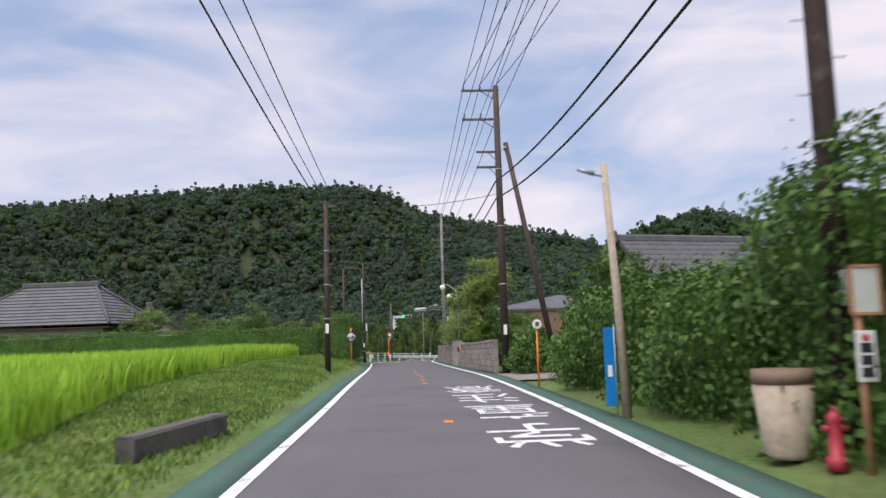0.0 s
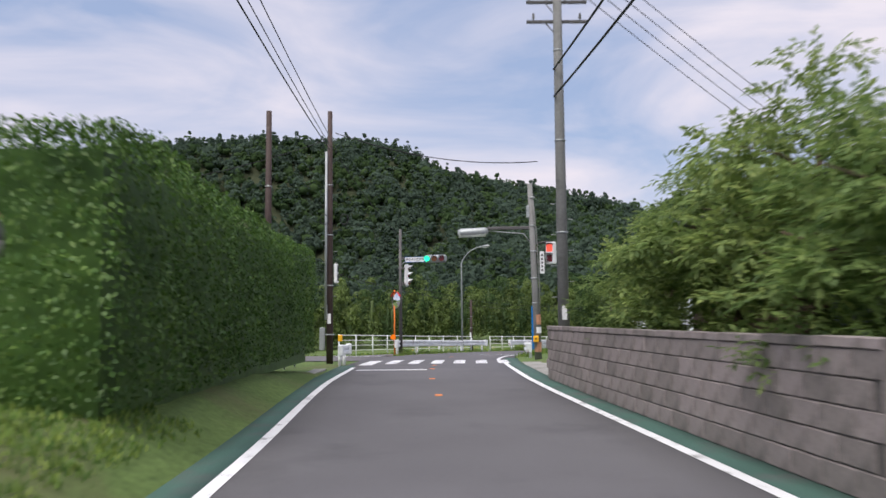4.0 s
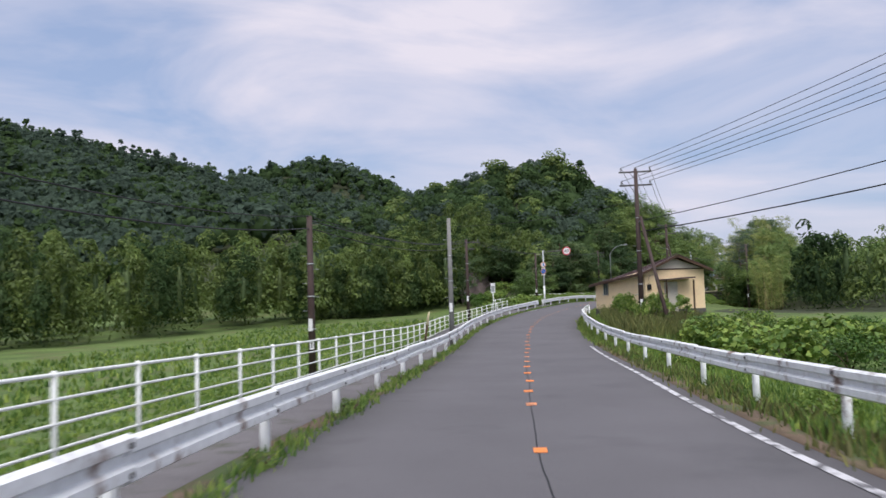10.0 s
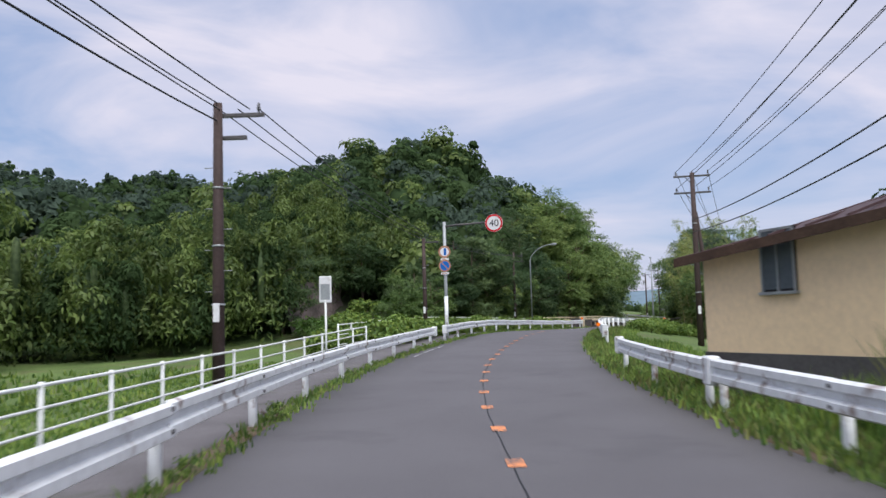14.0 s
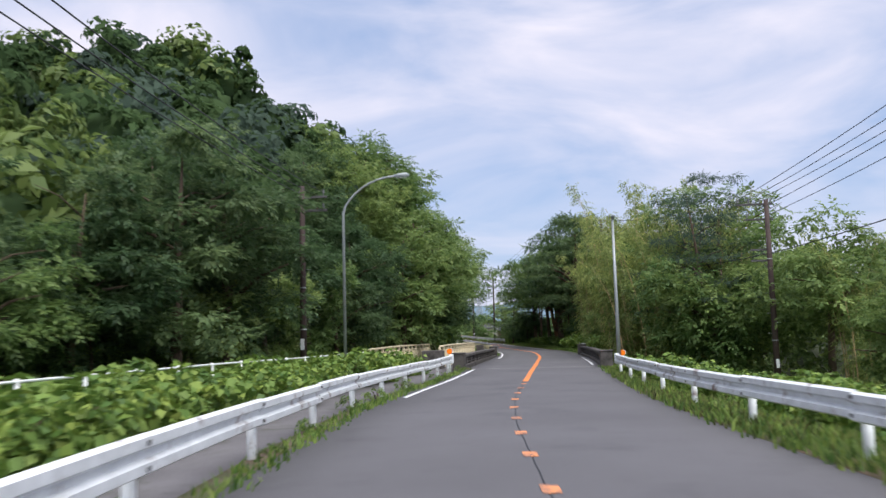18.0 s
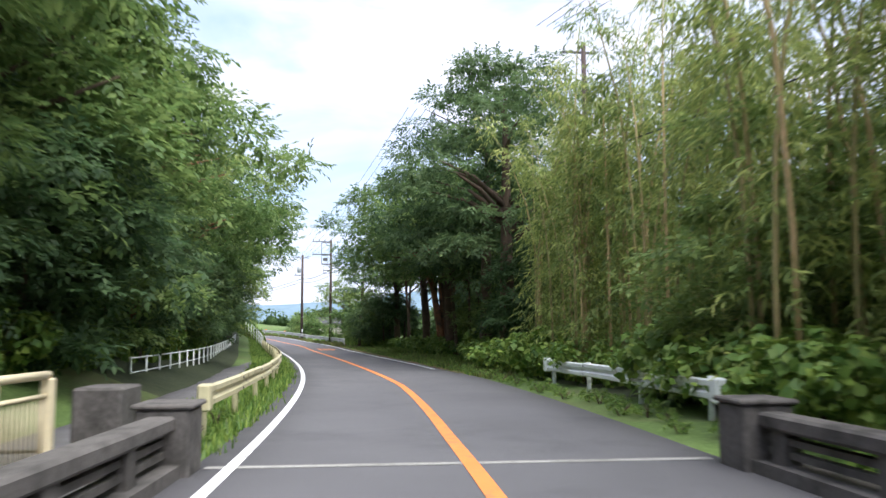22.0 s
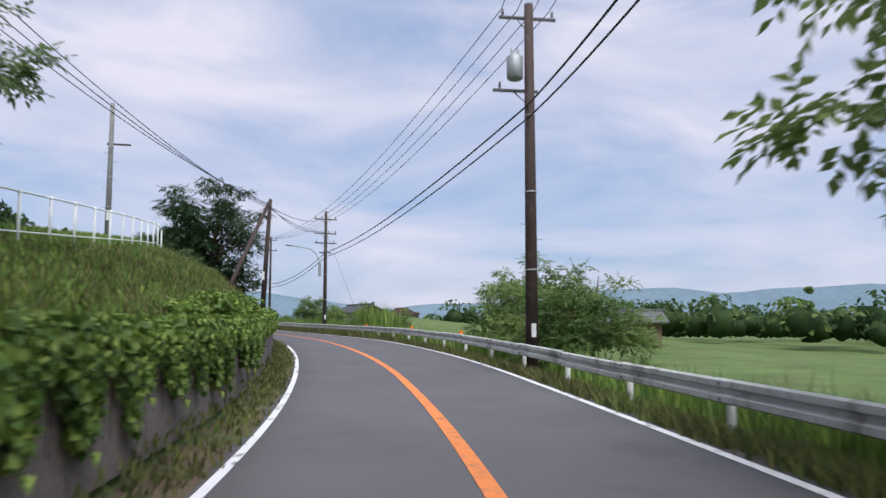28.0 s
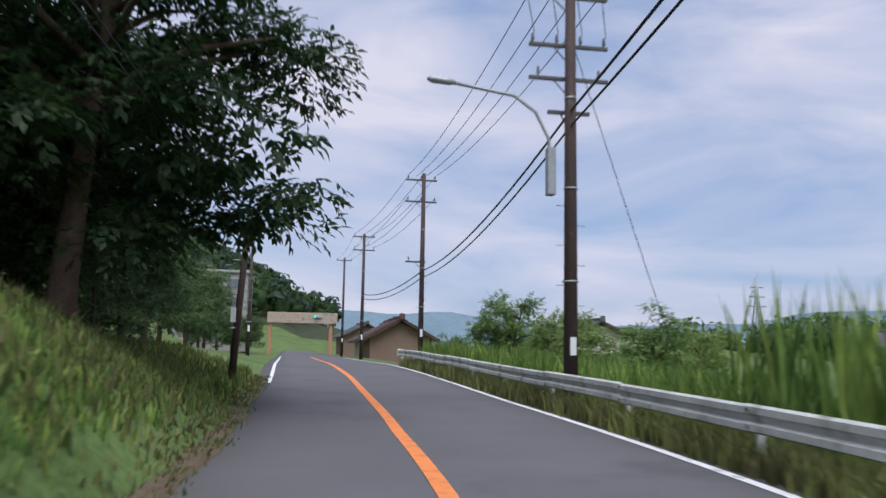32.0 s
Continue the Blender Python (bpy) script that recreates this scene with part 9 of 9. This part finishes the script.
def pylon(s, o, h0, hgt):
    """A far steel transmission tower."""
    ob = thing("pylon", place(s, o, h0), "far grey steel lattice transmission tower", "pylon")
    for sx in (-1, 1):
        for sy in (-1, 1):
            part("leg", tube([(sx * hgt * 0.09, sy * hgt * 0.09, -1), (sx * hgt * 0.035, sy * hgt * 0.035, hgt * 0.55), (0, 0, hgt)], hgt * 0.008, 5), "galv", ob)
    for k in range(7):
        z = hgt * (0.08 + 0.12 * k)
        w = hgt * (0.085 - 0.009 * k)
        part("brace", tube([(-w, 0, z), (w, 0, z + hgt * 0.1)], hgt * 0.005, 4), "galv", ob)
        part("brace", tube([(w, 0, z), (-w, 0, z + hgt * 0.1)], hgt * 0.005, 4), "galv", ob)
    for z, w in ((0.66, 0.13), (0.78, 0.11), (0.9, 0.09)):
        part("cross_arm", tube([(-w * hgt, 0, z * hgt), (w * hgt, 0, z * hgt)], hgt * 0.008, 5), "galv", ob)


pylon(669, 168, 0.0, 29.0)

# ---- grass ----
def rice_bed():
    ss, oo = np.arange(11.0, 60.1, 1.0), -np.concatenate([[7.6, 7.75], np.arange(9.0, 59, 3.0)])
    S, O = np.repeat(ss, len(oo)), np.tile(oo, len(ss))
    O = O + np.interp(S, [11, 22], [2.4, 0.6])
    h = np.interp(S, SS, SH)
    lift = np.where(O > -7.65 + np.interp(S, [11, 22], [2.4, 0.6]), 0.0, 0.4)
    z = np.interp(S, SS, SP[:, 2]) + relief(S, O) + lift
    v = np.stack([np.interp(S, SS, SP[:, 0]) + np.cos(h) * O, np.interp(S, SS, SP[:, 1]) - np.sin(h) * O, z], 1)
    n, m = len(ss), len(oo)
    i = np.arange(n * m).reshape(n, m)
    f = np.stack([i[:-1, :-1].ravel(), i[1:, :-1].ravel(), i[1:, 1:].ravel(), i[:-1, 1:].ravel()], 1)
    tagged(link("rice_bed", mesh_np("rice_bed", v, f, mats=[M["rice"]])), "dense bright green stand of young rice", "", "", "structure")


rice_bed()
blades("rice_field", 60000, lambda rng, n: (lambda s: (s, np.interp(s, [11, 22], [-5.3, -7.1]) - 46 * rng.random(n) ** 2.2))(rng.uniform(11.0, 60.3, n)), 0.8, "rice", "bright green rice field", 2, 0.03, 0.2)
blades("bank_turf", 60000, band(7, 62, -7.1, -2.75), 0.085, "grass", "mown grass bank beside the road", 1, 0.016)
blades("verge_weeds", 11000, lambda rng, n: (rng.uniform(92, 246, n), -2.55 + 0.35 * rng.random(n) ** 1.3), 0.15, "grass", "weeds along the guard rail", 3, 0.018)
blades("field_grass", 42000, band(93, 200, -16, -4.75), 0.13, "grass", "short mown grass of the field behind the fence", 9, 0.03)
blades("field_edge_grass", 12000, band(100, 200, -34, -14), 0.35, "grass", "rougher grass towards the far edge of the field", 21, 0.06)
blades("right_verge_grass", 26000, band(88, 200, 4.0, 8.0), 0.22, "grass", "grass bank beside the road", 4, 0.02)
blades("right_verge_weeds", 22000, lambda rng, n: (lambda q: (q, np.array([RIGHT(v) for v in q]) + 0.3 + 2.2 * rng.random(n) ** 1.4))(rng.uniform(150, 247, n)), 0.2, "grass", "weeds and grass under the guard rail", 18, 0.022, 0.4)
blades("right_verge_dry", 12000, lambda rng, n: (lambda q: (q, np.array([RIGHT(v) for v in q]) + 0.28 + 1.4 * rng.random(n)))(rng.uniform(98, 247, n)), 0.22, "drygrass", "dry grass under the guard rail", 19, 0.02, 0.4)
blades("slope_undergrowth", 36000, band(222, 346, -15, -7), 0.55, "kudzu", "leafy undergrowth on the wooded slope", 14, 0.06, 0.5)
blades("tall_grass", 34000, lambda rng, n: (rng.uniform(343, 440, n), 5.5 + 4.0 * rng.random(n)), 1.3, "grass", "tall reedy grass behind the guard rail", 5, 0.03, 0.2)
blades("reeds", 700, lambda rng, n: (rng.uniform(400, 409, n), 5.9 + 1.6 * rng.random(n)), 2.45, "grass", "tall reeds behind the guard rail", 11, 0.05, 0.12, 2)
blades("bank_grass", 70000, band(345, 425, -9.0, -2.75), 0.2, "grass", "grass on the steep bank", 6, 0.02)
blades("bank_dry_grass", 22000, band(345, 425, -7.0, -2.75), 0.3, "drygrass", "dry stalks on the steep bank", 22, 0.02)
blades("wood_verge_grass", 16000, band(250, 346, -4.2, -2.15), 0.18, "grass", "grass strip at the foot of the guard rail", 7, 0.018)
blades("bridge_edge_grass", 3500, band(247, 271, -2.35, -2.1), 0.2, "drygrass", "dry grass along the bridge parapet", 12, 0.016)
blades("dry_verge_grass", 40000, lambda rng, n: (lambda q: (q, np.array([RIGHT(v) for v in q]) + 0.22 + 1.0 * rng.random(n) ** 1.3))(rng.uniform(341, 435, n)), 0.42, "drygrass", "dry roadside grass under the guard rail", 8, 0.02)
blades("wood_verge_green", 16000, band(292, 350, 4.5, 8.0), 0.2, "grass", "sparse green grass beside the wood", 20, 0.02, 0.4)
blades("wood_litter_grass", 9000, band(290, 346, 4.6, 7.4), 0.18, "drygrass", "brown grass and litter beside the road", 13, 0.02)
blades("yard_weeds", 18000, band(151, 170, 5.2, 11.0), 1.2, "drygrass", "tall dry weeds at the foot of the beige building", 15, 0.022, 0.3)
blades("yard_grass", 18000, band(150, 172, 5.0, 12.0), 0.65, "grass", "rough green weeds at the foot of the beige building", 16, 0.025, 0.35)
blades("wall_foot_grass", 7000, lambda rng, n: (lambda q: (q, np.array([LEFT(v) for v in q]) - 0.05 - 0.65 * rng.random(n)))(rng.uniform(346, 424, n)), 0.12, "drygrass", "grass and weeds at the foot of the wall", 17, 0.02, 0.45)

for proto in PROTOS:
    for ob in (*proto.children_recursive, proto):
        bpy.data.objects.remove(ob)
